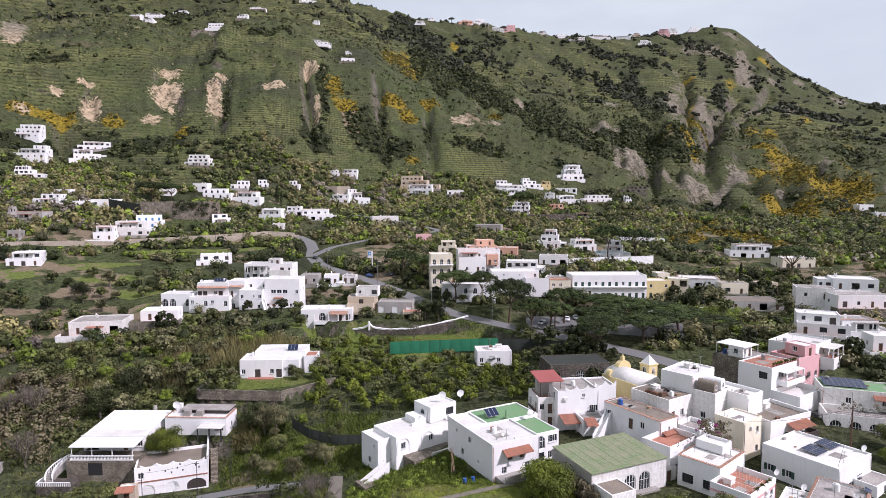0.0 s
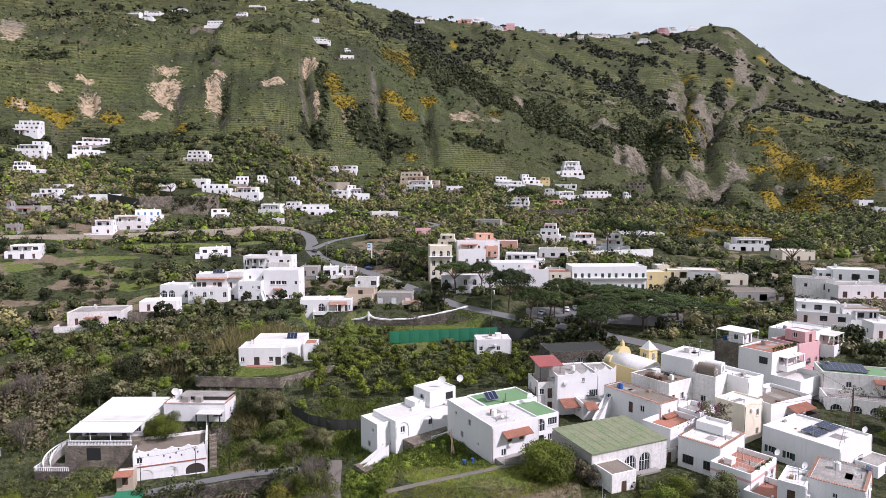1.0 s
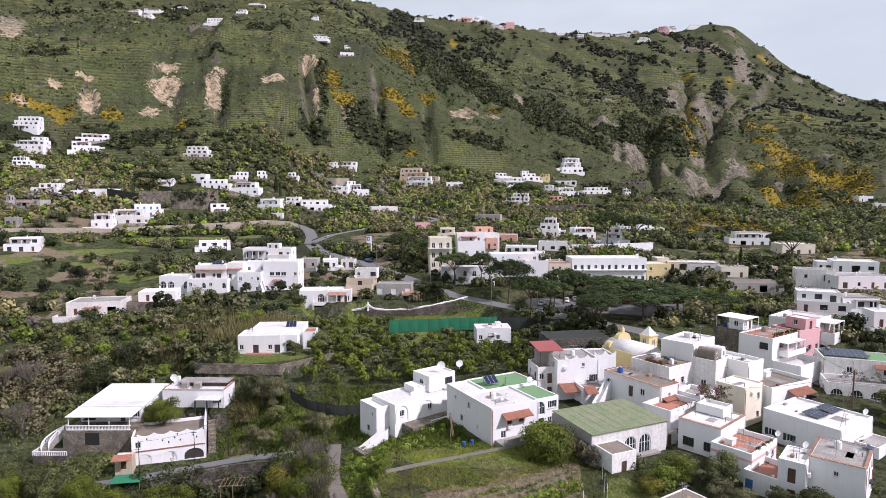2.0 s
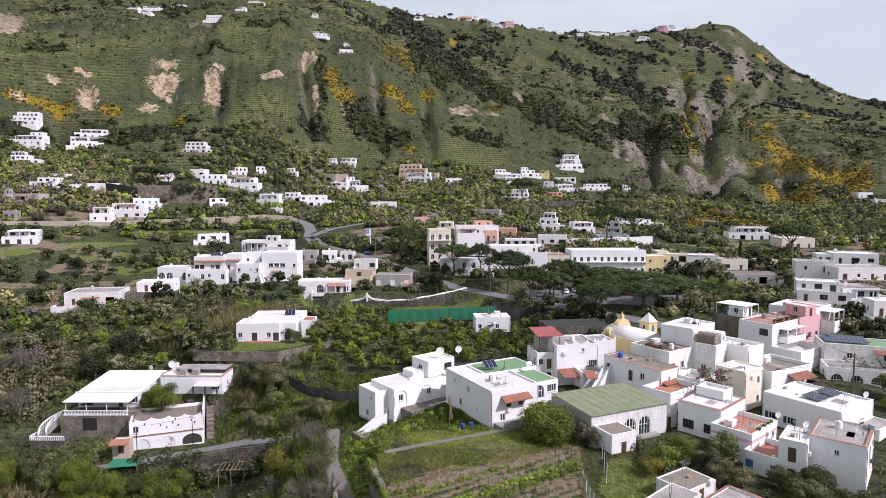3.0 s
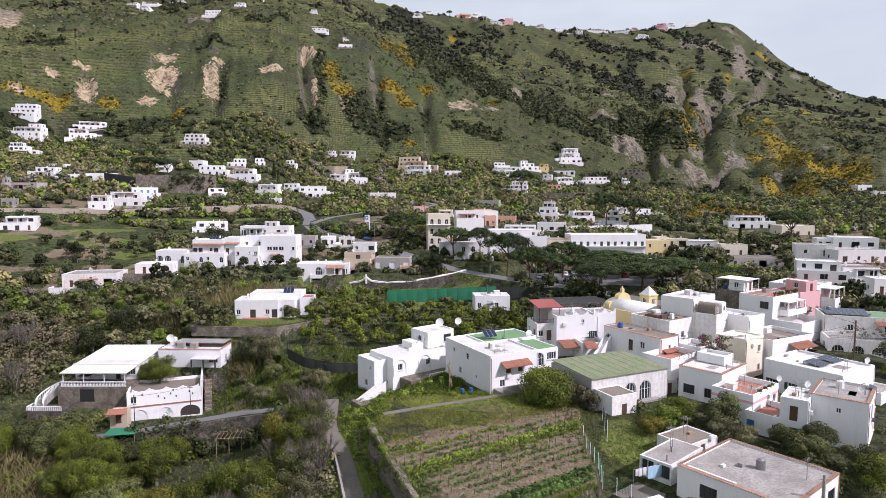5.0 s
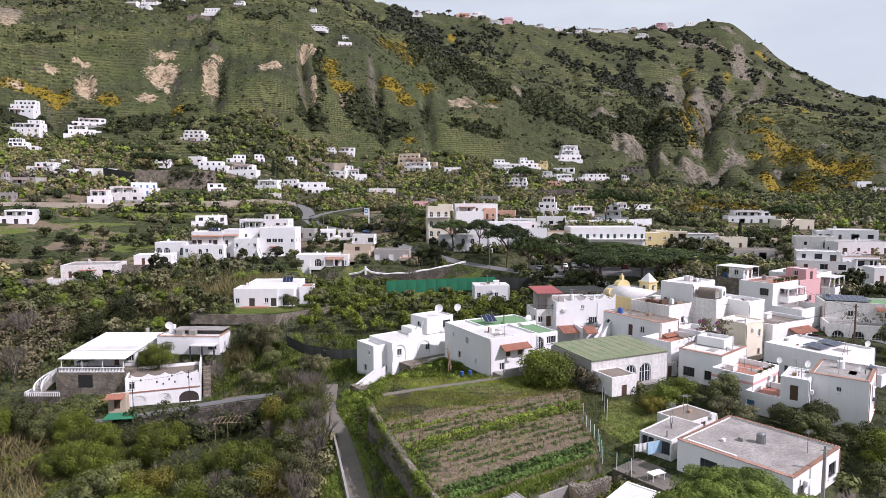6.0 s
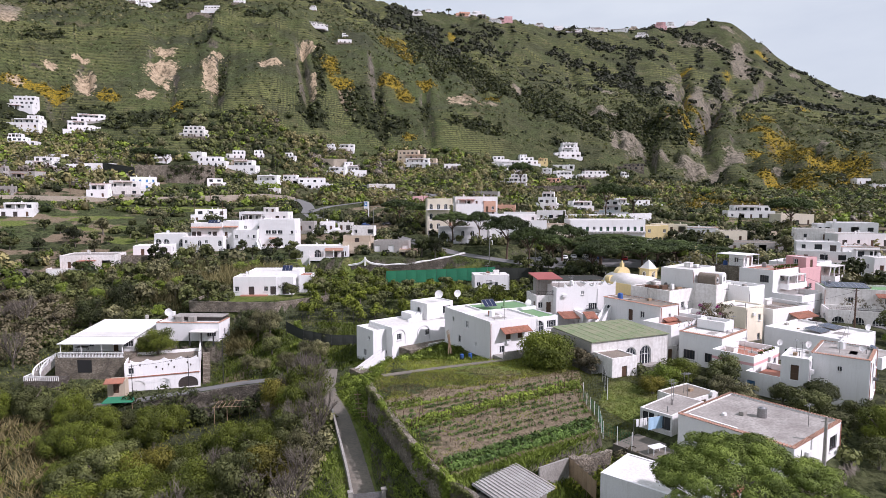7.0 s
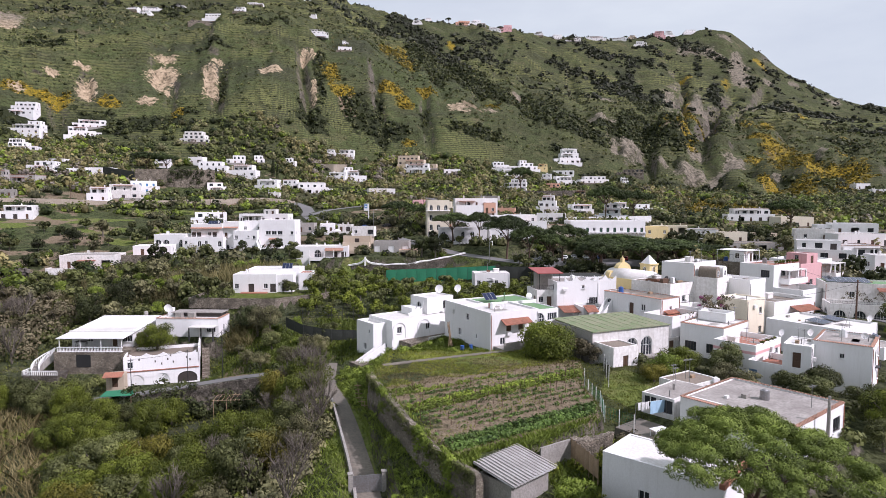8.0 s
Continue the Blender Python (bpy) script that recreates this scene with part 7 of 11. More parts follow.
for r_, pts in rails.items():
    bm = bmesh.new()
    rings = []
    for p in pts:
        out = Vector((p.x + 1.4, p.y + 5.6, 0)).normalized()
        rings.append([bm.verts.new(p + out * a_ + Vector((0, 0, 0.85 + b_))) for a_, b_ in ((-0.11, -0.08), (0.11, -0.08), (0.11, 0.06), (0.0, 0.11), (-0.11, 0.06))])
    for ra, rb in zip(rings, rings[1:]):
        for k in range(5):
            bm.faces.new((ra[k], ra[(k + 1) % 5], rb[(k + 1) % 5], rb[k]))
    bmesh.ops.recalc_face_normals(bm, faces=bm.faces)
    part("stair_rail", bm, "frame_white", h, "white curving handrail")
    for p in pts:
        bm = bmesh.new()
        add_tube(bm, p, p + Vector((0, 0, 0.85)), 0.08, 0.06, 6, False)
        part("baluster", bm, "frame_white", h)
loose_box(h, "lower_terrace", "stone_dark", -4.6, -8.4, -7.0, 2.0, -4.85, -3.6)
bm = bmesh.new()
for (xa, ya, xb, yb) in ((-4.6, -8.4, 2.0, -8.4), (-4.6, -8.4, -4.6, -5.4)):
    n = int(math.hypot(xb - xa, yb - ya) / 0.35)
    add_tube(bm, (xa, ya, -2.8), (xb, yb, -2.8), 0.09, 0.09, 4)
    for k in range(n + 1):
        add_tube(bm, (xa + (xb - xa) * k / n, ya + (yb - ya) * k / n, -3.6), (xa + (xb - xa) * k / n, ya + (yb - ya) * k / n, -2.8), 0.07, 0.06, 5, False)
part("lower_balustrade", bm, "frame_white", h, "white baluster railing")
PADS.append((-68.5, 127.0, 6.8, 9.0, 0, -9.5, 1.5))

h = corner_house(-60.2, 114.6, -11.3, 20, 13.4, 8.2, -5.6, "white garage house with a wavy parapet", front="g^ g^ G^/w . . . . .", right=". ./. .", storeys=2, parapet=0.6, roof="roof_brown", pad=False)
scallop_wall(h, 1.0, 12.9, 0.02, 5.6, 5.65, 4, 0.55, 0.3)
loose_box(h, "red_ledge", "terracotta", 0.0, -0.12, 2.75, 13.3, -0.003, 2.95)
loose_box(h, "side_wall", "whitewash", 13.2, 0.0, 3.6, 13.5, 12.5, 6.6)
for k, (x_, z_) in enumerate(((2.6, 4.9), (5.4, 4.3), (6.5, 3.8), (7.6, 4.6), (8.1, 5.3), (8.6, 4.0), (11.0, 4.7), (11.6, 4.2))):
    loose_box(h, "drain_slot", "frame_dark", x_, -0.02, z_, x_ + 0.25, -0.003, z_ + 0.4)
for k in range(8):
    loose_box(h, "step", "stone_light", 13.8, 1.0 + k * 0.9, -2.0, 15.2, 1.9 + k * 0.9, 0.3 + k * 0.62)
PADS.append((-56.0, 119.0, 8.5, 2.0, 20, -11.35, 1.0))
h = corner_house(-61.0, 130.0, -4.8, -2, 13.6, 6.2, -0.9, "low white house with a flat roof and side porch", front=". . . W", right="w", roof="roof_white", coping="terracotta", parapet=0.2)
porch(h, 8.0, 13.4, 0, 0, 2.3, 2.4, "iron", "roof_white", 3)
loose_box(h, "roof_room", "frame_dark", 2.6, 3.0, 3.9, 13.0, 6.0, 4.6)
loose_box(h, "roof_cover", "roof_grey", 2.2, 2.6, 4.6, 13.4, 6.4, 4.75)
loose_box(h, "chimney", "whitewash", 0.6, 4.2, 3.6, 1.8, 5.2, 5.4)
dish(-59.6, 133.0, -0.4, 190, 2.0)
for x_ in (3.6, 6.4):
    loose_box(h, "roof_tank", "concrete", x_, 1.2, 3.66, x_ + 1.4, 2.4, 4.9)

# ---- villa on the lawn ----
h = corner_house(-51.2, 150.4, 1.7, 3, 10.6, 7.0, 6.2, "white villa with solar panel on a lawn", front="w . D . w D", left="w w", parapet=0.3, roof="roof_white", pad=False)
volume(h, 8.9, 5.5, 0, 13.0, 7.5, 5.3, "", "w", "", "", parapet=0.3, sink=2)
volume(h, 12.6, 0.9, 0, 3.9, 4.58, 4.3, "D", "d", "", "", parapet=0.2, sink=2)
volume(h, 17.0, 4.0, 0, 3.2, 5.0, 4.4, "w", "w", "", "", parapet=0.15, sink=2, roof="terracotta")
loose_box(h, "doorstep", "tile_floor", 2.0, -1.6, -1.0, 8.5, -0.003, 0.12)
solar_panel(-39.6, 157.6, 6.75, 3, 2.6, 2.0, 40)
chimney(h, 2.0, 5.4, 4.2, 0.8)

# dark-roofed hall beside the car park
h = corner_house(26.6, 147.6, 1.4, 8, 15.5, 9.0, 5.8, "low hall with a black roof beside the pines", front="A . A . A", left="D", roof="net_dark", wall="stone_dark", parapet=0.1)

# white cube in the orchard
h = corner_house(9.4, 164.6, 0.8, 4, 9.6, 6.0, 4.9, "small white cube house in the orchard", front="w . w .", left="s", parapet=0.1)

# ---- mid-valley houses along the road ----
h = corner_house(-63.5, 215.0, 7.0, 0, 12.4, 9.0, 18.0, "large white house with long window rows and pink awnings", front="w d d . w w/. W W W . w", right="w w/w w", storeys=2, parapet=1.2)
volume(h, -4.2, -2.6, 0, 8.2, 6.0, 7.4, "d . w/w . s w", "w", "", "", storeys=2, parapet=0.4, sink=4)
volume(h, -3.6, 3.42, 0, 7.2, 5.0, 10.6, ". d w/. . ./w . w", "", "", "", storeys=3, parapet=0.9, sink=4)
volume(h, -10.0, 0.4, 0, 5.6, 7.0, 10.4, "a d/d . d", "", "", "", storeys=2, parapet=1.6, sink=4)
volume(h, -18.4, -0.2, 0, 11.0, 8.0, 9.6, "a . a . a a/D D . w D .", "", "w/w", "", storeys=2, parapet=0.5, sink=4)
volume(h, -18.6, -3.6, -0.6, 14.0, 3.39, 5.7, "/w . a w . a", "", "/w", "", roof="tile_floor", storeys=2, parapet=0.9, sink=4)
railing(h, [(-25.4, -3.5, 5.1), (-11.8, -3.5, 5.1)], 0.5, "frame_white", 0.4)
tile_canopy(h, -23.9, -12.9, -0.2, 8.4, 1.0, 0.4, "coping_tile")
tile_canopy(h, -12.6, -7.4, 0.4, 8.6, 1.0, 0.4, "coping_tile")
tile_canopy(h, 3.4, 6.6, 0.0, 4.6, 1.2, 0.4, "coping_tile")
stair(h, 1.6, -4.6, 0.6, -1.0, -0.6, 4.4, 1.2, "whitewash")
terrace_wall(h, 0.6, 8.0, -3.2, -0.003, 0.8, 0.9, "whitewash", 3.0)
volume(h, -30.6, -2.0, 1.4, 11.0, 7.0, 4.6, "A A . A", "", "w", "", parapet=0.3, sink=4)
chimney(h, 3.0, 4.0, 9.2, 2.2)
chimney(h, -16.0, 5.0, 9.2, 1.2)
solar_panel(-81.0, 219.4, 16.3, 0, 4.4, 1.8, 38)
dish(-86.6, 217.0, 16.2, 190, 1.3)
dish(-96.0, 216.0, 12.8, 190, 1.3)
h = corner_house(-82.0, 250.0, 13.0, -2, 20.0, 8.0, 19.6, "rambling white house with grey roof pergolas", front="w k D w k w k/D k w w . D w", right="w/w", storeys=2, parapet=0.8, roof="roof_grey")
porch(h, 2.0, 10.0, 0, 3.2, 2.4, 2.4, "whitewash", "roof_grey", 4)
volume(h, 12.0, 2.0, 6.0, 5.0, 4.0, 2.4, "w d", "", "w", "", wall="old_white", parapet=0.3, roof="roof_grey")
terrace_wall(h, 11.0, 19.8, -2.6, -0.003, 3.4, 0.9, "old_white", 3.0)
h = corner_house(-47.4, 200.6, 2.2, 3, 17.0, 8.5, 9.7, "white villa with a pink tiled veranda", front=". . . k W W/W . A . D D", right="w/w", storeys=2, parapet=0.3)
tile_canopy(h, 9.6, 15.6, 0.0, 6.9, 2.4, 0.7, "coping_tile")
terrace_wall(h, 4.6, 16.4, -2.6, -0.003, 3.3, 0.8, "whitewash", 0.4)
for x_ in (4.8, 9.5, 12.6, 16.1):
    loose_box(h, "veranda_post", "whitewash", x_ - 0.15, -2.5, -1.0, x_ + 0.15, -2.2, 6.3)
chimney(h, 6.4, 3.0, 7.2, 1.0)
chimney(h, 9.0, 4.0, 7.2, 1.0)
chimney(h, 14.0, 3.4, 7.2, 0.8)
h = corner_house(-33.0, 208.6, 7.0, -4, 9.4, 7.0, 12.8, "beige house with a brown veranda", front="D . w/. D .", storeys=2, parapet=0.3, wall="plaster_beige", roof="roof_grey")
volume(h, 6.4, 2.0, 5.5, 7.6, 4.6, 3.4, "w . k", "w", "d", "", wall="old_white", parapet=0.3, roof="roof_grey")
terrace_wall(h, 0.2, 9.2, -2.2, -0.003, 2.8, 0.9, "plaster_beige", 3.0)
dish(-30.0, 210.0, 12.6, 190, 1.2)
h = corner_house(-22.6, 208.0, 7.2, -4, 12.0, 7.0, 11.0, "long grey garage below the road terrace", front="g . g . g", wall="plaster_grey", roof="concrete", parapet=0.5)
h = corner_house(-13.6, 203.0, 5.2, 0, 6.0, 5.0, 8.5, "small car shelter with a red band", front="p p", parapet=0.2, wall="plaster_beige", roof="tile_floor")
h = corner_house(-4.7, 232.0, 10.0, 6, 8.4, 9.0, 25.2, "cream three-storey building with arches and an outside stair", front="A . A/a a ./a a a/a a a", left="a . a/a a/w w/w w", storeys=4, wall="plaster_cream", parapet=0.5)
stair(h, 9.2, 6.0, 6.0, 9.2, -2.0, 0.2, 1.4, "terracotta", "plaster_cream")
loose_box(h, "balcony", "whitewash", -0.6, -1.4, 11.0, 8.6, -0.003, 11.2)
railing(h, [(-0.5, -1.3, 11.2), (8.5, -1.3, 11.2)], 0.9, "frame_white", 0.3)
h = corner_house(6.0, 243.0, 16.0, 3, 17.0, 9.0, 26.0, "white terraced house with a salmon wall", front="w . d w w/. D w . d/. W d w w", storeys=3, parapet=0.7, wall="whitewash", roof="tile_floor")
volume(h, 13.6, -2.6, 4.0, 4.6, 2.55, 4.2, "d w", "", "w", "", wall="plaster_salmon", parapet=0.3)
volume(h, 5.6, -3.0, 1.2, 10.8, 2.98, 6.0, ". w . d w", "w", "w", "", roof="tile_floor", parapet=0.9, sink=3)
porch(h, 1.0, 8.0, 0, 6.3, 2.4, 2.2, "whitewash", "terracotta", 3)
chimney(h, 4.0, 5.0, 9.6, 1.2)
chimney(h, 12.0, 4.0, 9.6, 1.0)
h = corner_house(18.2, 224.6, 11.0, 1, 17.5, 9.0, 19.5, "long white house with small windows beside the road", front=". w . w . D/w . w . w ./. s . s . w", right="w w/w w/. w", storeys=3, parapet=0.3)
terrace_wall(h, 12.0, 20.5, -4.0, -0.003, 5.6, 0.9, "whitewash", 6.0)
h = corner_house(-0.4, 221.6, 8.0, 2, 17.6, 4.6, 15.2, "white arcaded shop front under the pines", front="A A D A A/a . a a .", storeys=2, parapet=0.3)
loose_box(h, "forecourt_wall", "whitewash", 5.0, -6.0, -2.0, 19.0, -5.8, 2.6)
h = corner_house(40.4, 228.0, 9.2, 2, 8.0, 7.0, 15.8, "cream house with a red tiled roof", front="w . w/w w .", storeys=2, wall="plaster_cream", roof="terracotta", parapet=0.3, coping="terracotta")
h = corner_house(49.2, 229.6, 8.4, 1, 28.4, 11.0, 17.4, "long two-storey white hotel with arcaded eaves", front="v v w v v v w v v v v/v v v w v v v w v v v", right="w w/w w", storeys=2, parapet=0.5, wall="whitewash", roof="roof_white")
bm = bmesh.new()
for k in range(20):
    arc = arc_points(0.1 + k * 1.41, 0.1 + (k + 1) * 1.41, 3.85, 0.6, 6)
    for (xa, za), (xb, zb) in zip(arc, arc[1:]):
        bm.faces.new([bm.verts.new(p) for p in ((xa, -0.9, za), (xb, -0.9, zb), (xb, -0.9, 4.6), (xa, -0.9, 4.6))])
        bm.faces.new([bm.verts.new(p) for p in ((xb, -0.9, zb), (xa, -0.9, za), (xa, 0, za), (xb, 0, zb))])
add_box(bm, 0, -0.95, 4.6, 28.4, -0.003, 4.75)
part("arcaded_cornice", bm, "whitewash", h, "scalloped balcony cornice")
chimney(h, 26.0, 4.0, 8.6, 1.4, 0.8)
h = corner_house(78.0, 230.6, 8.4, 1, 8.6, 8.0, 15.2, "yellow end wing of the hotel", front="v . w/w . w", storeys=2, wall="plaster_yellow", parapet=0.3)


# ---- fittings on the village houses ----
def dress(home, w, d, h, parapet, seed):
    """Pipes, vents, tanks, aerials and cooling units that a lived-in house carries."""
    rnd = random.Random(seed)
    flat = h - parapet + 0.01
    for _ in range(rnd.randint(1, 2)):
        bm = bmesh.new()
        x, y, tall = rnd.uniform(0.8, w - 0.8), rnd.uniform(0.8, d - 0.8), rnd.uniform(1.8, 3.2)
        add_tube(bm, (x, y, flat), (x, y, flat + tall), 0.035, 0.03, 5)
        add_tube(bm, (x - 0.6, y, flat + tall * 0.94), (x + 0.6, y, flat + tall * 0.94), 0.018, 0.018, 4)
        for q in range(5):
            add_tube(bm, (x - 0.5 + q * 0.25, y - 0.32, flat + tall * 0.94), (x - 0.5 + q * 0.25, y + 0.32, flat + tall * 0.94), 0.014, 0.014, 3)
        part("aerial", bm, "zinc", home, "metal television aerial on a mast")
    if rnd.random() < 0.7:
        x, z = rnd.uniform(0.6, w - 1.4), rnd.uniform(1.9, max(2.0, h - 1.4))
        bm = bmesh.new()
        add_box(bm, x, -0.36, z, x + 0.8, -0.03, z + 0.55)
        add_tube(bm, (x + 0.28, -0.36, z + 0.28), (x + 0.28, -0.38, z + 0.28), 0.22, 0.22, 10)
        part("cooling_unit", bm, "frame_white", home, "white air-conditioning unit on the wall")
    for x in ([0.15, w - 0.15] if rnd.random() < 0.5 else [w - 0.15]):
        bm = bmesh.new()
        add_tube(bm, (x, -0.07, -0.5), (x, -0.07, h - parapet - 0.1), 0.05, 0.05, 6)
        part("downpipe", bm, rnd.choice(("zinc", "terracotta", "frame_white")), home)
    if rnd.random() < 0.6 and w > 5 and d > 5:
        x, y = rnd.uniform(1.0, w - 2.0), rnd.uniform(d * 0.45, d - 1.4)
        bm = bmesh.new()
        if rnd.random() < 0.5:
            add_tube(bm, (x, y, flat), (x, y, flat + 1.0), 0.5, 0.46, 12)
            add_tube(bm, (x, y, flat + 1.0), (x, y, flat + 1.12), 0.3, 0.22, 12)
            part("water_tank", bm, rnd.choice(("plastic_blue", "zinc", "frame_white")), home, "round roof water tank")
        else:
            add_box(bm, x, y, flat, x + 1.5, y + 1.2, flat + 0.9)
            add_box(bm, x - 0.08, y - 0.08, flat + 0.9, x + 1.58, y + 1.28, flat + 1.0)
            part("roof_hatch", bm, "old_white", home, "weathered masonry roof hatch")
    for _ in range(rnd.randint(1, 3)):
        x, y = rnd.uniform(0.7, w - 0.7), rnd.uniform(0.7, d - 0.7)
        bm = bmesh.new()
        if rnd.random() < 0.5:
            add_tube(bm, (x, y, flat), (x, y, flat + 0.6), 0.07, 0.07, 6)
            add_tube(bm, (x, y, flat + 0.6), (x, y, flat + 0.72), 0.13, 0.05, 6)
            part("vent_pipe", bm, "zinc", home)
        else:
            s = rnd.uniform(0.4, 1.0)
            add_box(bm, x - s / 2, y - s * 0.3, flat, x + s / 2, y + s * 0.3, flat + s * 0.5)
            part("roof_box", bm, rnd.choice(("wood_pale", "concrete", "rust", "frame_white")), home, "old box left on the roof")
    # patches of newer waterproofing on the roof
    if w > 5 and d > 5:
        for _ in range(2):
            x, y = rnd.uniform(0.5, w - 3.4), rnd.uniform(0.5, d - 3.2)
            bm = bmesh.new()
            add_box(bm, x, y, flat - 0.05, x + rnd.uniform(1.2, 2.8), y + rnd.uniform(1.0, 2.6), flat + 0.006)
            part("roof_patch", bm, rnd.choice(("roof_grey", "concrete", "roof_grey")), home)
    if rnd.random() < 0.6 and w > 4:
        x = rnd.uniform(0.8, w - 2.4)
        bm = bmesh.new()
        add_box(bm, x, -0.6, h * 0.45, x + 1.6, -0.003, h * 0.45 + 0.1)
        for q in range(5):
            add_tube(bm, (x + 0.05 + q * 0.37, -0.56, h * 0.45 + 0.1), (x + 0.05 + q * 0.37, -0.56, h * 0.45 + 0.85), 0.02, 0.02, 4)
        add_box(bm, x, -0.59, h * 0.45 + 0.82, x + 1.6, -0.53, h * 0.45 + 0.88)
        part("balcony_rail", bm, "iron", home, "small balcony with iron bars")


for k, (home_, w_, d_, h_, p_, x_, y_) in enumerate(VILLAGE):
    if x_ > 5 and y_ < 165 and w_ > 4 and "hall" not in home_["label"]:
        dress(home_, w_, d_, h_, p_, 900 + k)


def flower_pots(x0, y0, x1, y1, z, count, seed):
    """Terracotta pots with small plants along a parapet."""
    rnd = random.Random(seed)
    for k in range(count):
        u = (k + rnd.uniform(0.2, 0.8)) / count
        ob = thing("flower_pot", x0 + (x1 - x0) * u, y0 + (y1 - y0) * u, z, rnd.uniform(0, 90), "terracotta pot with a small green plant", "flower pot", "flower pots")
        bm = bmesh.new()
        add_tube(bm, (0, 0, 0), (0, 0, 0.42), 0.17, 0.26, 9)
        part("pot", bm, "terracotta", ob)
        bm = bmesh.new()
        for _ in range(26):
            a_ = rnd.uniform(0, 6.28)
            p = Vector((0, 0, 0.4))
            t = Vector((math.cos(a_) * rnd.uniform(0.1, 0.4), math.sin(a_) * rnd.uniform(0.1, 0.4), rnd.uniform(0.5, 1.0)))
            s = Vector((-math.sin(a_), math.cos(a_), 0)) * 0.09
            bm.faces.new([bm.verts.new(v) for v in (p, t - s, t + Vector((0, 0, 0.12)), t + s)])
        part("plant", bm, rnd.choice(("leaf_shrub", "leaf_citrus", "leaf_bright")), ob)


flower_pots(71.0, 128.6, 79.0, 133.6, 10.65, 9, 1)
flower_pots(46.6, 88.0, 51.6, 92.2, 2.45, 5, 2)
flower_pots(48.0, 83.6, 52.0, 87.0, 0.75, 4, 3)
flower_pots(40.0, 101.6, 45.0, 105.4, 3.95, 5, 4)


def cable(p, q, sag, label="thin dark cable hung between pole and house"):
    bm = bmesh.new()
    p, q = Vector(p), Vector(q)
    pts = [p.lerp(q, k / 14) - Vector((0, 0, sag * 4 * (k / 14) * (1 - k / 14))) for k in range(15)]
    for a_, b_ in zip(pts, pts[1:]):
        add_tube(bm, a_, b_, 0.025, 0.025, 4, False)
    tagged(part("cable", bm, "iron"), label, "cable", "cables")


cable((72.5, 105.0, 10.2), (84.0, 122.0, 7.4), 0.8)
cable((72.5, 105.0, 10.2), (63.4, 94.4, 4.2), 0.5)
cable((72.5, 105.0, 10.0), (55.0, 107.6, 6.6), 0.7)
cable((72.5, 105.0, 10.0), (76.0, 131.0, 10.4), 0.6)
cable((-57.6, 112.2, -5.3), (-48.0, 114.6, -4.2), 0.3)
cable((-48.0, 114.6, -4.2), (-42.6, 118.0, -1.3), 0.3)


# ---- roads, walls, fences and the field ----
def resample(line, step):
    pts = []
    for p, q in zip(line, line[1:]):
        p, q = Vector(p), Vector(q)
        n = max(1, int((q - p).length / step))
        pts += [p.lerp(q, k / n) for k in range(n)]
    return pts + [Vector(line[-1])]


def ribbon(name, line, half, material, label, lift=0.05, category="road"):
    """A paved strip with rounded bends, 6 cm thick at its edges."""
    pts = resample(line, 2.0)
    for _ in range(3):
        pts = [pts[0]] + [(a_ + b_ * 2 + c_) / 4 for a_, b_, c_ in zip(pts, pts[1:], pts[2:])] + [pts[-1]]
    bm = bmesh.new()
    rows = []
    for k, p in enumerate(pts):
        t = pts[min(k + 1, len(pts) - 1)] - pts[max(k - 1, 0)]
        n = Vector((t.y, -t.x, 0)).normalized()
        rows.append([bm.verts.new(p + n * s * half + Vector((0, 0, lift + dz))) for s, dz in ((-1, -0.3), (-1, 0), (-0.4, 0.04), (0.4, 0.04), (1, 0), (1, -0.3))])
    for a_, b_ in zip(rows, rows[1:]):
        for k in range(5):
            bm.faces.new((a_[k + 1], a_[k], b_[k], b_[k + 1]))
    return tagged(part(name, bm, material), label, category, kind="structure")


ribbon("road_valley", VALLEY_ROAD, 3.2, "asphalt", "grey asphalt road winding through the valley", 0.12)
ribbon("road_west", ROAD_WEST, 3.0, "asphalt", "grey asphalt road on top of the long valley wall", 0.12)
ribbon("road_hill", HILL_ROAD, 2.0, "asphalt", "narrow asphalt road up the slope", 0.12)
ribbon("lane", LANE, 1.25, "lane_paving", "narrow worn concrete lane below the field", 0.06)
ribbon("garden_path", [(-8.4, 88.0, 0.06), (-1.7, 91.3, 0.06), (5.2, 94.3, 0.06), (11.6, 97.2, 0.06)], 0.55, "lane_paving", "narrow worn path along the top of the field", 0.05, "path")
ribbon("yard_road", YARD_ROAD, 1.2, "asphalt", "concrete drive before the garage house", 0.06)
square = [(28.0, 202.0, 4.75), (44.0, 200.0, 4.75), (60.0, 196.0, 4.75), (76.0, 190.0, 4.75)]
ribbon("parking_ground", square, 12.0, "asphalt", "asphalt car park under the pines", 0.10, "car park")


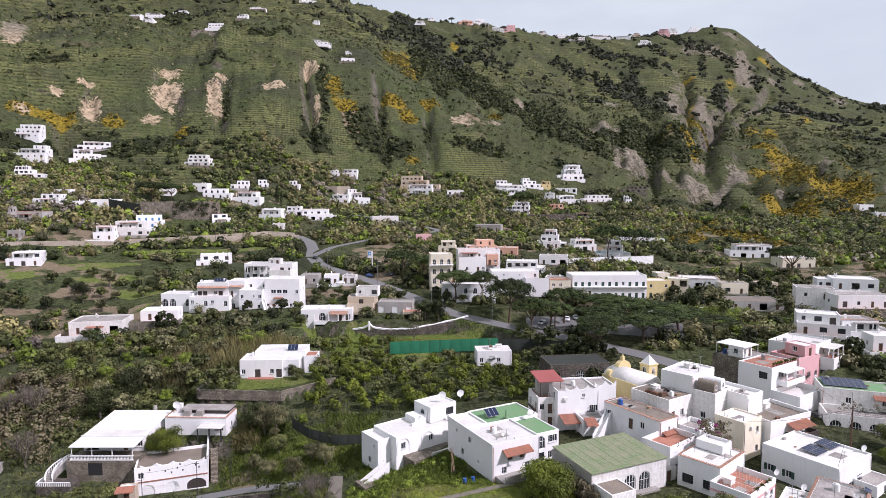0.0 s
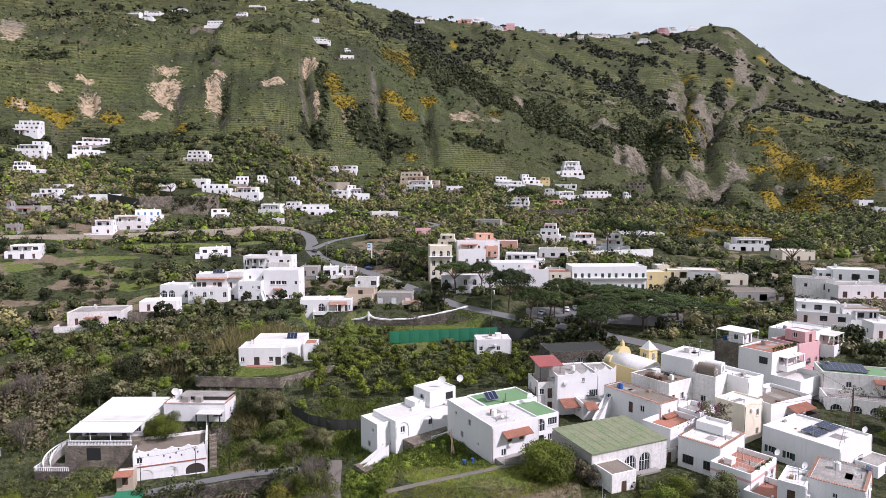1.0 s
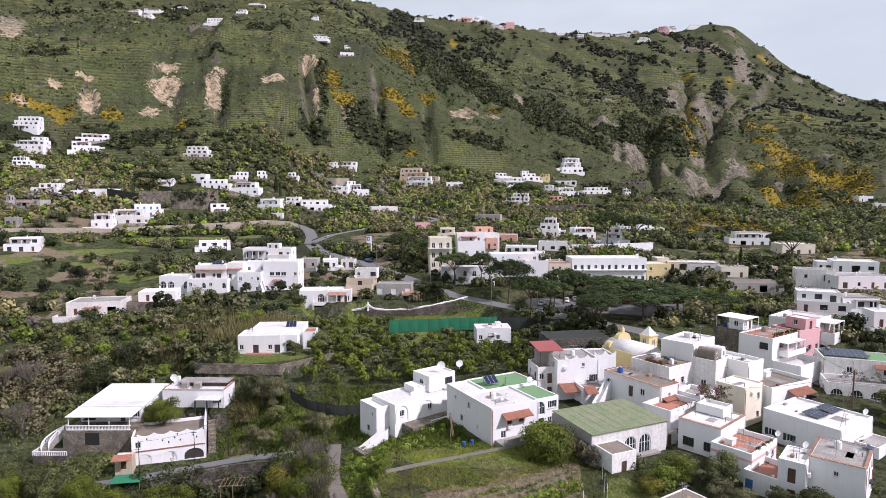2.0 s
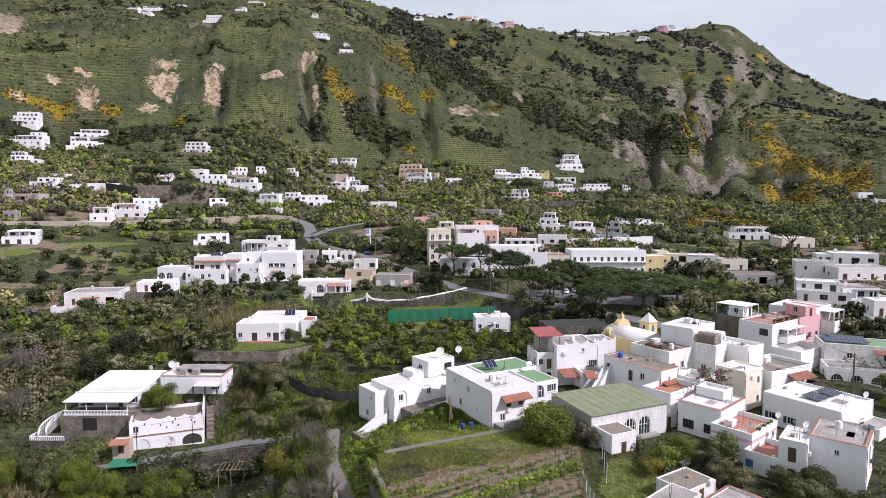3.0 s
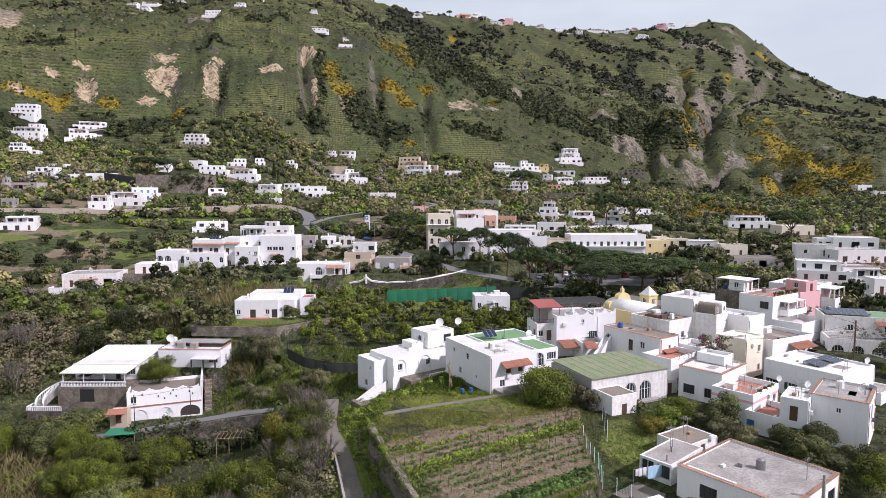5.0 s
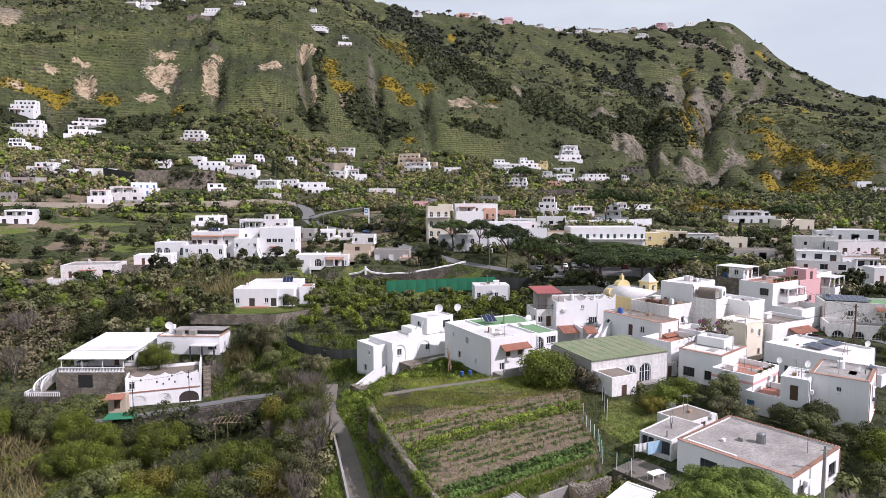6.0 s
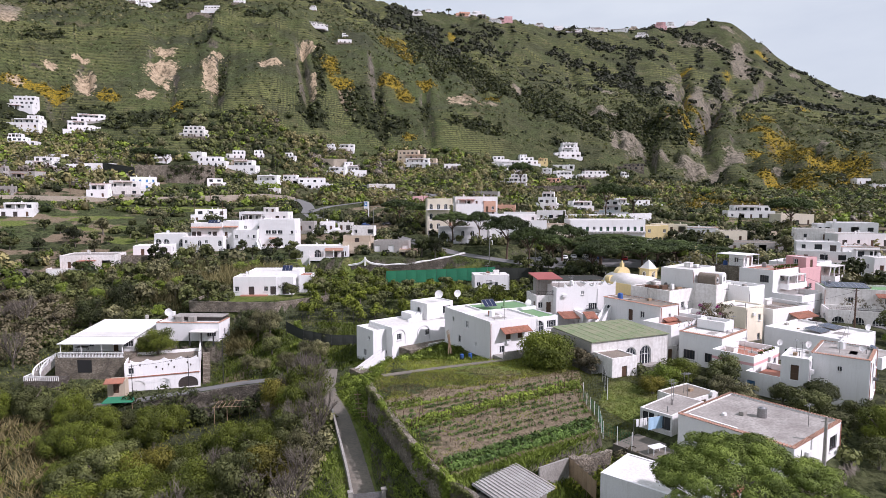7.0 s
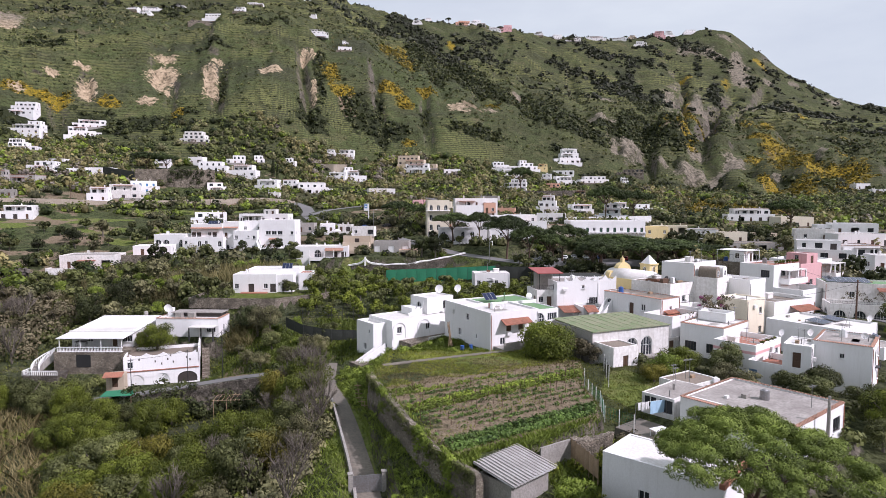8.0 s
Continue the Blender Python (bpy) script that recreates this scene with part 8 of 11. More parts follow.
def wall_line(line, h, material, label, thick=0.45, down=1.5, cap="", uneven=0.06, name="retaining_wall", step=0.9):
    """A wall that follows the ground line given, its face and top uneven."""
    pts = resample(line, step)
    bm = bmesh.new()
    rows = []
    levels = max(2, int((h + down) / 0.8))
    rnd = random.Random(len(pts))
    for k, p in enumerate(pts):
        t = pts[min(k + 1, len(pts) - 1)] - pts[max(k - 1, 0)]
        n = Vector((t.y, -t.x, 0)).normalized()
        row = []
        for j in range(levels + 1):
            zz = -down + (h + down) * j / levels
            row.append(bm.verts.new(p + n * (thick / 2 + rnd.uniform(-1, 1) * uneven) + Vector((0, 0, zz + (rnd.uniform(-1, 1) * uneven if j == levels else 0)))))
        row.append(bm.verts.new(p - n * thick / 2 + Vector((0, 0, h + rnd.uniform(-1, 1) * uneven))))
        row.append(bm.verts.new(p - n * thick / 2 + Vector((0, 0, -down))))
        rows.append(row)
    for a_, b_ in zip(rows, rows[1:]):
        for k in range(len(a_) - 1):
            bm.faces.new((a_[k], b_[k], b_[k + 1], a_[k + 1]))
    bm.faces.new(rows[0][::-1])
    bm.faces.new(rows[-1])
    bmesh.ops.recalc_face_normals(bm, faces=bm.faces)
    ob = tagged(part(name, bm, material), label, "wall", kind="structure")
    return ob


wall_line([(-9.9, 84.5, 0), (-9.3, 82.0, 0), (-7.9, 78.4, 0), (-5.3, 70.6, 0), (-2.6, 63.0, 0), (-0.2, 57.2, 0), (1.6, 54.2, 0), (3.4, 51.6, 0)][::-1], 0.12, "stone_light", "tall rough stone retaining wall of the field", 0.7, 5.2, uneven=0.16)
wall_line([(-15.9, 88.0, -5.4), (-13.3, 78.3, -5.5), (-10.7, 68.4, -5.6), (-8.7, 60.3, -5.8), (-6.4, 48.0, -6.2)], 0.75, "concrete", "low concrete kerb wall along the lane", 0.28, 2.5, uneven=0.02)
wall_line([(-58.0, 107.6, -11.8), (-47.0, 109.8, -10.5), (-38.0, 110.6, -9.2), (-28.0, 109.6, -7.9), (-19.5, 106.0, -6.3)], 0.35, "stone_dark", "dark stone wall under the drive", 0.5, 5.5, uneven=0.1)
wall_line([(-58.2, 141.2, 1.6), (-38.0, 139.6, 1.6), (-27.2, 150.6, 1.6)], 0.2, "stone_light", "low stone wall round the villa lawn", 0.4, 2.2, uneven=0.04)
wall_line([(-58.0, 157.0, 1.6), (-58.4, 141.4, 1.6)], 0.2, "stone_light", "low stone wall round the villa lawn", 0.4, 2.2, uneven=0.04)
wall_line([(-178.0, 360.0, 35.0), (-160.0, 363.0, 35.0), (-142.0, 368.0, 35.0), (-136.0, 372.0, 35.0)], 9.0, "stone_light", "high stone retaining wall on the slope", 0.8, 3.0)
wall_line([(-200.0, 366.0, 39.0), (-188.0, 362.0, 37.5), (-178.4, 359.6, 36.0)], 6.5, "net_dark", "black netting wall beside the high stone wall", 0.3, 3.0)
wall_line([(p[0] + 2.2, p[1] - 3.6, p[2] - 3.0) for p in ROAD_WEST[:8]], 3.7, "wall_tan", "long pale retaining wall under the valley road", 0.4, 2.5)
wall_line([(p[0] - 2.2, p[1] + 3.8, p[2]) for p in ROAD_WEST[3:8]], 1.4, "wall_tan", "low pale wall above the valley road", 0.3, 1.5)
wall_line([(-96.0, 489.0, 48.5), (-84.0, 487.0, 48.0), (-74.0, 489.0, 48.0)], 7.0, "wall_tan", "tall pale retaining wall among the gardens", 0.5, 3.0)
wall_line([(60.0, 292.0, 14.6), (84.0, 296.0, 14.6), (104.0, 300.0, 15.0)], 3.0, "whitewash", "white garden wall above the hotel", 0.3, 2.0)
wall_line([(56.0, 452.0, 31.0), (80.0, 455.0, 31.0), (100.0, 462.0, 31.5)], 2.6, "stone_dark", "dark stone wall below the white villas", 0.4, 3.0)
WAVY = [(-30.5, 197.2, 2.4), (-24.0, 195.7, 2.7), (-10.4, 195.2, 3.0), (0.0, 197.8, 4.6), (8.4, 200.7, 6.1)]
wall_line(WAVY, 1.25, "stone_dark", "grey stone garden wall with a white wavy top", 0.4, 2.5)
bm = bmesh.new()
wave = []
for p in resample(WAVY, 0.5):
    swing = 0.28 * abs(((p.x + 24) / 7.0 + 0.5) % 1.0 - 0.5) * 2
    wave.append(p + Vector((0, 0, 1.3 + swing + 2.2 * math.exp(-abs(p.x + 24) / 1.5))))
for p, q in zip(wave, wave[1:]):
    add_tube(bm, p, q, 0.22, 0.22, 6, False)
    add_tube(bm, p - Vector((0, 0, 0.3)), q - Vector((0, 0, 0.3)), 0.2, 0.2, 4, False)
add_box(bm, -24.25, 195.4, 3.8, -23.75, 196.0, 6.7)
tagged(part("wall_coping", bm, "whitewash"), "white wavy coping on the garden wall", "wall coping", kind="structure")


def fence(line, h, post_gap, post, mesh_mat, label, name="fence", solid=False, post_r=0.04):
    """Posts with netting between them; solid: closely woven cloth."""
    top = thing(name, *line[0], 0, label, "fence")
    inv = top.matrix_basis.inverted()
    pts = resample(line, post_gap)
    for p in pts:
        bm = bmesh.new()
        add_tube(bm, inv @ (p + Vector((0, 0, -0.5))), inv @ (p + Vector((0, 0, h + 0.1))), post_r, post_r, 6)
        part("post", bm, post, top)
    for p, q in zip(pts, pts[1:]):
        p, q = inv @ p, inv @ q
        bm = bmesh.new()
        if solid:
            n = 5
            side = Vector((q.y - p.y, p.x - q.x, 0)).normalized()
            for off in (0.0, 0.012):
                grid = [[bm.verts.new(p.lerp(q, i / n) + Vector((0, 0, 0.1 + (h - 0.1) * j / 3)) + side * (off + 0.10 * math.sin(math.pi * i / n) * (1 if j in (1, 2) else 0.4))) for j in range(4)] for i in range(n + 1)]
                for i in range(n):
                    for j in range(3):
                        bm.faces.new((grid[i][j], grid[i + 1][j], grid[i + 1][j + 1], grid[i][j + 1]))
        else:
            for j in range(6):
                z_ = Vector((0, 0, 0.1 + (h - 0.15) * j / 5))
                add_tube(bm, p + z_, q + z_, 0.014, 0.014, 3, False)
            n = max(2, int((q - p).length / 0.30))
            for i in range(n):
                a_ = p.lerp(q, i / n)
                add_tube(bm, a_, a_ + Vector((0, 0, h)), 0.011, 0.011, 3, False)
        part("netting", bm, mesh_mat, top)
    return top


fence([(-15.7, 177.4, 0.6), (-4.0, 177.6, 1.0), (8.0, 177.4, 1.5), (16.2, 177.0, 1.9)], 3.8, 2.6, "iron", "net_green", "tall fence hung with green shade netting", solid=True)
fence([(16.5, 177.0, 1.9), (26.0, 176.4, 2.0), (36.0, 172.6, 2.2), (45.0, 165.0, 2.2)], 3.5, 2.6, "iron", "net_dark", "tall fence hung with black netting", solid=True)
fence([(-32.0, 170.5, 0.2), (-24.0, 174.0, 0.4), (-15.9, 177.4, 0.6)], 3.0, 3.4, "iron", "net_dark", "open wire fence round the orchard lawn")
fence([(-33.6, 132.2, -1.6), (-32.4, 127.5, -2.4), (-28.0, 124.0, -3.4), (-22.0, 122.4, -4.0), (-15.6, 122.6, -4.2)], 2.2, 2.0, "iron", "net_dark", "black netting fence curving round the bank", solid=True)
fence([(-33.4, 133.0, -1.4), (-24.0, 134.0, -1.6), (-12.0, 134.6, -1.6)], 2.4, 2.4, "iron", "net_dark", "wire fence along the orchard edge")
fence([(18.6, 77.2, 0.0), (19.0, 71.0, 0.0), (18.2, 66.0, 0.0), (20.6, 63.4, -0.2)], 1.4, 1.5, "frame_white", "net_green", "garden fence with white posts and green mesh")
fence([(18.6, 77.2, 0.0), (22.4, 79.6, -0.2), (23.6, 86.4, -0.4)], 2.4, 2.6, "frame_white", "net_dark", "garden fence of tall white posts and wire")
fence([(13.1, 59.5, -1.7), (13.9, 57.2, -1.8), (14.6, 54.9, -1.9)], 1.9, 0.7, "wood_pale", "wood_pale", "woven reed fence beside the sheds", solid=True)

# metal gate across the lane
gate = thing("metal_gate", -7.4, 60.4, -5.75, 12, "grey sheet-metal double gate across the lane", "gate")
for sx in (-1, 1):
    bm = bmesh.new()
    x0, x1 = (-1.45, -0.02) if sx < 0 else (0.02, 1.45)
    add_box(bm, x0, -0.03, 0.08, x1, 0.03, 1.85)
    for k in range(5):
        xx = x0 + (x1 - x0) * k / 4
        add_box(bm, xx - 0.03, -0.06, 0.08, xx + 0.03, -0.03, 1.85)
    add_box(bm, x0, -0.06, 1.78, x1, -0.03, 1.88)
    part("gate_leaf", bm, "zinc", gate)
    bm = bmesh.new()
    add_box(bm, sx * 1.7 - 0.22, -0.22, -1.0, sx * 1.7 + 0.22, 0.22, 2.1)
    add_box(bm, sx * 1.7 - 0.28, -0.28, 2.1, sx * 1.7 + 0.28, 0.28, 2.2)
    part("gate_post", bm, "concrete", gate)


def corrugated(parent, name, x0, y0, x1, y1, z0, z1, material, wave=0.2):
    """A ribbed sheet roof, falling from z1 at the back to z0 at the front."""
    bm = bmesh.new()
    n = int((x1 - x0) / wave * 4)
    rows = []
    for j, (yy, zz) in enumerate(((y0, z0), (y1, z1))):
        rows.append([bm.verts.new((x0 + (x1 - x0) * k / n, yy, zz + 0.14 * wave * math.sin(k * math.pi / 2))) for k in range(n + 1)])
    for k in range(n):
        bm.faces.new((rows[0][k], rows[0][k + 1], rows[1][k + 1], rows[1][k]))
    low = [[bm.verts.new(v.co - Vector((0, 0, 0.05))) for v in r] for r in rows]
    for k in range(n):
        bm.faces.new((low[0][k + 1], low[0][k], low[1][k], low[1][k + 1]))
    return part(name, bm, material, parent)


shed = thing("shed", 6.1, 50.8, -2.9, 43, "shed with a corrugated metal roof and rough block walls", "shed")
for b in ((-0.0, 0.0, 5.2, 0.2), (0.0, 0.2, 0.2, 3.9), (5.0, 0.2, 5.2, 3.9), (0.2, 3.7, 5.0, 3.9)):
    loose_box(shed, "shed_wall", "concrete", b[0], b[1], -1.5, b[2], b[3], 2.3)
corrugated(shed, "roof_sheet", -0.3, -0.5, 5.9, 4.3, 2.45, 3.15, "tin_sheet", 0.42)
wall_line([(9.7, 57.6, -1.7), (13.0, 59.6, -1.6)], 1.75, "concrete", "bare concrete wall beside the shed", 0.2, 1.5, uneven=0.01)
wall_line([(13.2, 60.0, -1.0), (15.6, 60.6, -1.0), (17.8, 62.0, -1.0)], 0.95, "stone_light", "rough stone bank below the field", 0.7, 1.5, uneven=0.18, step=0.5)
# added grey strips stand for the shade lines between the sheet's corrugations
for k in range(15):
    bm = bmesh.new()
    vs = add_box(bm, -0.25 + k * 0.43, -0.5, 2.52, -0.13 + k * 0.43, 4.3, 2.60)
    for q in (2, 3, 6, 7):
        vs[q].co.z += 0.70
    part("roof_rib", bm, "plaster_grey", shed)
FOOT.append((7, 54, 4.5))
h = corner_house(14.84, 54.34, -3.6, -42, 10.5, 5.7, 1.1, "low white shed house with a flat white roof", front=". w . d", left="", parapet=0.1, roof="roof_white", category="house", coping="")
bm = bmesh.new()
add_box(bm, 10.2, -0.15, 4.4, 10.65, 5.85, 4.85)
part("roof_edge", bm, "terracotta", h, "red roof edging")
shack = thing("lean_to", 15.2, 44.6, -3.9, -30, "rusty lean-to roof of corrugated sheets", "shed")
corrugated(shack, "roof_sheet", 0, 0, 4.2, 3.0, 1.9, 2.5, "rust")
loose_box(shack, "shed_wall", "wood_dark", 0.1, 2.6, -1.0, 4.1, 2.8, 2.4)
for px in (0.15, 4.05):
    loose_box(shack, "shed_post", "wood_dark", px - 0.06, 0.1, -1.0, px + 0.06, 0.22, 1.85)
shack = thing("lean_to", 20.5, 42.6, -3.9, -30, "rusty tiled lean-to beside the pine", "shed")
corrugated(shack, "roof_sheet", 0, 0, 3.6, 2.8, 1.9, 2.6, "terracotta")
for px, py in ((0.2, 0.2), (3.4, 0.2), (0.2, 2.6), (3.4, 2.6)):
    loose_box(shack, "shed_post", "wood_dark", px - 0.06, py - 0.06, -1.0, px + 0.06, py + 0.06, 1.85)
FOOT.append((-92.0, 115.0, 7.5))
hut = thing("open_shed", -93.0, 117.5, -9.5, 15, "open shed with a concrete slab roof in the grass", "shed")
loose_box(hut, "slab", "concrete", -3.5, -2.0, 2.3, 3.5, 3.0, 2.5)
for px in (-3.2, 3.2):
    loose_box(hut, "shed_wall", "plaster_grey", px - 0.15, -1.8, -1.5, px + 0.15, 2.8, 2.3)
loose_box(hut, "back_wall", "plaster_grey", -3.0, 2.6, -1.5, 3.0, 2.8, 2.3)
hut = thing("pergola_hut", -60.2, 111.4, -10.4, 12, "hut with a red tiled roof beside the garage", "shed")
volume(hut, 0, 0, 0, 3.0, 2.4, 2.4, "d", "", "", "", wall="plaster_beige", parapet=0.1, sink=2)
tile_canopy(hut, -1.65, 1.65, 0.0, 2.9, 1.8, 0.5)
pergola = thing("pergola", -40.2, 106.4, -13.5, 6, "bare wooden pergola frame in the orchard", "pergola")
for i in range(4):
    for j in range(2):
        bm = bmesh.new()
        add_tube(bm, (i * 2.2, j * 3.2, -0.8), (i * 2.2, j * 3.2, 2.3), 0.05, 0.05, 6)
        part("post", bm, "wood_pale", pergola)
for i in range(10):
    bm = bmesh.new()
    add_tube(bm, (i * 0.75, -0.4, 2.3), (i * 0.75, 3.6, 2.35), 0.04, 0.04, 5)
    part("rafter", bm, "wood_pale", pergola)
for j in range(2):
    bm = bmesh.new()
    add_tube(bm, (-0.3, j * 3.2, 2.25), (7.0, j * 3.2, 2.25), 0.05, 0.05, 5)
    part("beam", bm, "wood_pale", pergola)
tarp = thing("tarpaulin", -57.2, 107.0, -11.6, 10, "green tarpaulin stretched over a frame", "tarpaulin")
loose_box(tarp, "sheet", "net_green", -2.6, -1.8, 1.5, 2.6, 1.8, 1.56)
for px, py in ((-2.5, -1.7), (2.5, -1.7), (-2.5, 1.7), (2.5, 1.7)):
    loose_box(tarp, "pole", "wood_pale", px - 0.04, py - 0.04, -1.0, px + 0.04, py + 0.04, 1.5)


def pole(x, y, z, h, label="thin dark lamp pole", material="iron", r=0.09, lamp=False, category="pole"):
    ob = thing("street_lamp" if lamp else "utility_pole", x, y, z, 0, label, category, "poles")
    bm = bmesh.new()
    add_tube(bm, (0, 0, -1.0), (0, 0, h), r, r * 0.6, 8)
    part("mast", bm, material, ob)
    if lamp:
        bm = bmesh.new()
        add_tube(bm, (0, 0, h - 0.05), (0.9, 0, h + 0.15), 0.04, 0.04, 6)
        add_box(bm, 0.7, -0.12, h + 0.08, 1.3, 0.12, h + 0.2)
        part("lamp_head", bm, "frame_white", ob)
    else:
        bm = bmesh.new()
        add_box(bm, -0.5, -0.04, h - 0.5, 0.5, 0.04, h - 0.4)
        part("cross_arm", bm, material, ob)
    return ob


for x, y, z, h in ((-57.6, 112.2, -11.5, 6.4), (-48.0, 114.6, -10.6, 6.6), (-42.6, 118.0, -9.6, 8.5)):
    pole(x, y, z, h)
pole(37.4, 57.4, -1.0, 6.2, "square grey concrete post beside the house", "concrete", 0.22)
pole(72.5, 105.0, -0.5, 11.0, "tall dark wooden utility pole between the houses", "wood_dark", 0.2)
for x, y, z, h in ((-50.0, 262.0, 14.8, 9), (-26.0, 240.0, 12.4, 9), (-4.0, 212.0, 8.6, 9), (15.5, 190.0, 6.4, 9), (30.0, 190.0, 5.8, 9), (60.0, 176.0, 4.8, 9), (79.0, 186.0, 5.0, 8)):
    pole(x, y, z, h, "street lamp on a grey mast by the road", "zinc", 0.09, True, "street lamp")
for x, y in ((-120.0, 321.0), (-88.0, 323.0), (-100.0, 282.0), (-70.0, 300.0), (-8.0, 300.0), (40.0, 312.0), (21.0, 355.0), (-178.0, 296.0), (-58.0, 330.0)):
    pole(x, y, ground_at(x, y), 8.5, "wooden utility pole beside the road", "wood_dark", 0.12)
sign = thing("sign_pylon", -31.5, 262.0, 14.2, 0, "white pylon with a blue sign panel", "sign")
loose_box(sign, "mast", "frame_white", 0.7, -0.15, -1.0, 1.2, 0.15, 9.6)
loose_box(sign, "panel", "frame_white", -1.0, -0.2, 6.6, 0.698, 0.2, 9.6)
loose_box(sign, "emblem", "shutter_blue", -0.8, -0.23, 7.6, 0.5, -0.203, 9.3)
loose_box(sign, "emblem_bar", "frame_white", -0.5, -0.25, 8.1, 0.2, -0.233, 8.7)


def car(x, y, z, rot, paint, label):
    ob = thing("car", x, y, z, rot, label, "car", "parked cars")
    prof = [(-2.0, 0.35), (-2.0, 0.75), (-1.15, 0.92), (-0.55, 1.42), (0.95, 1.45), (1.65, 0.98), (2.0, 0.9), (2.0, 0.35)]
    bm = bmesh.new()
    sides = [[bm.verts.new((x_, s * (0.84 if z_ < 1.0 else 0.68), z_)) for x_, z_ in prof] for s in (-1, 1)]
    bm.faces.new(sides[0])
    bm.faces.new(sides[1][::-1])
    for k in range(len(prof)):
        j = (k + 1) % len(prof)
        bm.faces.new((sides[0][k], sides[1][k], sides[1][j], sides[0][j]))
    bmesh.ops.recalc_face_normals(bm, faces=bm.faces)
    bmesh.ops.bevel(bm, geom=bm.edges[:], offset=0.07, segments=2, affect="EDGES")
    part("body", bm, paint, ob, "", True)
    bm = bmesh.new()
    for s in (-1, 1):
        bm.faces.new([bm.verts.new((x_, s * y_, z_)) for x_, y_, z_ in ((-0.95, 0.80, 0.98), (1.4, 0.80, 1.0), (0.88, 0.705, 1.36), (-0.5, 0.705, 1.36))])
    bm.faces.new([bm.verts.new(p) for p in ((-1.10, -0.7, 1.0), (-1.10, 0.7, 1.0), (-0.66, 0.62, 1.38), (-0.66, -0.62, 1.38))])
    bm.faces.new([bm.verts.new(p) for p in ((1.58, -0.7, 1.08), (1.58, 0.7, 1.08), (1.06, 0.62, 1.42), (1.06, -0.62, 1.42))])
    part("glazing", bm, "glass_pane", ob)
    for wx in (-1.25, 1.25):
        for s in (-1, 1):
            bm = bmesh.new()
            add_tube(bm, (wx, s * 0.66, 0.31), (wx, s * 0.86, 0.31), 0.31, 0.31, 12)
            w_ = part("wheel", bm, "rubber", ob)
            bm = bmesh.new()
            add_tube(bm, (wx, s * 0.85, 0.31), (wx, s * 0.875, 0.31), 0.18, 0.17, 10)
            part("rim", bm, "zinc", w_)
    return ob


PARKED = (("paint_white", "white"), ("paint_silver", "silver"), ("paint_white", "white"), ("paint_blue", "dark blue"), ("paint_silver", "silver"), ("paint_red", "red"), ("paint_black", "black"), ("paint_white", "white"))
for k, (x, y, rot) in enumerate(((42.5, 206.0, 80), (46.0, 208.5, 84), (50.0, 208.0, 86), (54.5, 207.0, 80), (33.0, 200.0, 60), (62.0, 203.0, 70), (-22.0, 252.0, 20), (-41.0, 240.5, 10))):
    paint, word = PARKED[k]
    car(x, y, 4.84 if x > 20 else ground_at(x, y) + 0.1, rot, paint, "%s parked car on the asphalt" % word)
car(-61.0, 289.5, 17.45, 110, "paint_black", "black car driving round the road bend")
car(-30.6, 252.8, 13.6, 140, "paint_blue", "dark blue car beside the sign pylon")

# washing line, table and water drums by the near house
line = thing("washing_line", 21.8, 66.6, -0.5, 20, "washing line hung with white and pale blue laundry", "washing line")
for px in (0.0, 5.2):
    bm = bmesh.new()
    add_tube(bm, (px, 0, -0.5), (px, 0, 2.0), 0.04, 0.04, 6)
    part("post", bm, "zinc", line)
bm = bmesh.new()
add_tube(bm, (0, 0, 1.95), (5.2, 0, 1.95), 0.012, 0.012, 4)
part("cord", bm, "frame_white", line)
for k, (xa, xb, lo, m_) in enumerate(((0.3, 0.7, 1.1, "canvas_white"), (0.8, 1.2, 1.0, "canvas_white"), (1.3, 1.8, 1.1, "canvas_white"), (2.0, 4.2, 0.5, "canvas_blue"), (4.3, 4.8, 0.9, "plastic_blue"))):
    bm = bmesh.new()
    n = 6
    for off in (0.0, 0.015):
        grid = [[bm.verts.new((xa + (xb - xa) * i / n, off + 0.05 * math.sin(i * 2.1 + k) * (3 - j) / 3, lo + (1.94 - lo) * j / 3)) for j in range(4)] for i in range(n + 1)]
        for i in range(n):
            for j in range(3):
                bm.faces.new((grid[i][j], grid[i + 1][j], grid[i + 1][j + 1], grid[i][j + 1]))
    part("cloth", bm, m_, line)
table = thing("garden_table", 23.2, 63.2, -0.9, 25, "white plastic garden table on the patio", "table")
loose_box(table, "tabletop", "frame_white", -0.9, -0.5, 0.70, 0.9, 0.5, 0.75)
for px, py in ((-0.8, -0.4), (0.8, -0.4), (-0.8, 0.4), (0.8, 0.4)):
    loose_box(table, "leg", "frame_white", px - 0.03, py - 0.03, -0.3, px + 0.03, py + 0.03, 0.70)
patio = part("patio", bmesh.new(), "lane_paving")
bm = bmesh.new()
add_box(bm, -1.6, -2.6, -4.5, 3.0, 4.0, -0.95)
bm.to_mesh(patio.data)
bm.free()
patio.matrix_basis = pose(23.0, 63.6, 0, 0, 0, 38)
tagged(patio, "stained concrete patio before the low house", "patio", kind="structure")
for k, (x, y) in enumerate(((3.6, 97.4), (5.0, 98.0))):
    bm = bmesh.new()
    add_tube(bm, (0, 0, 0), (0, 0, 0.9), 0.3, 0.3, 12)
    add_tube(bm, (0, 0, 0.3), (0, 0, 0.34), 0.32, 0.32, 12)
    ob = part("drum", bm, "plastic_blue")
    ob.matrix_basis = pose(x, y, -0.1)
    tagged(ob, "blue plastic drum in the yard", "drum", "drums")
bm = bmesh.new()
rnd = random.Random(5)
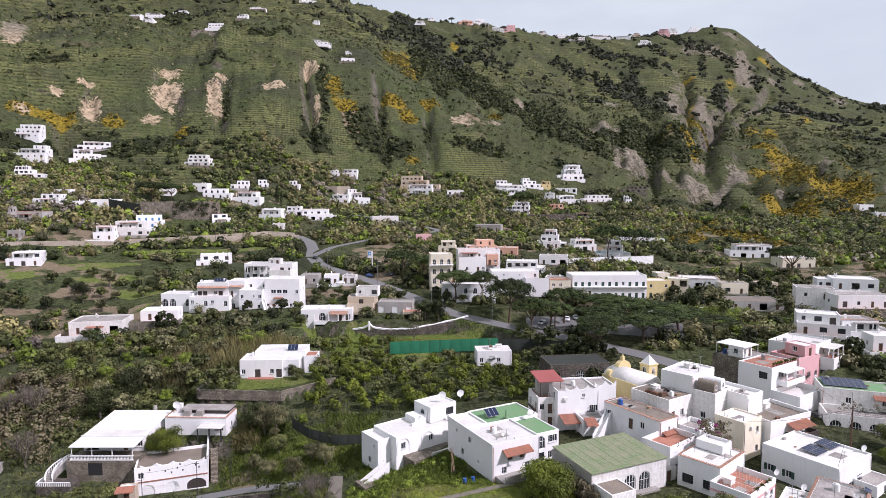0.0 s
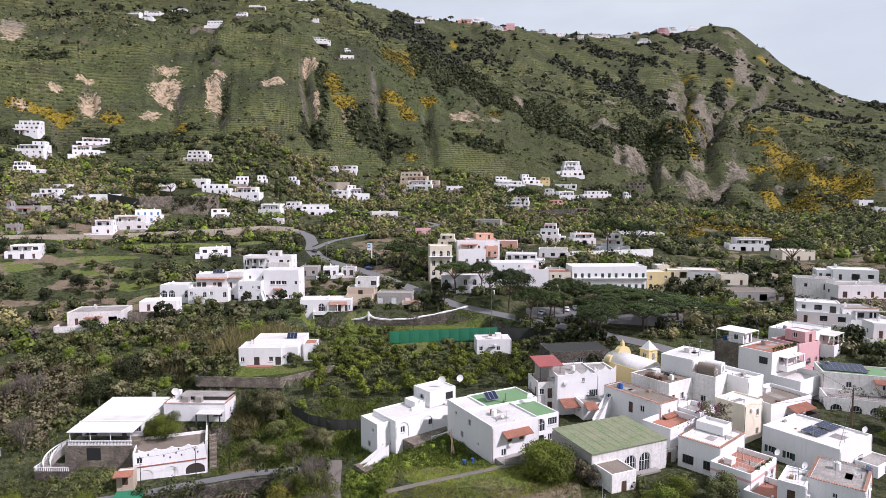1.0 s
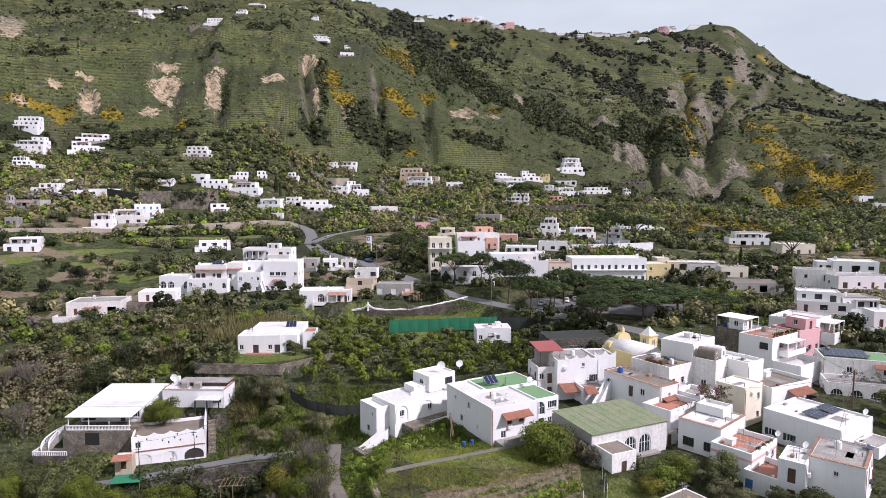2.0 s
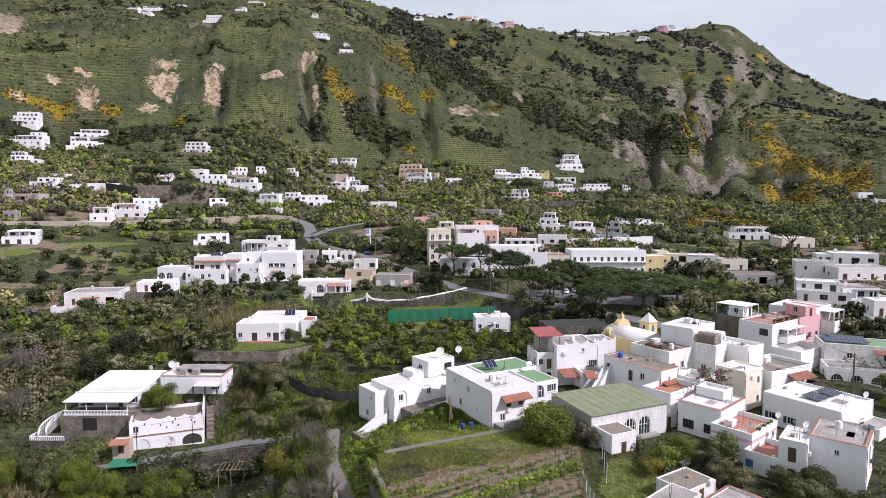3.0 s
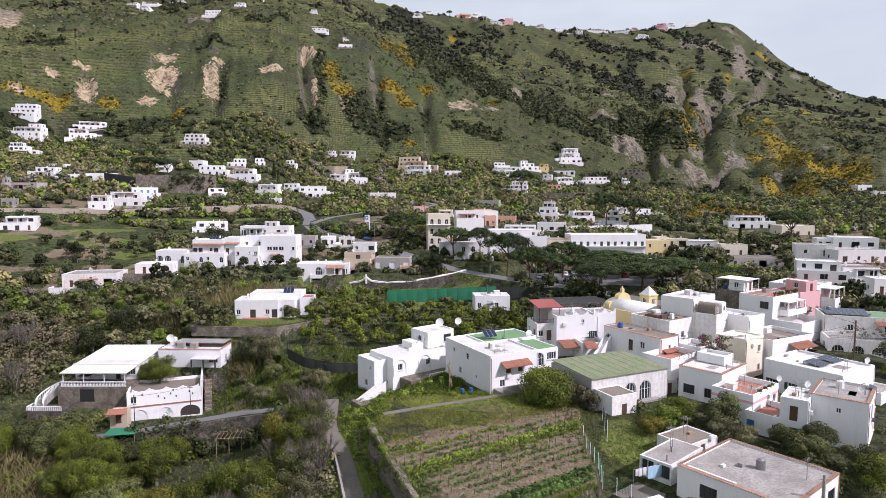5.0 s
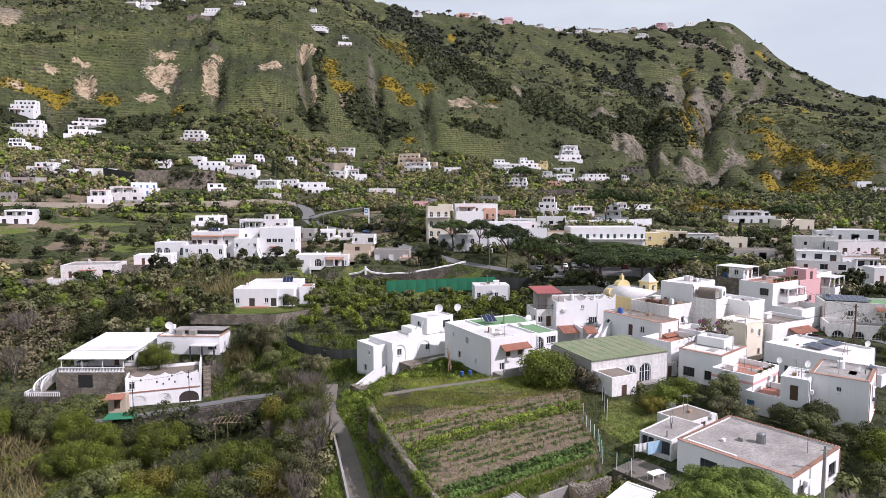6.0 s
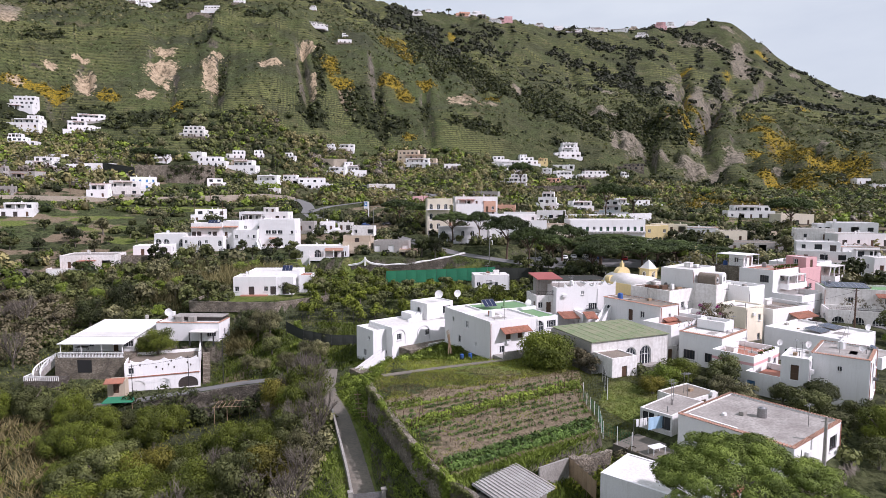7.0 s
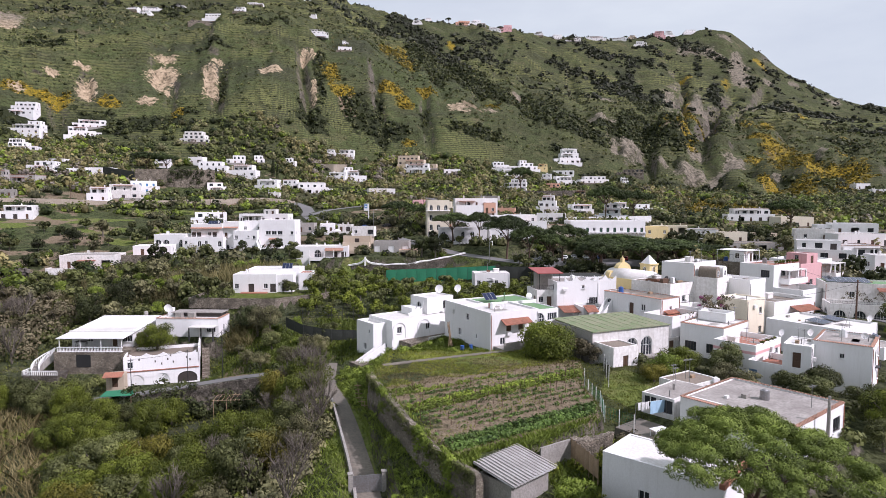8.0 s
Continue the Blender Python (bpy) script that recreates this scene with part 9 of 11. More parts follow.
for k in range(9):
    add_tube(bm, (rnd.uniform(-0.5, 0.5), rnd.uniform(-0.4, 0.4), 0), (rnd.uniform(-0.3, 0.3), rnd.uniform(0.2, 0.6), rnd.uniform(3.2, 4.2)), 0.05, 0.04, 5)
ob = part("cane_bundle", bm, "wood_pale")
ob.matrix_basis = pose(1.6, 103.2, -0.6, 0, 0, 30)
tagged(ob, "bundle of long wooden canes leaning on the house", "canes")
swing = thing("garden_swing", -70.8, 119.4, -5.3, 0, "dark garden swing seat on the porch", "swing seat")
loose_box(swing, "seat", "frame_dark", -0.8, -0.3, 0.45, 0.8, 0.3, 0.55)
loose_box(swing, "canopy", "frame_dark", -1.1, -0.7, 1.75, 1.1, 0.7, 1.82)
for px in (-1.05, 1.05):
    bm = bmesh.new()
    add_tube(bm, (px, -0.7, 0), (px, 0, 1.8), 0.03, 0.03, 5)
    add_tube(bm, (px, 0.7, 0), (px, 0, 1.8), 0.03, 0.03, 5)
    part("frame", bm, "iron", swing)
    bm = bmesh.new()
    add_tube(bm, (px * 0.75, 0, 0.5), (px * 0.75, 0, 1.76), 0.012, 0.012, 4)
    part("chain", bm, "iron", swing)
pool = thing("swimming_pool", 88.0, 318.0, 17.2, 5, "small blue swimming pool with a white rim", "pool")
loose_box(pool, "rim", "whitewash", -9.0, -4.0, -2.0, 9.0, 4.0, 0.9)
loose_box(pool, "water", "pool_water", -8.4, -3.4, 0.5, 8.4, 3.4, 0.92)


# ---- plants ----
def leaf_mesh(name, centres, normals, size, material, rng, long=1.0, tint=0.3, stray=0.30, cores=None):
    """Many small leaf plates as one mesh: a bent quad at each centre, lying roughly across its normal."""
    n = len(centres)
    centres, normals = np.asarray(centres, float), np.asarray(normals, float)
    size = np.broadcast_to(np.asarray(size, float), (n,))[:, None]
    r = rng.normal(size=(n, 3))
    nn = normals + stray * rng.normal(size=(n, 3))
    nn /= np.linalg.norm(nn, axis=1)[:, None] + 1e-9
    u = np.cross(nn, r)
    u /= np.linalg.norm(u, axis=1)[:, None] + 1e-9
    v = np.cross(nn, u)
    a, b = u * size, v * size * long
    k = rng.uniform(0.5, 1.0, size=(4, n, 1))
    vert = np.stack([centres - a * k[0] - b * k[1], centres + a * k[1] - b * k[2], centres + a * k[2] + b * k[3], centres - a * k[3] + b * k[0]], 1)
    vert[:, 0] += nn * size * 0.25
    vert, hue = vert.reshape(-1, 3), np.repeat(np.broadcast_to(np.asarray(tint, float), (n,)), 4)
    loops, starts = np.arange(4 * n), np.arange(0, 4 * n, 4)
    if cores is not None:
        # a heart of twigs and leaves inside each clump, its shade painted by a low tint
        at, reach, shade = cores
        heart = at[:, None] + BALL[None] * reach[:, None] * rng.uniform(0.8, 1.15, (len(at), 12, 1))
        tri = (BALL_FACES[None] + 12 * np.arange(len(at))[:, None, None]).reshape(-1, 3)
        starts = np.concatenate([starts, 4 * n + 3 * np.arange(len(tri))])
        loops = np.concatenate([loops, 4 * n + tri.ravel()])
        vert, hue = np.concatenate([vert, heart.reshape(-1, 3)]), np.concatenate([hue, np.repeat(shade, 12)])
    me = bpy.data.meshes.new(name)
    me.vertices.add(len(vert))
    me.vertices.foreach_set("co", vert.astype(np.float32).ravel())
    me.loops.add(len(loops))
    me.loops.foreach_set("vertex_index", loops.astype(np.int32))
    me.polygons.add(len(starts))
    me.polygons.foreach_set("loop_start", starts.astype(np.int32))
    me.update(calc_edges=True)
    me.attributes.new("tint", "FLOAT", "POINT").data.foreach_set("value", (hue - 0.25).astype(np.float32))
    me.materials.append(MATS[material])
    return me


def unit_ball():
    bm = bmesh.new()
    bmesh.ops.create_icosphere(bm, subdivisions=1, radius=1.0)
    vs = np.array([v.co[:] for v in bm.verts])
    fs = np.array([[v.index for v in f.verts] for f in bm.faces])
    bm.free()
    return vs, fs


BALL, BALL_FACES = unit_ball()


def shell(rng, n, top_heavy=0.35):
    """Directions over a ball, few of them pointing down."""
    d = rng.normal(size=(n * 2, 3))
    d /= np.linalg.norm(d, axis=1)[:, None]
    d = d[d[:, 2] > -top_heavy][:n]
    return d


def bush_cloud(name, at, radius, tall, count, leaf, material, label, seed, category="shrubs", core=False):
    """Shrubs past counting: each a lumpy heap of leaf plates."""
    rng = np.random.default_rng(seed)
    n = len(at)
    if n == 0:
        return None
    at, radius = np.asarray(at, float), np.asarray(radius, float)
    who = np.repeat(np.arange(n), count)
    d = rng.normal(size=(n * count, 3))
    d /= np.linalg.norm(d, axis=1)[:, None]
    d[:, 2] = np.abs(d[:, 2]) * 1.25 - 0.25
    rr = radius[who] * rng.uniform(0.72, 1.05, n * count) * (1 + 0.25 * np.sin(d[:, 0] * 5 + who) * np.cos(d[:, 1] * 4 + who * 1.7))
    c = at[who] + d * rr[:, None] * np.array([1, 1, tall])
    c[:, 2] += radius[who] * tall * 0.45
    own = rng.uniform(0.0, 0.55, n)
    # the heart has a fifth of its bush's tint: inner shade as darker colour
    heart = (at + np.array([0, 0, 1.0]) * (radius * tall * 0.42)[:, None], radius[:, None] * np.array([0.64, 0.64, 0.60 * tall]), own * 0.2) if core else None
    # leaves facing up get a lighter tint: light from above put into the colour
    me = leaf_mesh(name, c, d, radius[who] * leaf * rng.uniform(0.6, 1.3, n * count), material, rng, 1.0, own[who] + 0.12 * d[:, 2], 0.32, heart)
    return tagged(new(name, me), label, category, kind="stuff")


FOOT += [(28.0, 200.0, 14.0), (46.0, 200.0, 17.0), (62.0, 194.0, 16.0), (10.0, 206.0, 9.0), (52.0, 176.0, 10.0)]      # open ground under the stone pines


def free_ground(x, y, margin=0.0):
    """True where no building and no road stands."""
    ok = np.ones(len(x), bool)
    for fx, fy, fr in FOOT:
        ok &= (x - fx) ** 2 + (y - fy) ** 2 > (fr * 0.86 + margin) ** 2
    for line, half in ((VALLEY_ROAD, 4.4), (ROAD_WEST, 5.0), (HILL_ROAD, 3.0), (LANE, 2.0), (YARD_ROAD, 2.6), (square, 12.5)):
        ok &= along(x, y, line)[0] > half + margin
    return ok


def sector(rng, n, r0, r1, a0=-40.0, a1=40.0):
    """Random places over a sector, evenly by area."""
    r = np.sqrt(rng.uniform(r0 * r0, r1 * r1, n))
    a = np.radians(rng.uniform(a0, a1, n))
    return r * np.sin(a), r * np.cos(a), r


def plant_shrubs():
    rng = np.random.default_rng(11)
    kinds = (("leaf_shrub", "dense green shrubs between the houses"), ("leaf_dark", "dark evergreen shrubs and small trees"), ("leaf_olive", "grey-green olive bushes"),
             ("leaf_bright", "bright green spring bushes"), ("leaf_reed", "pale reed thickets"), ("leaf_twig", "bare brown bushes"))
    # the valley between the houses
    x, y, r = sector(rng, 22000, 178, 545)
    plots = (x > -215) & (x < -58) & (y > 200) & (y < 300 + 0.1 * x)          # open fields on the left
    meadow = meadow_of(x, y) > 0.3
    vines = np.hypot((x - 96) / 15, (y - 200) / 16) < 1
    orchard = (x > -36) & (x < 34) & (y < 199)
    ok = free_ground(x, y, 0.6) & ~orchard & (rough(x, y, 38, 3, 71) > -0.14 - 0.08 * (r > 330) + 0.42 * plots) & ~vines & ~meadow
    x, y, r = x[ok], y[ok], r[ok]
    z = ground(x, y)
    kind = np.floor(rng.uniform(0, 1, len(x)) * 3 + (rough(x, y, 60, 2, 72) + 0.5) * 3).astype(int)
    pick = rng.uniform(0, 1, len(x))
    kind = np.where(pick < 0.10, 1, np.where(pick < 0.28, 0, np.clip(kind, 0, 5)))
    size = rng.gamma(4.0, 0.36, len(x)) * (0.75 + r / 900) + 0.35
    size = np.clip(size, 0.6, 3.6)
    for k, (m, label) in enumerate(kinds):
        for ring, count, leaf in ((r < 250, 84, 0.145), ((r >= 250) & (r < 330), 56, 0.175), (r >= 330, 30, 0.23)):
            s = (kind == k) & ring
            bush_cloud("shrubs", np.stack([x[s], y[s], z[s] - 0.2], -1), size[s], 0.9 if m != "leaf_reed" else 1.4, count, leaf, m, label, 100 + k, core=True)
    # taller trees among the houses
    x, y, r = sector(rng, 900, 195, 545)
    ok = free_ground(x, y, 2.0) & (meadow_of(x, y) < 0.2) & ~((x > -40) & (x < 34) & (y < 200)) & ~((x > 76) & (x < 116) & (y > 186) & (y < 226)) & (rough(x, y, 50, 3, 78) > -0.1)
    x, y, r = x[ok], y[ok], r[ok]
    size = rng.uniform(1.8, 3.8, len(x)) * (0.8 + r / 1600)
    who = rng.integers(0, 4, len(x))
    for k, (m, label) in enumerate((("leaf_dark", "tall dark evergreen trees among the houses"), ("leaf_pine", "rounded dark green pines among the houses"), ("leaf_shrub", "tall green garden trees"), ("leaf_olive", "tall grey-green olive trees"))):
        s = who == k
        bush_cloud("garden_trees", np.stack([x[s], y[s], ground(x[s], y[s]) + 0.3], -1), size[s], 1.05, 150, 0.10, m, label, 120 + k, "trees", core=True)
    # woods and scrub on the slopes, where the cover map has them
    x, y, r = sector(rng, 60000, 470, 1150)
    c = cover_of(x, y)
    n1 = rough(x, y, 34, 3, 73)
    ok = free_ground(x, y, 0.5) & ((c["scrub"] > 0.35) | ((n1 > 0.16) & (rng.uniform(0, 1, len(x)) < 0.30)) | (rng.uniform(0, 1, len(x)) < 0.018)) & (c["rock"] < 0.3)
    x, y, r, sc = x[ok], y[ok], r[ok], c["scrub"][ok]
    keep = rng.uniform(0, 1, len(x)) < np.where(sc > 0.5, 0.9, 0.58)
    x, y, r, sc = x[keep], y[keep], r[keep], sc[keep]
    z = ground(x, y)
    size = np.clip(rng.gamma(3.0, 0.42, len(x)) + 0.4, 0.6, 3.2) * (0.7 + 0.6 * (sc > 0.5)) * (r / 700) ** 0.5
    pick = rng.uniform(0, 1, len(x))
    pick = np.where(sc > 0.35, 0.25 + 0.75 * pick, pick)
    for k, (m, lo, hi, label) in enumerate((("leaf_olive", -1, 0.18, "grey-green bushes on the slope"), ("leaf_shrub", 0.18, 0.55, "green scrub on the slope"), ("leaf_dark", 0.55, 2, "dark woodland in the ravines"))):
        s = (pick > lo) & (pick <= hi)
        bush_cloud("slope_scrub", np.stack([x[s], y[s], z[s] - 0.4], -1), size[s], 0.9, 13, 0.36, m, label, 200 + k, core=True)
    # low bushes dotted over the terraces
    x, y, r = sector(rng, 26000, 480, 1250)
    c = cover_of(x, y)
    ok = (c["rock"] < 0.3) & free_ground(x, y) & (rough(x, y, 20, 3, 76) > -0.05)
    x, y, r = x[ok], y[ok], r[ok]
    size = rng.gamma(3.0, 0.26, len(x)) + 0.35
    pick = rng.uniform(0, 1, len(x))
    for k, (m, lo, hi, label) in enumerate((("leaf_olive", -1, 0.3, "grey-green tufts on the terraces"), ("leaf_shrub", 0.3, 0.7, "low green bushes on the terraces"), ("leaf_dark", 0.7, 2, "dark low bushes on the terraces"))):
        s = (pick > lo) & (pick <= hi)
        bush_cloud("terrace_bushes", np.stack([x[s], y[s], ground(x[s], y[s]) - 0.15], -1), (size * (r / 650) ** 0.6)[s], 0.75, 6, 0.55, m, label, 220 + k)
    # far woods
    x, y, r = sector(rng, 26000, 1100, 2150, -34, 40)
    c = cover_of(x, y)
    n1 = rough(x, y, 120, 4, 74)
    ok = (c["scrub"] > 0.4) | (n1 > 0.20) | (rng.uniform(0, 1, len(x)) < 0.05)
    x, y, r = x[ok], y[ok], r[ok]
    z = ground(x, y)
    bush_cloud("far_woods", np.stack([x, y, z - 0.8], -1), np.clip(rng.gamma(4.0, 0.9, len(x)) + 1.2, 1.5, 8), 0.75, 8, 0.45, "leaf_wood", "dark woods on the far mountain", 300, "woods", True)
    # broom in flower
    x, y, r = sector(rng, 80000, 380, 1000)
    c = cover_of(x, y)
    ok = (c["broom"] > 0.35) & (rng.uniform(0, 1, len(x)) < 0.8) & free_ground(x, y)
    x, y = x[ok], y[ok]
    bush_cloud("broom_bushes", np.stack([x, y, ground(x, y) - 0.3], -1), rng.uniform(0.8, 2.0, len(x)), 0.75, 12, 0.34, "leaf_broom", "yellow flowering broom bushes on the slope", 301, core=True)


plant_shrubs()


def foliage(name, parent, blobs, count, leaf, material, seed, long=1.0, label=""):
    """A crown of leaf clumps: blobs are (x, y, z, radius, flatness)."""
    rng = np.random.default_rng(seed)
    cs, ns, ts = [], [], []
    for bx, by, bz, br, flat in blobs:
        d = shell(rng, count, 0.5)
        k = br * rng.uniform(0.70, 1.05, len(d))[:, None]
        cs.append(np.array([bx, by, bz]) + d * k * np.array([1, 1, flat]))
        ns.append(d)
        # one tone per clump, its top painted lighter as if lit from above
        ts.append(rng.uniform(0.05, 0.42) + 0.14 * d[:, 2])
    me = leaf_mesh(name, np.concatenate(cs), np.concatenate(ns), leaf * rng.uniform(0.6, 1.3, sum(len(c) for c in cs)), material, rng, long, np.concatenate(ts))
    ob = new(name, me)
    ob.parent = parent
    if label:
        ob["label"] = label
    return ob


def round_tree(seed, material, label, height=4.0, spread=2.0, blobs=16, count=75, leaf=0.17, name="tree", category="tree", trunk="bark_grey", low=0.30):
    """A garden tree: short trunk, three or four limbs, a crown of many clumps."""
    rnd = random.Random(seed)
    ob = thing(name, 0, 0, -500, 0, label, category)
    bm = bmesh.new()
    fork = Vector((rnd.uniform(-0.1, 0.1), rnd.uniform(-0.1, 0.1), height * 0.32))
    add_tube(bm, (0, 0, -0.6), fork, 0.07 * spread + 0.04, 0.05 * spread + 0.03, 8)
    for k in range(3):
        a_ = k * 2.1 + rnd.uniform(-0.4, 0.4)
        mid = fork + Vector((math.cos(a_) * spread * 0.35, math.sin(a_) * spread * 0.35, height * 0.22))
        add_tube(bm, fork, mid, 0.04 * spread + 0.02, 0.03 * spread, 6)
        add_tube(bm, mid, mid + Vector((math.cos(a_) * spread * 0.3, math.sin(a_) * spread * 0.3, height * 0.2)), 0.03 * spread, 0.012 * spread, 5)
    part("trunk", bm, trunk, ob, "short trunk forking into three limbs")
    bl = []
    for k in range(blobs):
        a_, rr = rnd.uniform(0, 6.28), spread * 0.72 * math.sqrt(rnd.random())
        zz = height * (low + (0.84 - low) * rnd.random() * (1 - 0.55 * (rr / spread) ** 2))
        bl.append((math.cos(a_) * rr, math.sin(a_) * rr, zz, spread * rnd.uniform(0.26, 0.46), 0.85))
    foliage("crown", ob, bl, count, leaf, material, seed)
    return ob


def umbrella_pine(seed, height=12.0, spread=7.0, clumps=120, count=110, leaf=0.10, clump=0.95, needle=2.0, material="leaf_pine"):
    """A stone pine: a bare leaning trunk, limbs that fan out, a flat dense crown."""
    rnd = random.Random(seed)
    ob = thing("stone_pine", 0, 0, -500, 0, "umbrella pine with a flat dark green crown and bare trunk", "pine tree")
    lean = Vector((rnd.uniform(-0.9, 0.9), rnd.uniform(-0.9, 0.9), 0))
    fork = lean + Vector((0, 0, height * 0.50))
    bm = bmesh.new()
    add_tube(bm, (0, 0, -1.0), lean * 0.4 + Vector((0, 0, height * 0.25)), 0.34, 0.28, 9)
    add_tube(bm, lean * 0.4 + Vector((0, 0, height * 0.25)), fork, 0.28, 0.22, 9)
    part("trunk", bm, "bark", ob)
    bl = []
    for k in range(8):
        a_ = k * 0.785 + rnd.uniform(-0.3, 0.3)
        reach = spread * rnd.uniform(0.45, 0.8)
        bm = bmesh.new()
        elbow = fork + Vector((math.cos(a_) * reach * 0.45, math.sin(a_) * reach * 0.45, height * rnd.uniform(0.12, 0.2)))
        tip = fork + Vector((math.cos(a_) * reach, math.sin(a_) * reach, height * rnd.uniform(0.26, 0.32)))
        add_tube(bm, fork - Vector((0, 0, rnd.uniform(0, 0.8))), elbow, 0.15, 0.10, 6)
        add_tube(bm, elbow, tip, 0.10, 0.04, 6)
        for q in range(2):
            b_ = a_ + rnd.uniform(-0.7, 0.7)
            add_tube(bm, elbow, elbow + Vector((math.cos(b_) * reach * 0.4, math.sin(b_) * reach * 0.4, height * 0.14)), 0.06, 0.025, 5)
        part("limb", bm, "bark", ob)
    for k in range(clumps):
        a_, u = rnd.uniform(0, 6.28), math.sqrt(rnd.random())
        edge = 1 + 0.14 * math.sin(3 * a_ + seed) + 0.08 * math.sin(7 * a_)
        rr = spread * u * edge * 0.9
        zz = height * (0.78 + 0.185 * (1 - u ** 2.4) + rnd.uniform(-0.06, 0.03))
        bl.append((math.cos(a_) * rr, math.sin(a_) * rr, zz, spread * clump * rnd.uniform(0.13, 0.22), 0.72))
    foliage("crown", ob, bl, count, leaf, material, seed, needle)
    return ob


def bare_tree(seed, height=6.0, spread=2.6, material="bark_grey", label="bare leafless tree with fine grey twigs"):
    rnd = random.Random(seed)
    ob = thing("bare_tree", 0, 0, -500, 0, label, "tree")
    bm = bmesh.new()
    add_tube(bm, (0, 0, -0.6), (0.1, 0, height * 0.22), 0.14, 0.10, 7)
    part("trunk", bm, material, ob)
    for k in range(7):
        bm = bmesh.new()

        def grow(p, d, length, r, depth):
            q = p + d * length
            add_tube(bm, p, q, r, r * 0.68, 4 if depth < 2 else 3, False)
            if depth < 4:
                for _ in range(3 if depth < 3 else 2):
                    nd = (d + Vector((rnd.uniform(-0.6, 0.6), rnd.uniform(-0.6, 0.6), rnd.uniform(-0.15, 0.45)))).normalized()
                    grow(p.lerp(q, rnd.uniform(0.6, 1.0)), nd, length * rnd.uniform(0.55, 0.8), r * 0.66, depth + 1)

        a_ = k * 0.9 + rnd.uniform(-0.3, 0.3)
        grow(Vector((0.1, 0, height * rnd.uniform(0.1, 0.22))), Vector((math.cos(a_) * 0.45, math.sin(a_) * 0.45, 0.9)).normalized(), height * 0.30, 0.075, 0)
        part("limb", bm, "leaf_twig", ob)
    return ob


def palm(seed, height=4.0):
    rnd = random.Random(seed)
    ob = thing("palm_tree", 0, 0, -500, 0, "date palm with a crown of arching fronds", "palm tree")
    bm = bmesh.new()
    for k in range(7):
        add_tube(bm, (0, 0, height * k / 7 - 0.5), (0, 0, height * (k + 1) / 7 - 0.4), 0.24, 0.19, 8, False)
    part("trunk", bm, "bark", ob)
    for k in range(22):
        bm = bmesh.new()
        a_, rise = rnd.uniform(0, 6.28), rnd.uniform(0.0, 1.3)
        d = Vector((math.cos(a_), math.sin(a_), 0))
        side = Vector((-d.y, d.x, 0))
        prev = Vector((0, 0, height))
        for q in range(1, 8):
            u = q / 7
            p = Vector((0, 0, height)) + d * 2.6 * u * math.cos(rise * 0.6) + Vector((0, 0, 2.4 * u * math.sin(rise) - 1.8 * u * u))
            for s in (-1, 1):
                for w in range(2):
                    c0 = prev.lerp(p, w / 2)
                    out = c0 + side * s * 0.55 * (1 - 0.5 * u) + (p - prev) * 0.8 - Vector((0, 0, 0.14))
                    bm.faces.new([bm.verts.new(v) for v in (c0, c0 + (p - prev) * 0.3, out)])
            add_tube(bm, prev, p, 0.03, 0.02, 3, False)
            prev = p
        part("frond", bm, "leaf_shrub", ob)
    return ob


def cypress(seed):
    ob = thing("cypress_tree", 0, 0, -500, 0, "slender dark green cypress tree", "cypress")
    bm = bmesh.new()
    add_tube(bm, (0, 0, -0.6), (0, 0, 1.6), 0.16, 0.12, 7)
    part("trunk", bm, "bark", ob)
    foliage("crown", ob, [(0, 0, 1.2 + k * 0.62, 0.95 * (1 - (k / 13) ** 2) + 0.12, 1.1) for k in range(13)], 70, 0.16, "leaf_dark", seed)
    return ob


def stand(template, x, y, scale=1.0, turn=None, z=None, tall=1.0):
    """A copy of a plant, on the ground."""
    turn = (x * 37.7 + y * 91.3) % 360 if turn is None else turn
    z = ground_at(x, y) if z is None else z
    return copy_thing(template, pose(x, y, z, 0, 0, turn) @ Matrix.Diagonal((scale, scale, scale * tall, 1)))


def drop_template(ob):
    for o in (*ob.children_recursive, ob):
        bpy.data.objects.remove(o)


citrus = [round_tree(20 + k, "leaf_citrus" if k < 3 else "leaf_gold", "dark green bushy citrus tree" if k < 3 else "yellowing citrus tree in the garden", 3.9, 2.3, 34, 330, 0.052, "citrus_tree", "citrus tree") for k in range(4)]
lemon = [round_tree(30 + k, "leaf_shrub", "bushy green garden tree", 4.0, 2.1, 26, 240, 0.072) for k in range(4)]
olive = [round_tree(40 + k, "leaf_olive", "grey-green olive tree with a loose crown", 4.6, 2.4, 24, 190, 0.068, "olive_tree", "olive tree") for k in range(3)]
dark = [round_tree(50 + k, "leaf_dark", "dense dark evergreen tree", 5.2, 2.4, 28, 210, 0.078) for k in range(3)]
bright = [round_tree(60 + k, "leaf_bright", "light green leafy bush", 2.8, 1.7, 22, 190, 0.064, "bush", "bush", low=0.15) for k in range(2)]
far_citrus = [round_tree(120 + k, "leaf_citrus", "dark green bushy citrus tree", 3.8, 2.2, 20, 46, 0.17, "citrus_tree", "citrus tree") for k in range(4)]
far_lemon = [round_tree(130 + k, "leaf_shrub", "bushy green garden tree", 4.0, 2.1, 16, 34, 0.23) for k in range(3)]
far_olive = [round_tree(140 + k, "leaf_olive", "grey-green olive tree with a loose crown", 4.6, 2.4, 16, 32, 0.22, "olive_tree", "olive tree") for k in range(2)]
far_dark = [round_tree(150 + k, "leaf_dark", "dense dark evergreen tree", 5.2, 2.4, 18, 36, 0.24) for k in range(3)]
brown = [round_tree(160, "leaf_brown", "brown leafless tree with dense twigs", 5.4, 2.6, 22, 60, 0.15)]
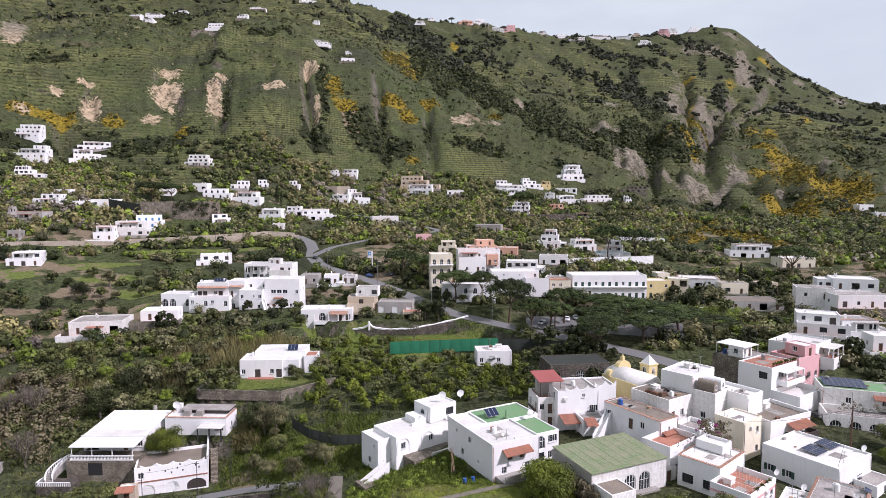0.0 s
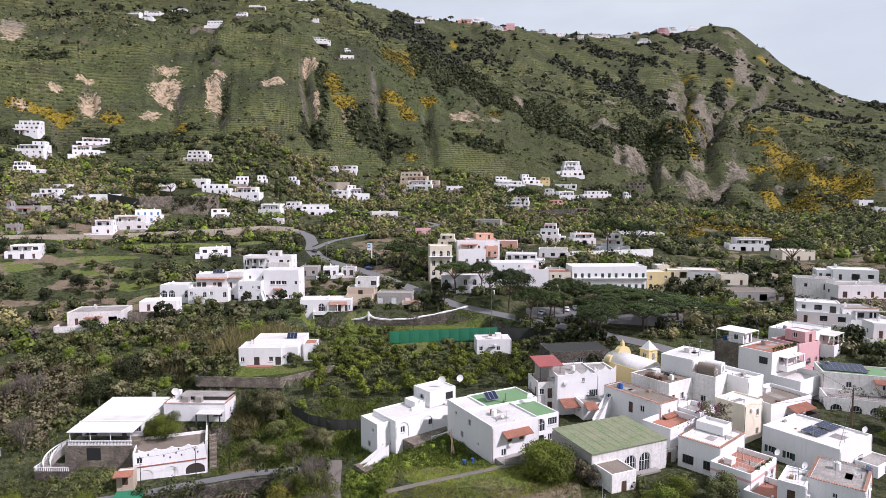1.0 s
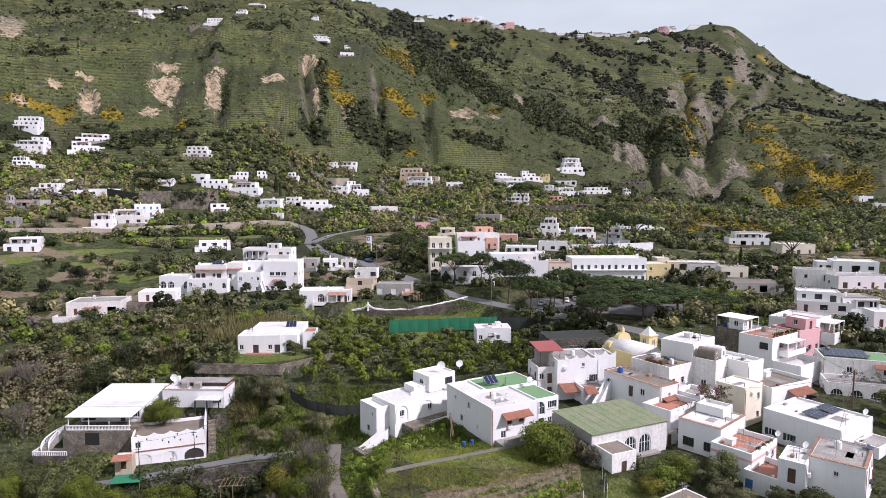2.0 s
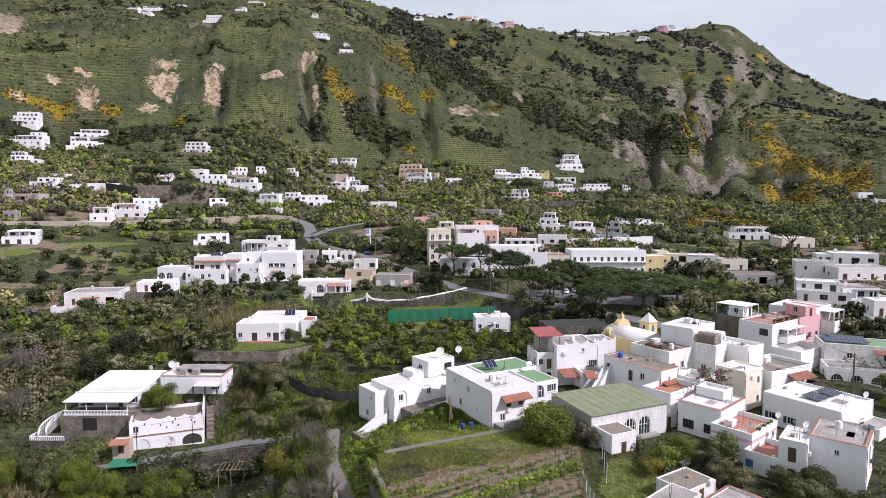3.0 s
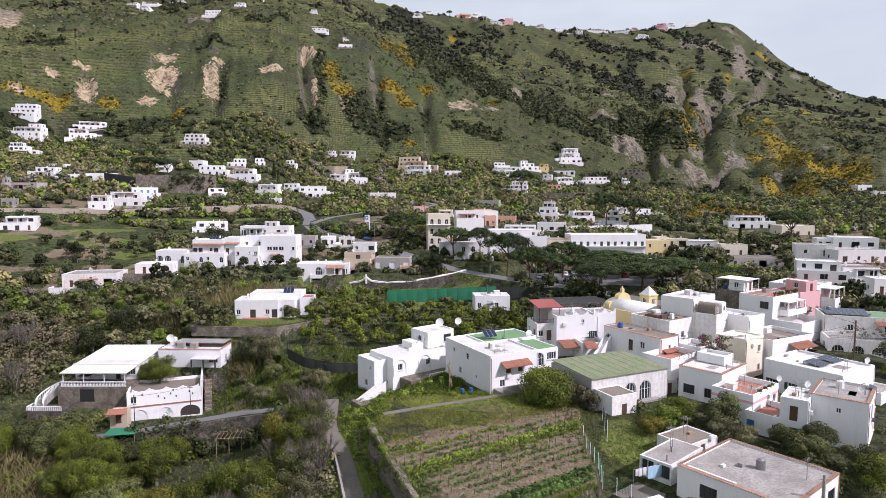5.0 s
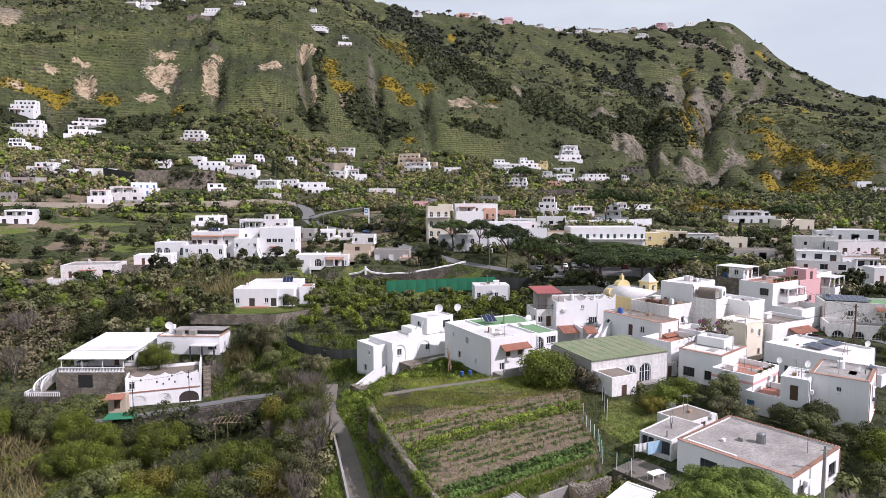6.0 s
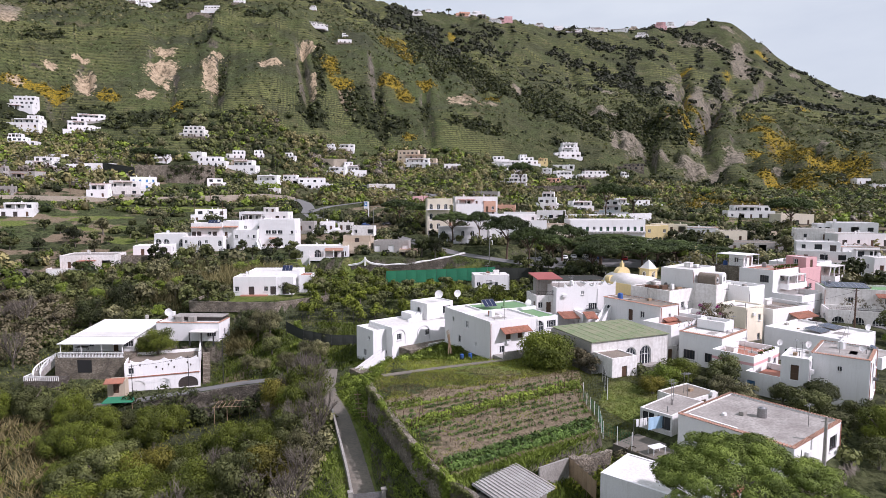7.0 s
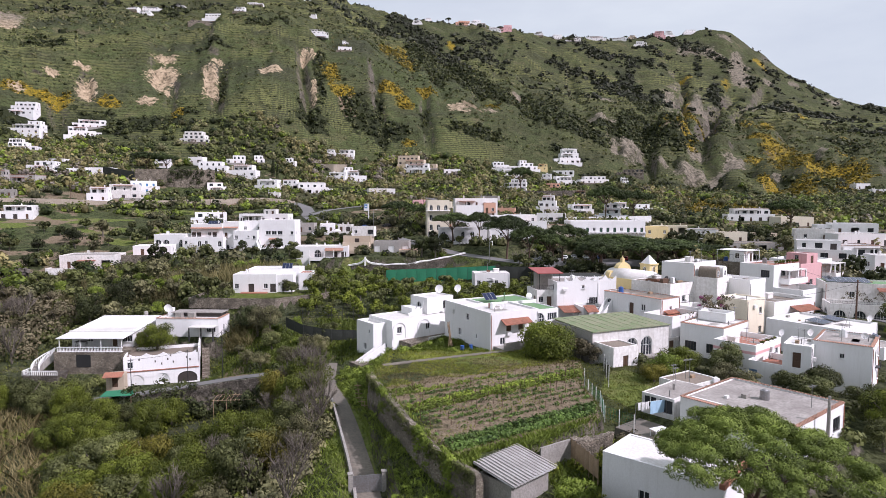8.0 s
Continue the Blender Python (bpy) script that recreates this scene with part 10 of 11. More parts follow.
bare = [bare_tree(70 + k) for k in range(3)]
pines = [umbrella_pine(80 + k) for k in range(4)]
palms = [palm(90), palm(91)]
cypresses = [cypress(95)]
big_bush = round_tree(66, "leaf_citrus", "large round dense green bush beside the field", 5.4, 4.4, 84, 210, 0.115, "bush", "bush", low=0.10)
rnd = random.Random(77)


def scatter(templates, count, x0, x1, y0, y1, gap, smin, smax, group, keep=None, seed=1, tall=(0.9, 1.15)):
    """Trees over a plot, kept apart from each other and off houses and roads."""
    r_ = random.Random(seed)
    put = []
    tries = 0
    while len(put) < count and tries < count * 40:
        tries += 1
        x, y = r_.uniform(x0, x1), r_.uniform(y0, y1)
        if keep and not keep(x, y):
            continue
        if any((x - a_) ** 2 + (y - b_) ** 2 < gap * gap for a_, b_ in put):
            continue
        if not free_ground(np.array([x]), np.array([y]), 0.8)[0]:
            continue
        put.append((x, y))
        ob = stand(r_.choice(templates), x, y, r_.uniform(smin, smax), tall=r_.uniform(*tall))
        if group:
            ob["group"] = group


# citrus garden below the farmstead
scatter(citrus + citrus + citrus[:3] + lemon, 104, -82, -20, 60, 105, 3.7, 1.05, 1.65, "garden trees", lambda x, y: x < -21 + (100 - y) * 0.12 and y > 66 - x * 0.0 and not (-46 < x < -27 and 86 < y < 111) and not (x < -0.64 * y and y < 101), 3, (0.75, 1.45))
scatter(bright, 16, -78, -24, 58, 104, 3.0, 0.7, 1.2, "garden trees", None, 4)
# orchard in the middle
scatter(far_citrus + far_citrus + far_lemon, 88, -32, 22, 137, 184, 3.4, 0.75, 1.1, "orchard trees", lambda x, y: not (-16 < x < -3 and 166 < y < 182) and not (y > 176 and x > 4) and y < 174 + 0.0 * x, 5)
scatter(far_citrus + far_lemon, 12, -36, -12, 164, 192, 4.0, 0.75, 1.05, "orchard trees", None, 6)
scatter(far_lemon + far_dark, 12, 20, 40, 138, 166, 4.2, 0.8, 1.2, "orchard trees", None, 7)
# overgrown slope behind the farmstead
scatter(far_lemon + far_olive + far_olive + bright, 56, -112, -52, 138, 190, 4.4, 0.7, 1.5, "slope trees", None, 8)
scatter(bright + far_lemon, 30, -120, -56, 132, 186, 3.0, 0.5, 1.0, "slope trees", None, 9)
scatter(bright + lemon + olive, 14, -44, -18, 114, 136, 3.8, 0.5, 1.0, "slope trees", lambda x, y: x < -22 or y > 124, 10)
scatter(brown + bare, 16, -116, -84, 120, 152, 4.0, 0.9, 1.5, "bare trees", None, 11)
scatter(bare, 9, -26, -16.5, 62, 104, 3.2, 0.7, 1.15, "bare trees", lambda x, y: x < -17.5 + (90 - y) * 0.16, 12)
scatter(olive + bare, 12, -32, -13, 50, 84, 4.0, 0.7, 1.2, "slope trees", lambda x, y: x < -16 + (80 - y) * 0.22, 13)
scatter(far_lemon + far_dark + far_olive, 40, -160, -60, 190, 262, 6.0, 0.7, 1.5, "valley trees", None, 14)
scatter(far_lemon + far_dark, 20, -56, 12, 203, 226, 5.0, 0.6, 1.0, "valley trees", None, 15)
scatter(far_lemon + far_dark + far_olive, 34, 84, 170, 168, 262, 6.5, 0.8, 1.6, "valley trees", None, 16)
scatter(far_dark + far_lemon, 14, 96, 140, 120, 168, 6.0, 1.0, 1.5, "valley trees", None, 17)
scatter(far_dark + far_lemon, 16, 24, 47, 158, 184, 3.2, 0.7, 1.1, "roadside trees", lambda x, y: y < 188 - (x - 20) * 0.95, 18)
# bushes and trees in the village gardens
# by the field and the hall
for t_, x, y, s_, k_ in (
        (big_bush, 16.8, 93.6, 1.0, 1.0), (brown[0], 21.6, 92.6, 0.85, 0.9), (brown[0], 22.8, 90.4, 0.7, 0.95), (bright[1], 31.4, 84.6, 1.5, 0.9),
        (citrus[2], 34.2, 86.2, 1.25, 0.85), (citrus[3], 29.4, 82.4, 0.9, 0.8), (lemon[1], 36.8, 88.4, 0.9, 0.8), (lemon[2], 40.8, 86.0, 1.25, 1.05),
        (lemon[3], 39.4, 83.6, 1.1, 0.95), (olive[1], 38.0, 80.4, 0.95, 0.9), (bright[0], 16.8, 101.4, 0.6, 1.0),
):
    stand(t_, x, y, s_, tall=k_)
# by the near gardens
for t_, x, y, s_, k_ in (
        (olive[2], 40.6, 79.6, 0.9, 0.85), (lemon[0], 48.6, 76.6, 1.2, 1.0), (lemon[1], 46.2, 74.2, 1.2, 0.9), (lemon[2], 52.0, 72.6, 1.1, 0.9),
        (citrus[1], 50.4, 66.4, 1.35, 1.0), (dark[0], 55.4, 68.8, 1.3, 1.0), (lemon[0], 46.6, 62.4, 1.0, 0.9), (dark[2], 58.0, 62.0, 1.4, 1.0),
        (lemon[3], 45.8, 79.4, 0.9, 0.9), (citrus[0], 56.0, 56.0, 1.4, 1.0), (bright[0], 11.6, 51.4, 1.1, 1.1), (lemon[2], 12.2, 47.8, 0.9, 0.9),
        (bare[0], 8.8, 47.6, 0.75, 0.8), (bare[1], 6.8, 46.4, 0.7, 0.8), (lemon[3], 14.6, 46.4, 0.8, 0.9),
):
    stand(t_, x, y, s_, tall=k_)
# by the farm and the villa
for t_, x, y, s_, k_ in (
        (citrus[0], -62.0, 124.0, 1.05, 1.0), (citrus[1], -58.2, 124.4, 1.0, 0.95), (dark[1], -42.5, 133.0, 1.3, 1.1), (olive[0], -39.5, 131.0, 1.3, 1.2),
        (olive[1], -36.6, 130.0, 1.2, 1.3), (lemon[0], -38.6, 152.4, 0.9, 1.0), (olive[2], -32.0, 156.6, 1.1, 1.2), (lemon[1], -36.4, 149.4, 0.9, 0.9),
        (dark[2], -80.0, 138.6, 1.4, 1.3), (dark[0], -76.0, 145.0, 1.4, 1.4),
):
    stand(t_, x, y, s_, tall=k_)
# by the far gardens
for t_, x, y, s_, k_ in (
        (bright[1], 79.0, 104.0, 1.2, 1.0), (lemon[2], 82.0, 108.0, 1.4, 1.1), (dark[1], 96.0, 128.0, 1.5, 1.1), (dark[2], 104.0, 134.0, 1.6, 1.1),
        (lemon[0], 86.6, 152.0, 1.2, 1.0), (lemon[3], -46.0, 194.8, 1.0, 1.1), (dark[0], -40.0, 205.8, 1.4, 1.0), (dark[2], -6.0, 200.0, 1.4, 1.1),
        (dark[0], -1.5, 199.4, 1.3, 1.1), (dark[1], -137.0, 229.0, 1.5, 1.0), (dark[2], -115.0, 240.0, 1.4, 0.9), (lemon[2], 62.0, 240.0, 1.4, 1.0),
        (bare[2], -9.0, 187.6, 1.0, 1.0),
):
    stand(t_, x, y, s_, tall=k_)
for t_, x, y, s_, k_, z_ in ((citrus[0], -57.8, 123.4, 1.75, 1.0, -7.2), (lemon[1], -61.0, 125.0, 1.1, 1.0, -6.6), (bare[0], -22.6, 101.0, 1.5, 1.1, None), (bare[1], -20.4, 96.0, 1.35, 1.2, None), (bare[2], -24.6, 97.4, 1.3, 1.1, None), (bare[0], -19.0, 90.0, 1.1, 1.2, None)):
    stand(t_, x, y, s_, None, z_, k_)
# stone pines along the road and the car park: x, y, crown top, crown radius
PINES_CAR_PARK = (
        (4.8, 217.5, 20.1, 7.5), (13.9, 215.3, 20.2, 5.4), (22.0, 201.1, 19.2, 8.4), (26.4, 180.5, 16.7, 5.6), (40.6, 201.4, 16.4, 7.4),
        (36.6, 196.5, 12.5, 5.2), (57.0, 210.0, 12.9, 9.2), (41.6, 163.7, 13.4, 5.6), (60.7, 202.4, 13.2, 10.1), (58.6, 175.4, 12.4, 8.1),
        (74.9, 190.9, 12.2, 9.6), (73.3, 203.3, 11.6, 8.2), (50.0, 188.0, 12.6, 8.0), (66.0, 184.0, 12.2, 8.6), (33.5, 188.0, 14.2, 6.6), (46.0, 176.0, 12.4, 6.4), (82.0, 181.0, 11.2, 7.2),
)
PINES_SLOPE = (
        (-16.8, 253.4, 24.2, 7.8), (-7.7, 247.5, 22.9, 6.8), (84.0, 310.0, 32.0, 9.0), (99.0, 312.0, 30.0, 8.5), (151.0, 262.0, 25.0, 10.0),
        (60.0, 452.0, 50.0, 9.0), (-186.0, 392.0, 56.0, 9.0), (-176.0, 396.0, 55.0, 8.0), (-120.0, 300.0, 27.0, 3.0),
)
for k, (x, y, top, wide) in enumerate(PINES_CAR_PARK + PINES_SLOPE):
    g_ = ground_at(x, y)
    ob = copy_thing(pines[k % 4], pose(x, y, g_, 0, 0, k * 67.0) @ Matrix.Diagonal((wide / 7.0, wide / 7.0, (top - g_) / 11.9, 1)))
    ob["group"] = "stone pines"
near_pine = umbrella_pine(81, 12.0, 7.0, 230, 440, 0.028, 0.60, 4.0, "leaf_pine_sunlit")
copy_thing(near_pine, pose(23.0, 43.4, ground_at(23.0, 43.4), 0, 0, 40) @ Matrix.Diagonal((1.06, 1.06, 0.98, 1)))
drop_template(near_pine)
for px_, wd in ((22.0, 8.0), (154.0, 10.0), (560.0, 6.0), (690.0, 7.0)):
    y = 1600.0 if px_ < 200 else 1880.0
    g_ = ground_at(px_, y)
    copy_thing(pines[2], pose(px_, y, g_, 0, 0, px_) @ Matrix.Diagonal((wd / 7, wd / 7, 1.2, 1)))["group"] = "stone pines"
for k, (x, y) in enumerate(((-43.6, 109.0), (50.0, 458.0), (118.0, 246.0), (-224.0, 352.0), (136.0, 292.0), (60.0, 300.0), (-8.0, 505.0))):
    stand(palms[k % 2], x, y, 1.0 if k else 0.75, tall=0.6 if k == 0 else 1.2)
for x, y, s_ in ((-117.0, 432.0, 1.4), (-113.0, 428.0, 1.2), (50.0, 246.0, 1.0), (128.0, 260.0, 1.0)):
    stand(cypresses[0], x, y, s_)
for ob in [big_bush] + brown + far_citrus + far_lemon + far_olive + far_dark + citrus + lemon + olive + dark + bright + bare + pines + palms + cypresses:
    drop_template(ob)


def blades(name, x, y, height, width, material, label, seed, lean=0.3, category="grass"):
    """Upright blades past counting, each a thin bent strip."""
    rng = np.random.default_rng(seed)
    n = len(x)
    z = ground(x, y)
    base = np.stack([x, y, z - 0.05], -1)
    h = height * rng.uniform(0.55, 1.2, n)[:, None]
    a = rng.uniform(0, 6.283, n)
    side = np.stack([np.cos(a), np.sin(a), 0 * a], -1) * width
    tilt = np.stack([rng.normal(0, lean, n), rng.normal(0, lean, n), np.ones(n)], -1)
    mid = base + tilt * h * 0.55
    tip = base + tilt * h * np.array([1.35, 1.35, 1.0])
    vert = np.stack([base - side, base + side, mid + side * 0.8, tip, mid - side * 0.8], 1)
    me = bpy.data.meshes.new(name)
    me.vertices.add(5 * n)
    me.vertices.foreach_set("co", vert.astype(np.float32).ravel())
    me.loops.add(5 * n)
    me.loops.foreach_set("vertex_index", np.arange(5 * n, dtype=np.int32))
    me.polygons.add(n)
    me.polygons.foreach_set("loop_start", np.arange(0, 5 * n, 5, dtype=np.int32))
    me.update(calc_edges=True)
    me.materials.append(MATS[material])
    return tagged(new(name, me), label, category, kind="stuff")


def spots(rng, n, x0, x1, y0, y1, keep=None, cut=-1.0, size=6.0, seed=5):
    x, y = rng.uniform(x0, x1, n), rng.uniform(y0, y1, n)
    ok = free_ground(x, y, -0.3) & (rough(x, y, size, 2, seed) > cut)
    if keep is not None:
        ok &= keep(x, y)
    return x[ok], y[ok]


rng = np.random.default_rng(8)
x, y = spots(rng, 9000, -76, -36, 138, 178, lambda a, b: np.hypot((a + 57) / 17, (b - 168) / 11) + 0.3 * rough(a, b, 5, 2, 3) < 1)
blades("reed_thicket", x, y, 3.6, 0.07, "leaf_reed", "dense thicket of pale tall reeds", 31, 0.16, "reeds")
x, y = spots(rng, 12000, -120, -60, 146, 188, None, 0.0, 9.0, 7)
blades("reed_thicket", x, y, 3.0, 0.07, "leaf_reed", "dense thicket of pale tall reeds", 32, 0.18, "reeds")
x, y = spots(rng, 900, -46, -40, 128, 138)
blades("reed_thicket", x, y, 2.8, 0.06, "leaf_reed", "drooping reeds over the bank", 33, 0.35, "reeds")
x, y = spots(rng, 3600, -82, -52, 76, 103, lambda a, b: a < -0.63 * b)
blades("reed_thicket", x, y, 2.6, 0.06, "leaf_dry", "dry pale grass and cane on the bank", 34, 0.4, "reeds")
x, y = spots(rng, 30000, -20, 8, 46, 100, lambda a, b: (inside(a, b, FIELD) < 0.6))
blades("bank_grass", x, y, 0.55, 0.05, "leaf_bright", "long green grass on the banks", 35, 0.5)
x, y = spots(rng, 26000, -10, 22, 74, 99, lambda a, b: b > 80.5 + 0.5 * a, -0.1, 5.0, 9)
blades("field_grass", x, y, 0.28, 0.045, "leaf_grass", "grass along the top of the field", 36, 0.5)
x, y = spots(rng, 13000, -10, 22, 74, 99, lambda a, b: (b > 79.5 + 0.5 * a) & (b < 90 + 0.4 * a), -0.05, 4.0, 19)
blades("field_grass", x, y, 0.3, 0.045, "leaf_dry", "dry grass along the top of the field", 37, 0.5)
x, y = spots(rng, 9000, 18, 34, 68, 92)
blades("garden_grass", x, y, 0.25, 0.04, "leaf_grass", "garden lawn by the hall", 38, 0.5)
x, y = spots(rng, 12000, -57, -28, 140, 158, lambda a, b: inside(a, b, LAWN) > 0.5)
blades("lawn", x, y, 0.14, 0.05, "leaf_bright", "trimmed bright green lawn", 39, 0.5)
x, y = spots(rng, 22000, -44, 16, 178, 200, lambda a, b: (inside(a, b, LAWN_STRIP) > 0.2) | (inside(a, b, LAWN_END) > 0.2))
blades("lawn", x, y, 0.22, 0.06, "leaf_bright", "bright grass strip below the wavy wall", 44, 0.5)
x, y = spots(rng, 16000, -34, 22, 134, 190, None, -0.1, 8.0, 23)
blades("orchard_grass", x, y, 0.35, 0.06, "leaf_bright", "bright grass between the orchard trees", 40, 0.5)
x, y = spots(rng, 26000, -120, -18, 60, 140, None, -0.2, 8.0, 27)
blades("slope_grass", x, y, 0.5, 0.06, "leaf_grass", "rough grass on the slope", 41, 0.5)
x, y = spots(rng, 12000, -46, -14, 112, 136, None, -0.3, 6.0, 29)
blades("bank_weeds", x, y, 0.7, 0.08, "leaf_bright", "lush weeds on the bank below the stair", 42, 0.4)
x, y = spots(rng, 14000, -16, 8, 95, 113, lambda a, b: inside(a, b, FIELD) < 0.5)
blades("yard_grass", x, y, 0.6, 0.06, "leaf_bright", "lush grass on the bank before the long house", 45, 0.5)
x, y = spots(rng, 90, -15, 3, 96, 110)
bush_cloud("yard_weeds", np.stack([x, y, ground(x, y)], -1), rng.uniform(0.3, 0.8, len(x)), 0.9, 60, 0.16, "leaf_bright", "clumps of bright weeds on the bank", 46)
for k in range(11):
    vx = np.arange(86, 107, 0.8) + 0.25 * k
    vy = np.full(len(vx), 193.0 + 2.4 * k) + rng.normal(0, 0.15, len(vx))
    bush_cloud("vine_row", np.stack([vx, vy, ground(vx, vy) + 0.4], -1), rng.uniform(0.4, 0.75, len(vx)), 1.3, 34, 0.2, "leaf_bright", "row of bright green garden vines", 640 + k, "vines")
# climbing shrub and bare vine on the roof terraces
vx, vy, vz = rng.uniform(45.8, 50.8, 46), rng.uniform(103.6, 106.4, 46), rng.uniform(3.6, 7.4, 46)
bush_cloud("climbing_vine", np.stack([vx, vy, vz], -1), rng.uniform(0.3, 0.8, 46), 1.0, 70, 0.16, "leaf_brown", "tangled brown vine over a pergola", 47, "vine")
bush_cloud("bougainvillea", np.stack([vx[:9] - 1.0, vy[:9] - 0.6, vz[:9]], -1), rng.uniform(0.2, 0.5, 9), 1.0, 60, 0.18, "flower_magenta", "magenta flowering climber on the wall", 48, "climber")
vx = rng.uniform(0, 1, 60)
bush_cloud("climbing_vine", np.stack([79.0 + 15 * vx, 119.0 - 5.4 * vx + rng.uniform(-0.8, 0.8, 60), rng.uniform(4.6, 6.0, 60)], -1), rng.uniform(0.2, 0.6, 60), 1.0, 50, 0.16, "leaf_brown", "brown vine along the arcade terrace", 49, "vine")
x, y = spots(rng, 16000, 0, 18, 48, 66, lambda a, b: b - 0.65 * a < 55.0)
blades("bank_grass", x, y, 0.6, 0.05, "leaf_bright", "long grass below the field beside the sheds", 61, 0.5)
x, y = spots(rng, 120, 2, 20, 47, 62, lambda a, b: inside(a, b, FIELD) < 0.0)
bush_cloud("bank_shrubs", np.stack([x, y, ground(x, y)], -1), rng.uniform(0.3, 0.8, len(x)), 0.9, 60, 0.15, "leaf_grass", "weeds round the sheds", 62)
x, y = rng.uniform(18.6, 23.6, 60), rng.uniform(58.6, 64.6, 60)
bush_cloud("patio_plants", np.stack([x, y, np.minimum(ground(x, y), -0.9)], -1)[x + y < 85.5], rng.uniform(0.35, 0.9, 60)[x + y < 85.5], 1.0, 60, 0.16, "leaf_brown", "reddish brown shrubs beside the patio", 63)
x, y = spots(rng, 40, 15, 21, 54, 63)
bush_cloud("patio_plants", np.stack([x, y, ground(x, y)], -1), rng.uniform(0.4, 1.0, len(x)), 1.0, 60, 0.15, "leaf_citrus", "green shrubs below the patio", 64)
# creeping plants on walls and banks near the field
x, y = spots(rng, 420, -16, 4, 50, 98, lambda a, b: (inside(a, b, FIELD) < -0.4) & (inside(a, b, FIELD) > -5))
bush_cloud("bank_shrubs", np.stack([x, y, ground(x, y)], -1), rng.uniform(0.25, 0.7, len(x)), 0.7, 60, 0.15, "leaf_bright", "low bushes on the bank under the field", 51)
x, y = spots(rng, 300, -20, -8, 84, 108, lambda a, b: (inside(a, b, FIELD) < -0.2))
bush_cloud("bank_shrubs", np.stack([x, y, ground(x, y)], -1), rng.uniform(0.3, 0.9, len(x)), 0.8, 80, 0.13, "leaf_bright", "lush green weeds at the corner of the field", 52)
x, y = spots(rng, 500, -34, -14, 46, 100, lambda a, b: a < -14.5 + (82 - b) * 0.2)
bush_cloud("bank_shrubs", np.stack([x, y, ground(x, y)], -1), rng.uniform(0.5, 1.6, len(x)), 0.9, 70, 0.15, "leaf_olive", "grey-green bushes beside the lane", 53)
x, y = spots(rng, 260, -80, -18, 60, 108, lambda a, b: ~((a > -45) & (a < -28) & (b > 88)))
bush_cloud("bank_shrubs", np.stack([x, y, ground(x, y)], -1), rng.uniform(0.6, 1.5, len(x)), 0.8, 70, 0.16, "leaf_citrus", "undergrowth between the citrus trees", 54)
x, y = spots(rng, 600, -118, -50, 122, 186)
bush_cloud("bank_shrubs", np.stack([x, y, ground(x, y)], -1), rng.uniform(0.6, 1.8, len(x)), 0.85, 60, 0.18, "leaf_shrub", "tangled bushes on the overgrown slope", 55)
x, y = spots(rng, 160, -122, -84, 118, 150)
bush_cloud("bank_shrubs", np.stack([x, y, ground(x, y)], -1), rng.uniform(1.0, 2.6, len(x)), 1.2, 90, 0.12, "leaf_brown", "tangle of brown leafless bushes", 56)
x, y = spots(rng, 200, 30, 66, 50, 92)
bush_cloud("garden_shrubs", np.stack([x, y, ground(x, y)], -1), rng.uniform(0.5, 1.4, len(x)), 0.9, 60, 0.16, "leaf_shrub", "shrubs in the gardens", 57)

x, y = spots(rng, 420, -58, -20, 103, 112, lambda a, b: along(a, b, YARD_ROAD)[0] < 6)
bush_cloud("bank_shrubs", np.stack([x, y, ground(x, y) + rng.uniform(0, 1.5, len(x))], -1), rng.uniform(0.6, 1.5, len(x)), 0.9, 70, 0.15, "leaf_dark", "dark creepers and bushes hanging over the drive wall", 58)
x, y = spots(rng, 160, -76, -60, 106, 116)
bush_cloud("bank_shrubs", np.stack([x, y, ground(x, y)], -1), rng.uniform(0.4, 1.0, len(x)), 0.9, 60, 0.16, "leaf_shrub", "bushes below the terrace of the porch house", 59)
x, y = spots(rng, 9000, -8, 22, 58, 92, lambda a, b: inside(a, b, FIELD) > 0.6, 0.02, 3.0, 33)
blades("field_weeds", x, y, 0.22, 0.05, "leaf_grass", "patches of weeds between the rows", 43, 0.6)

# ---- the field: planted rows with stakes ----
ROW = radians(33)
RX, RY = math.cos(ROW), math.sin(ROW)


def field_row(k, spacing=1.75):
    """Points along the k-th row, nearest first, inside the field."""
    oy = 54.6 + k * spacing
    u = np.arange(-14, 36, 0.28)
    x, y = -4.0 + u * RX, oy + u * RY - 1.0
    ok = (inside(x, y, FIELD) > 0.7) & (y < 78.6 + 0.5 * x)
    return x[ok], y[ok]


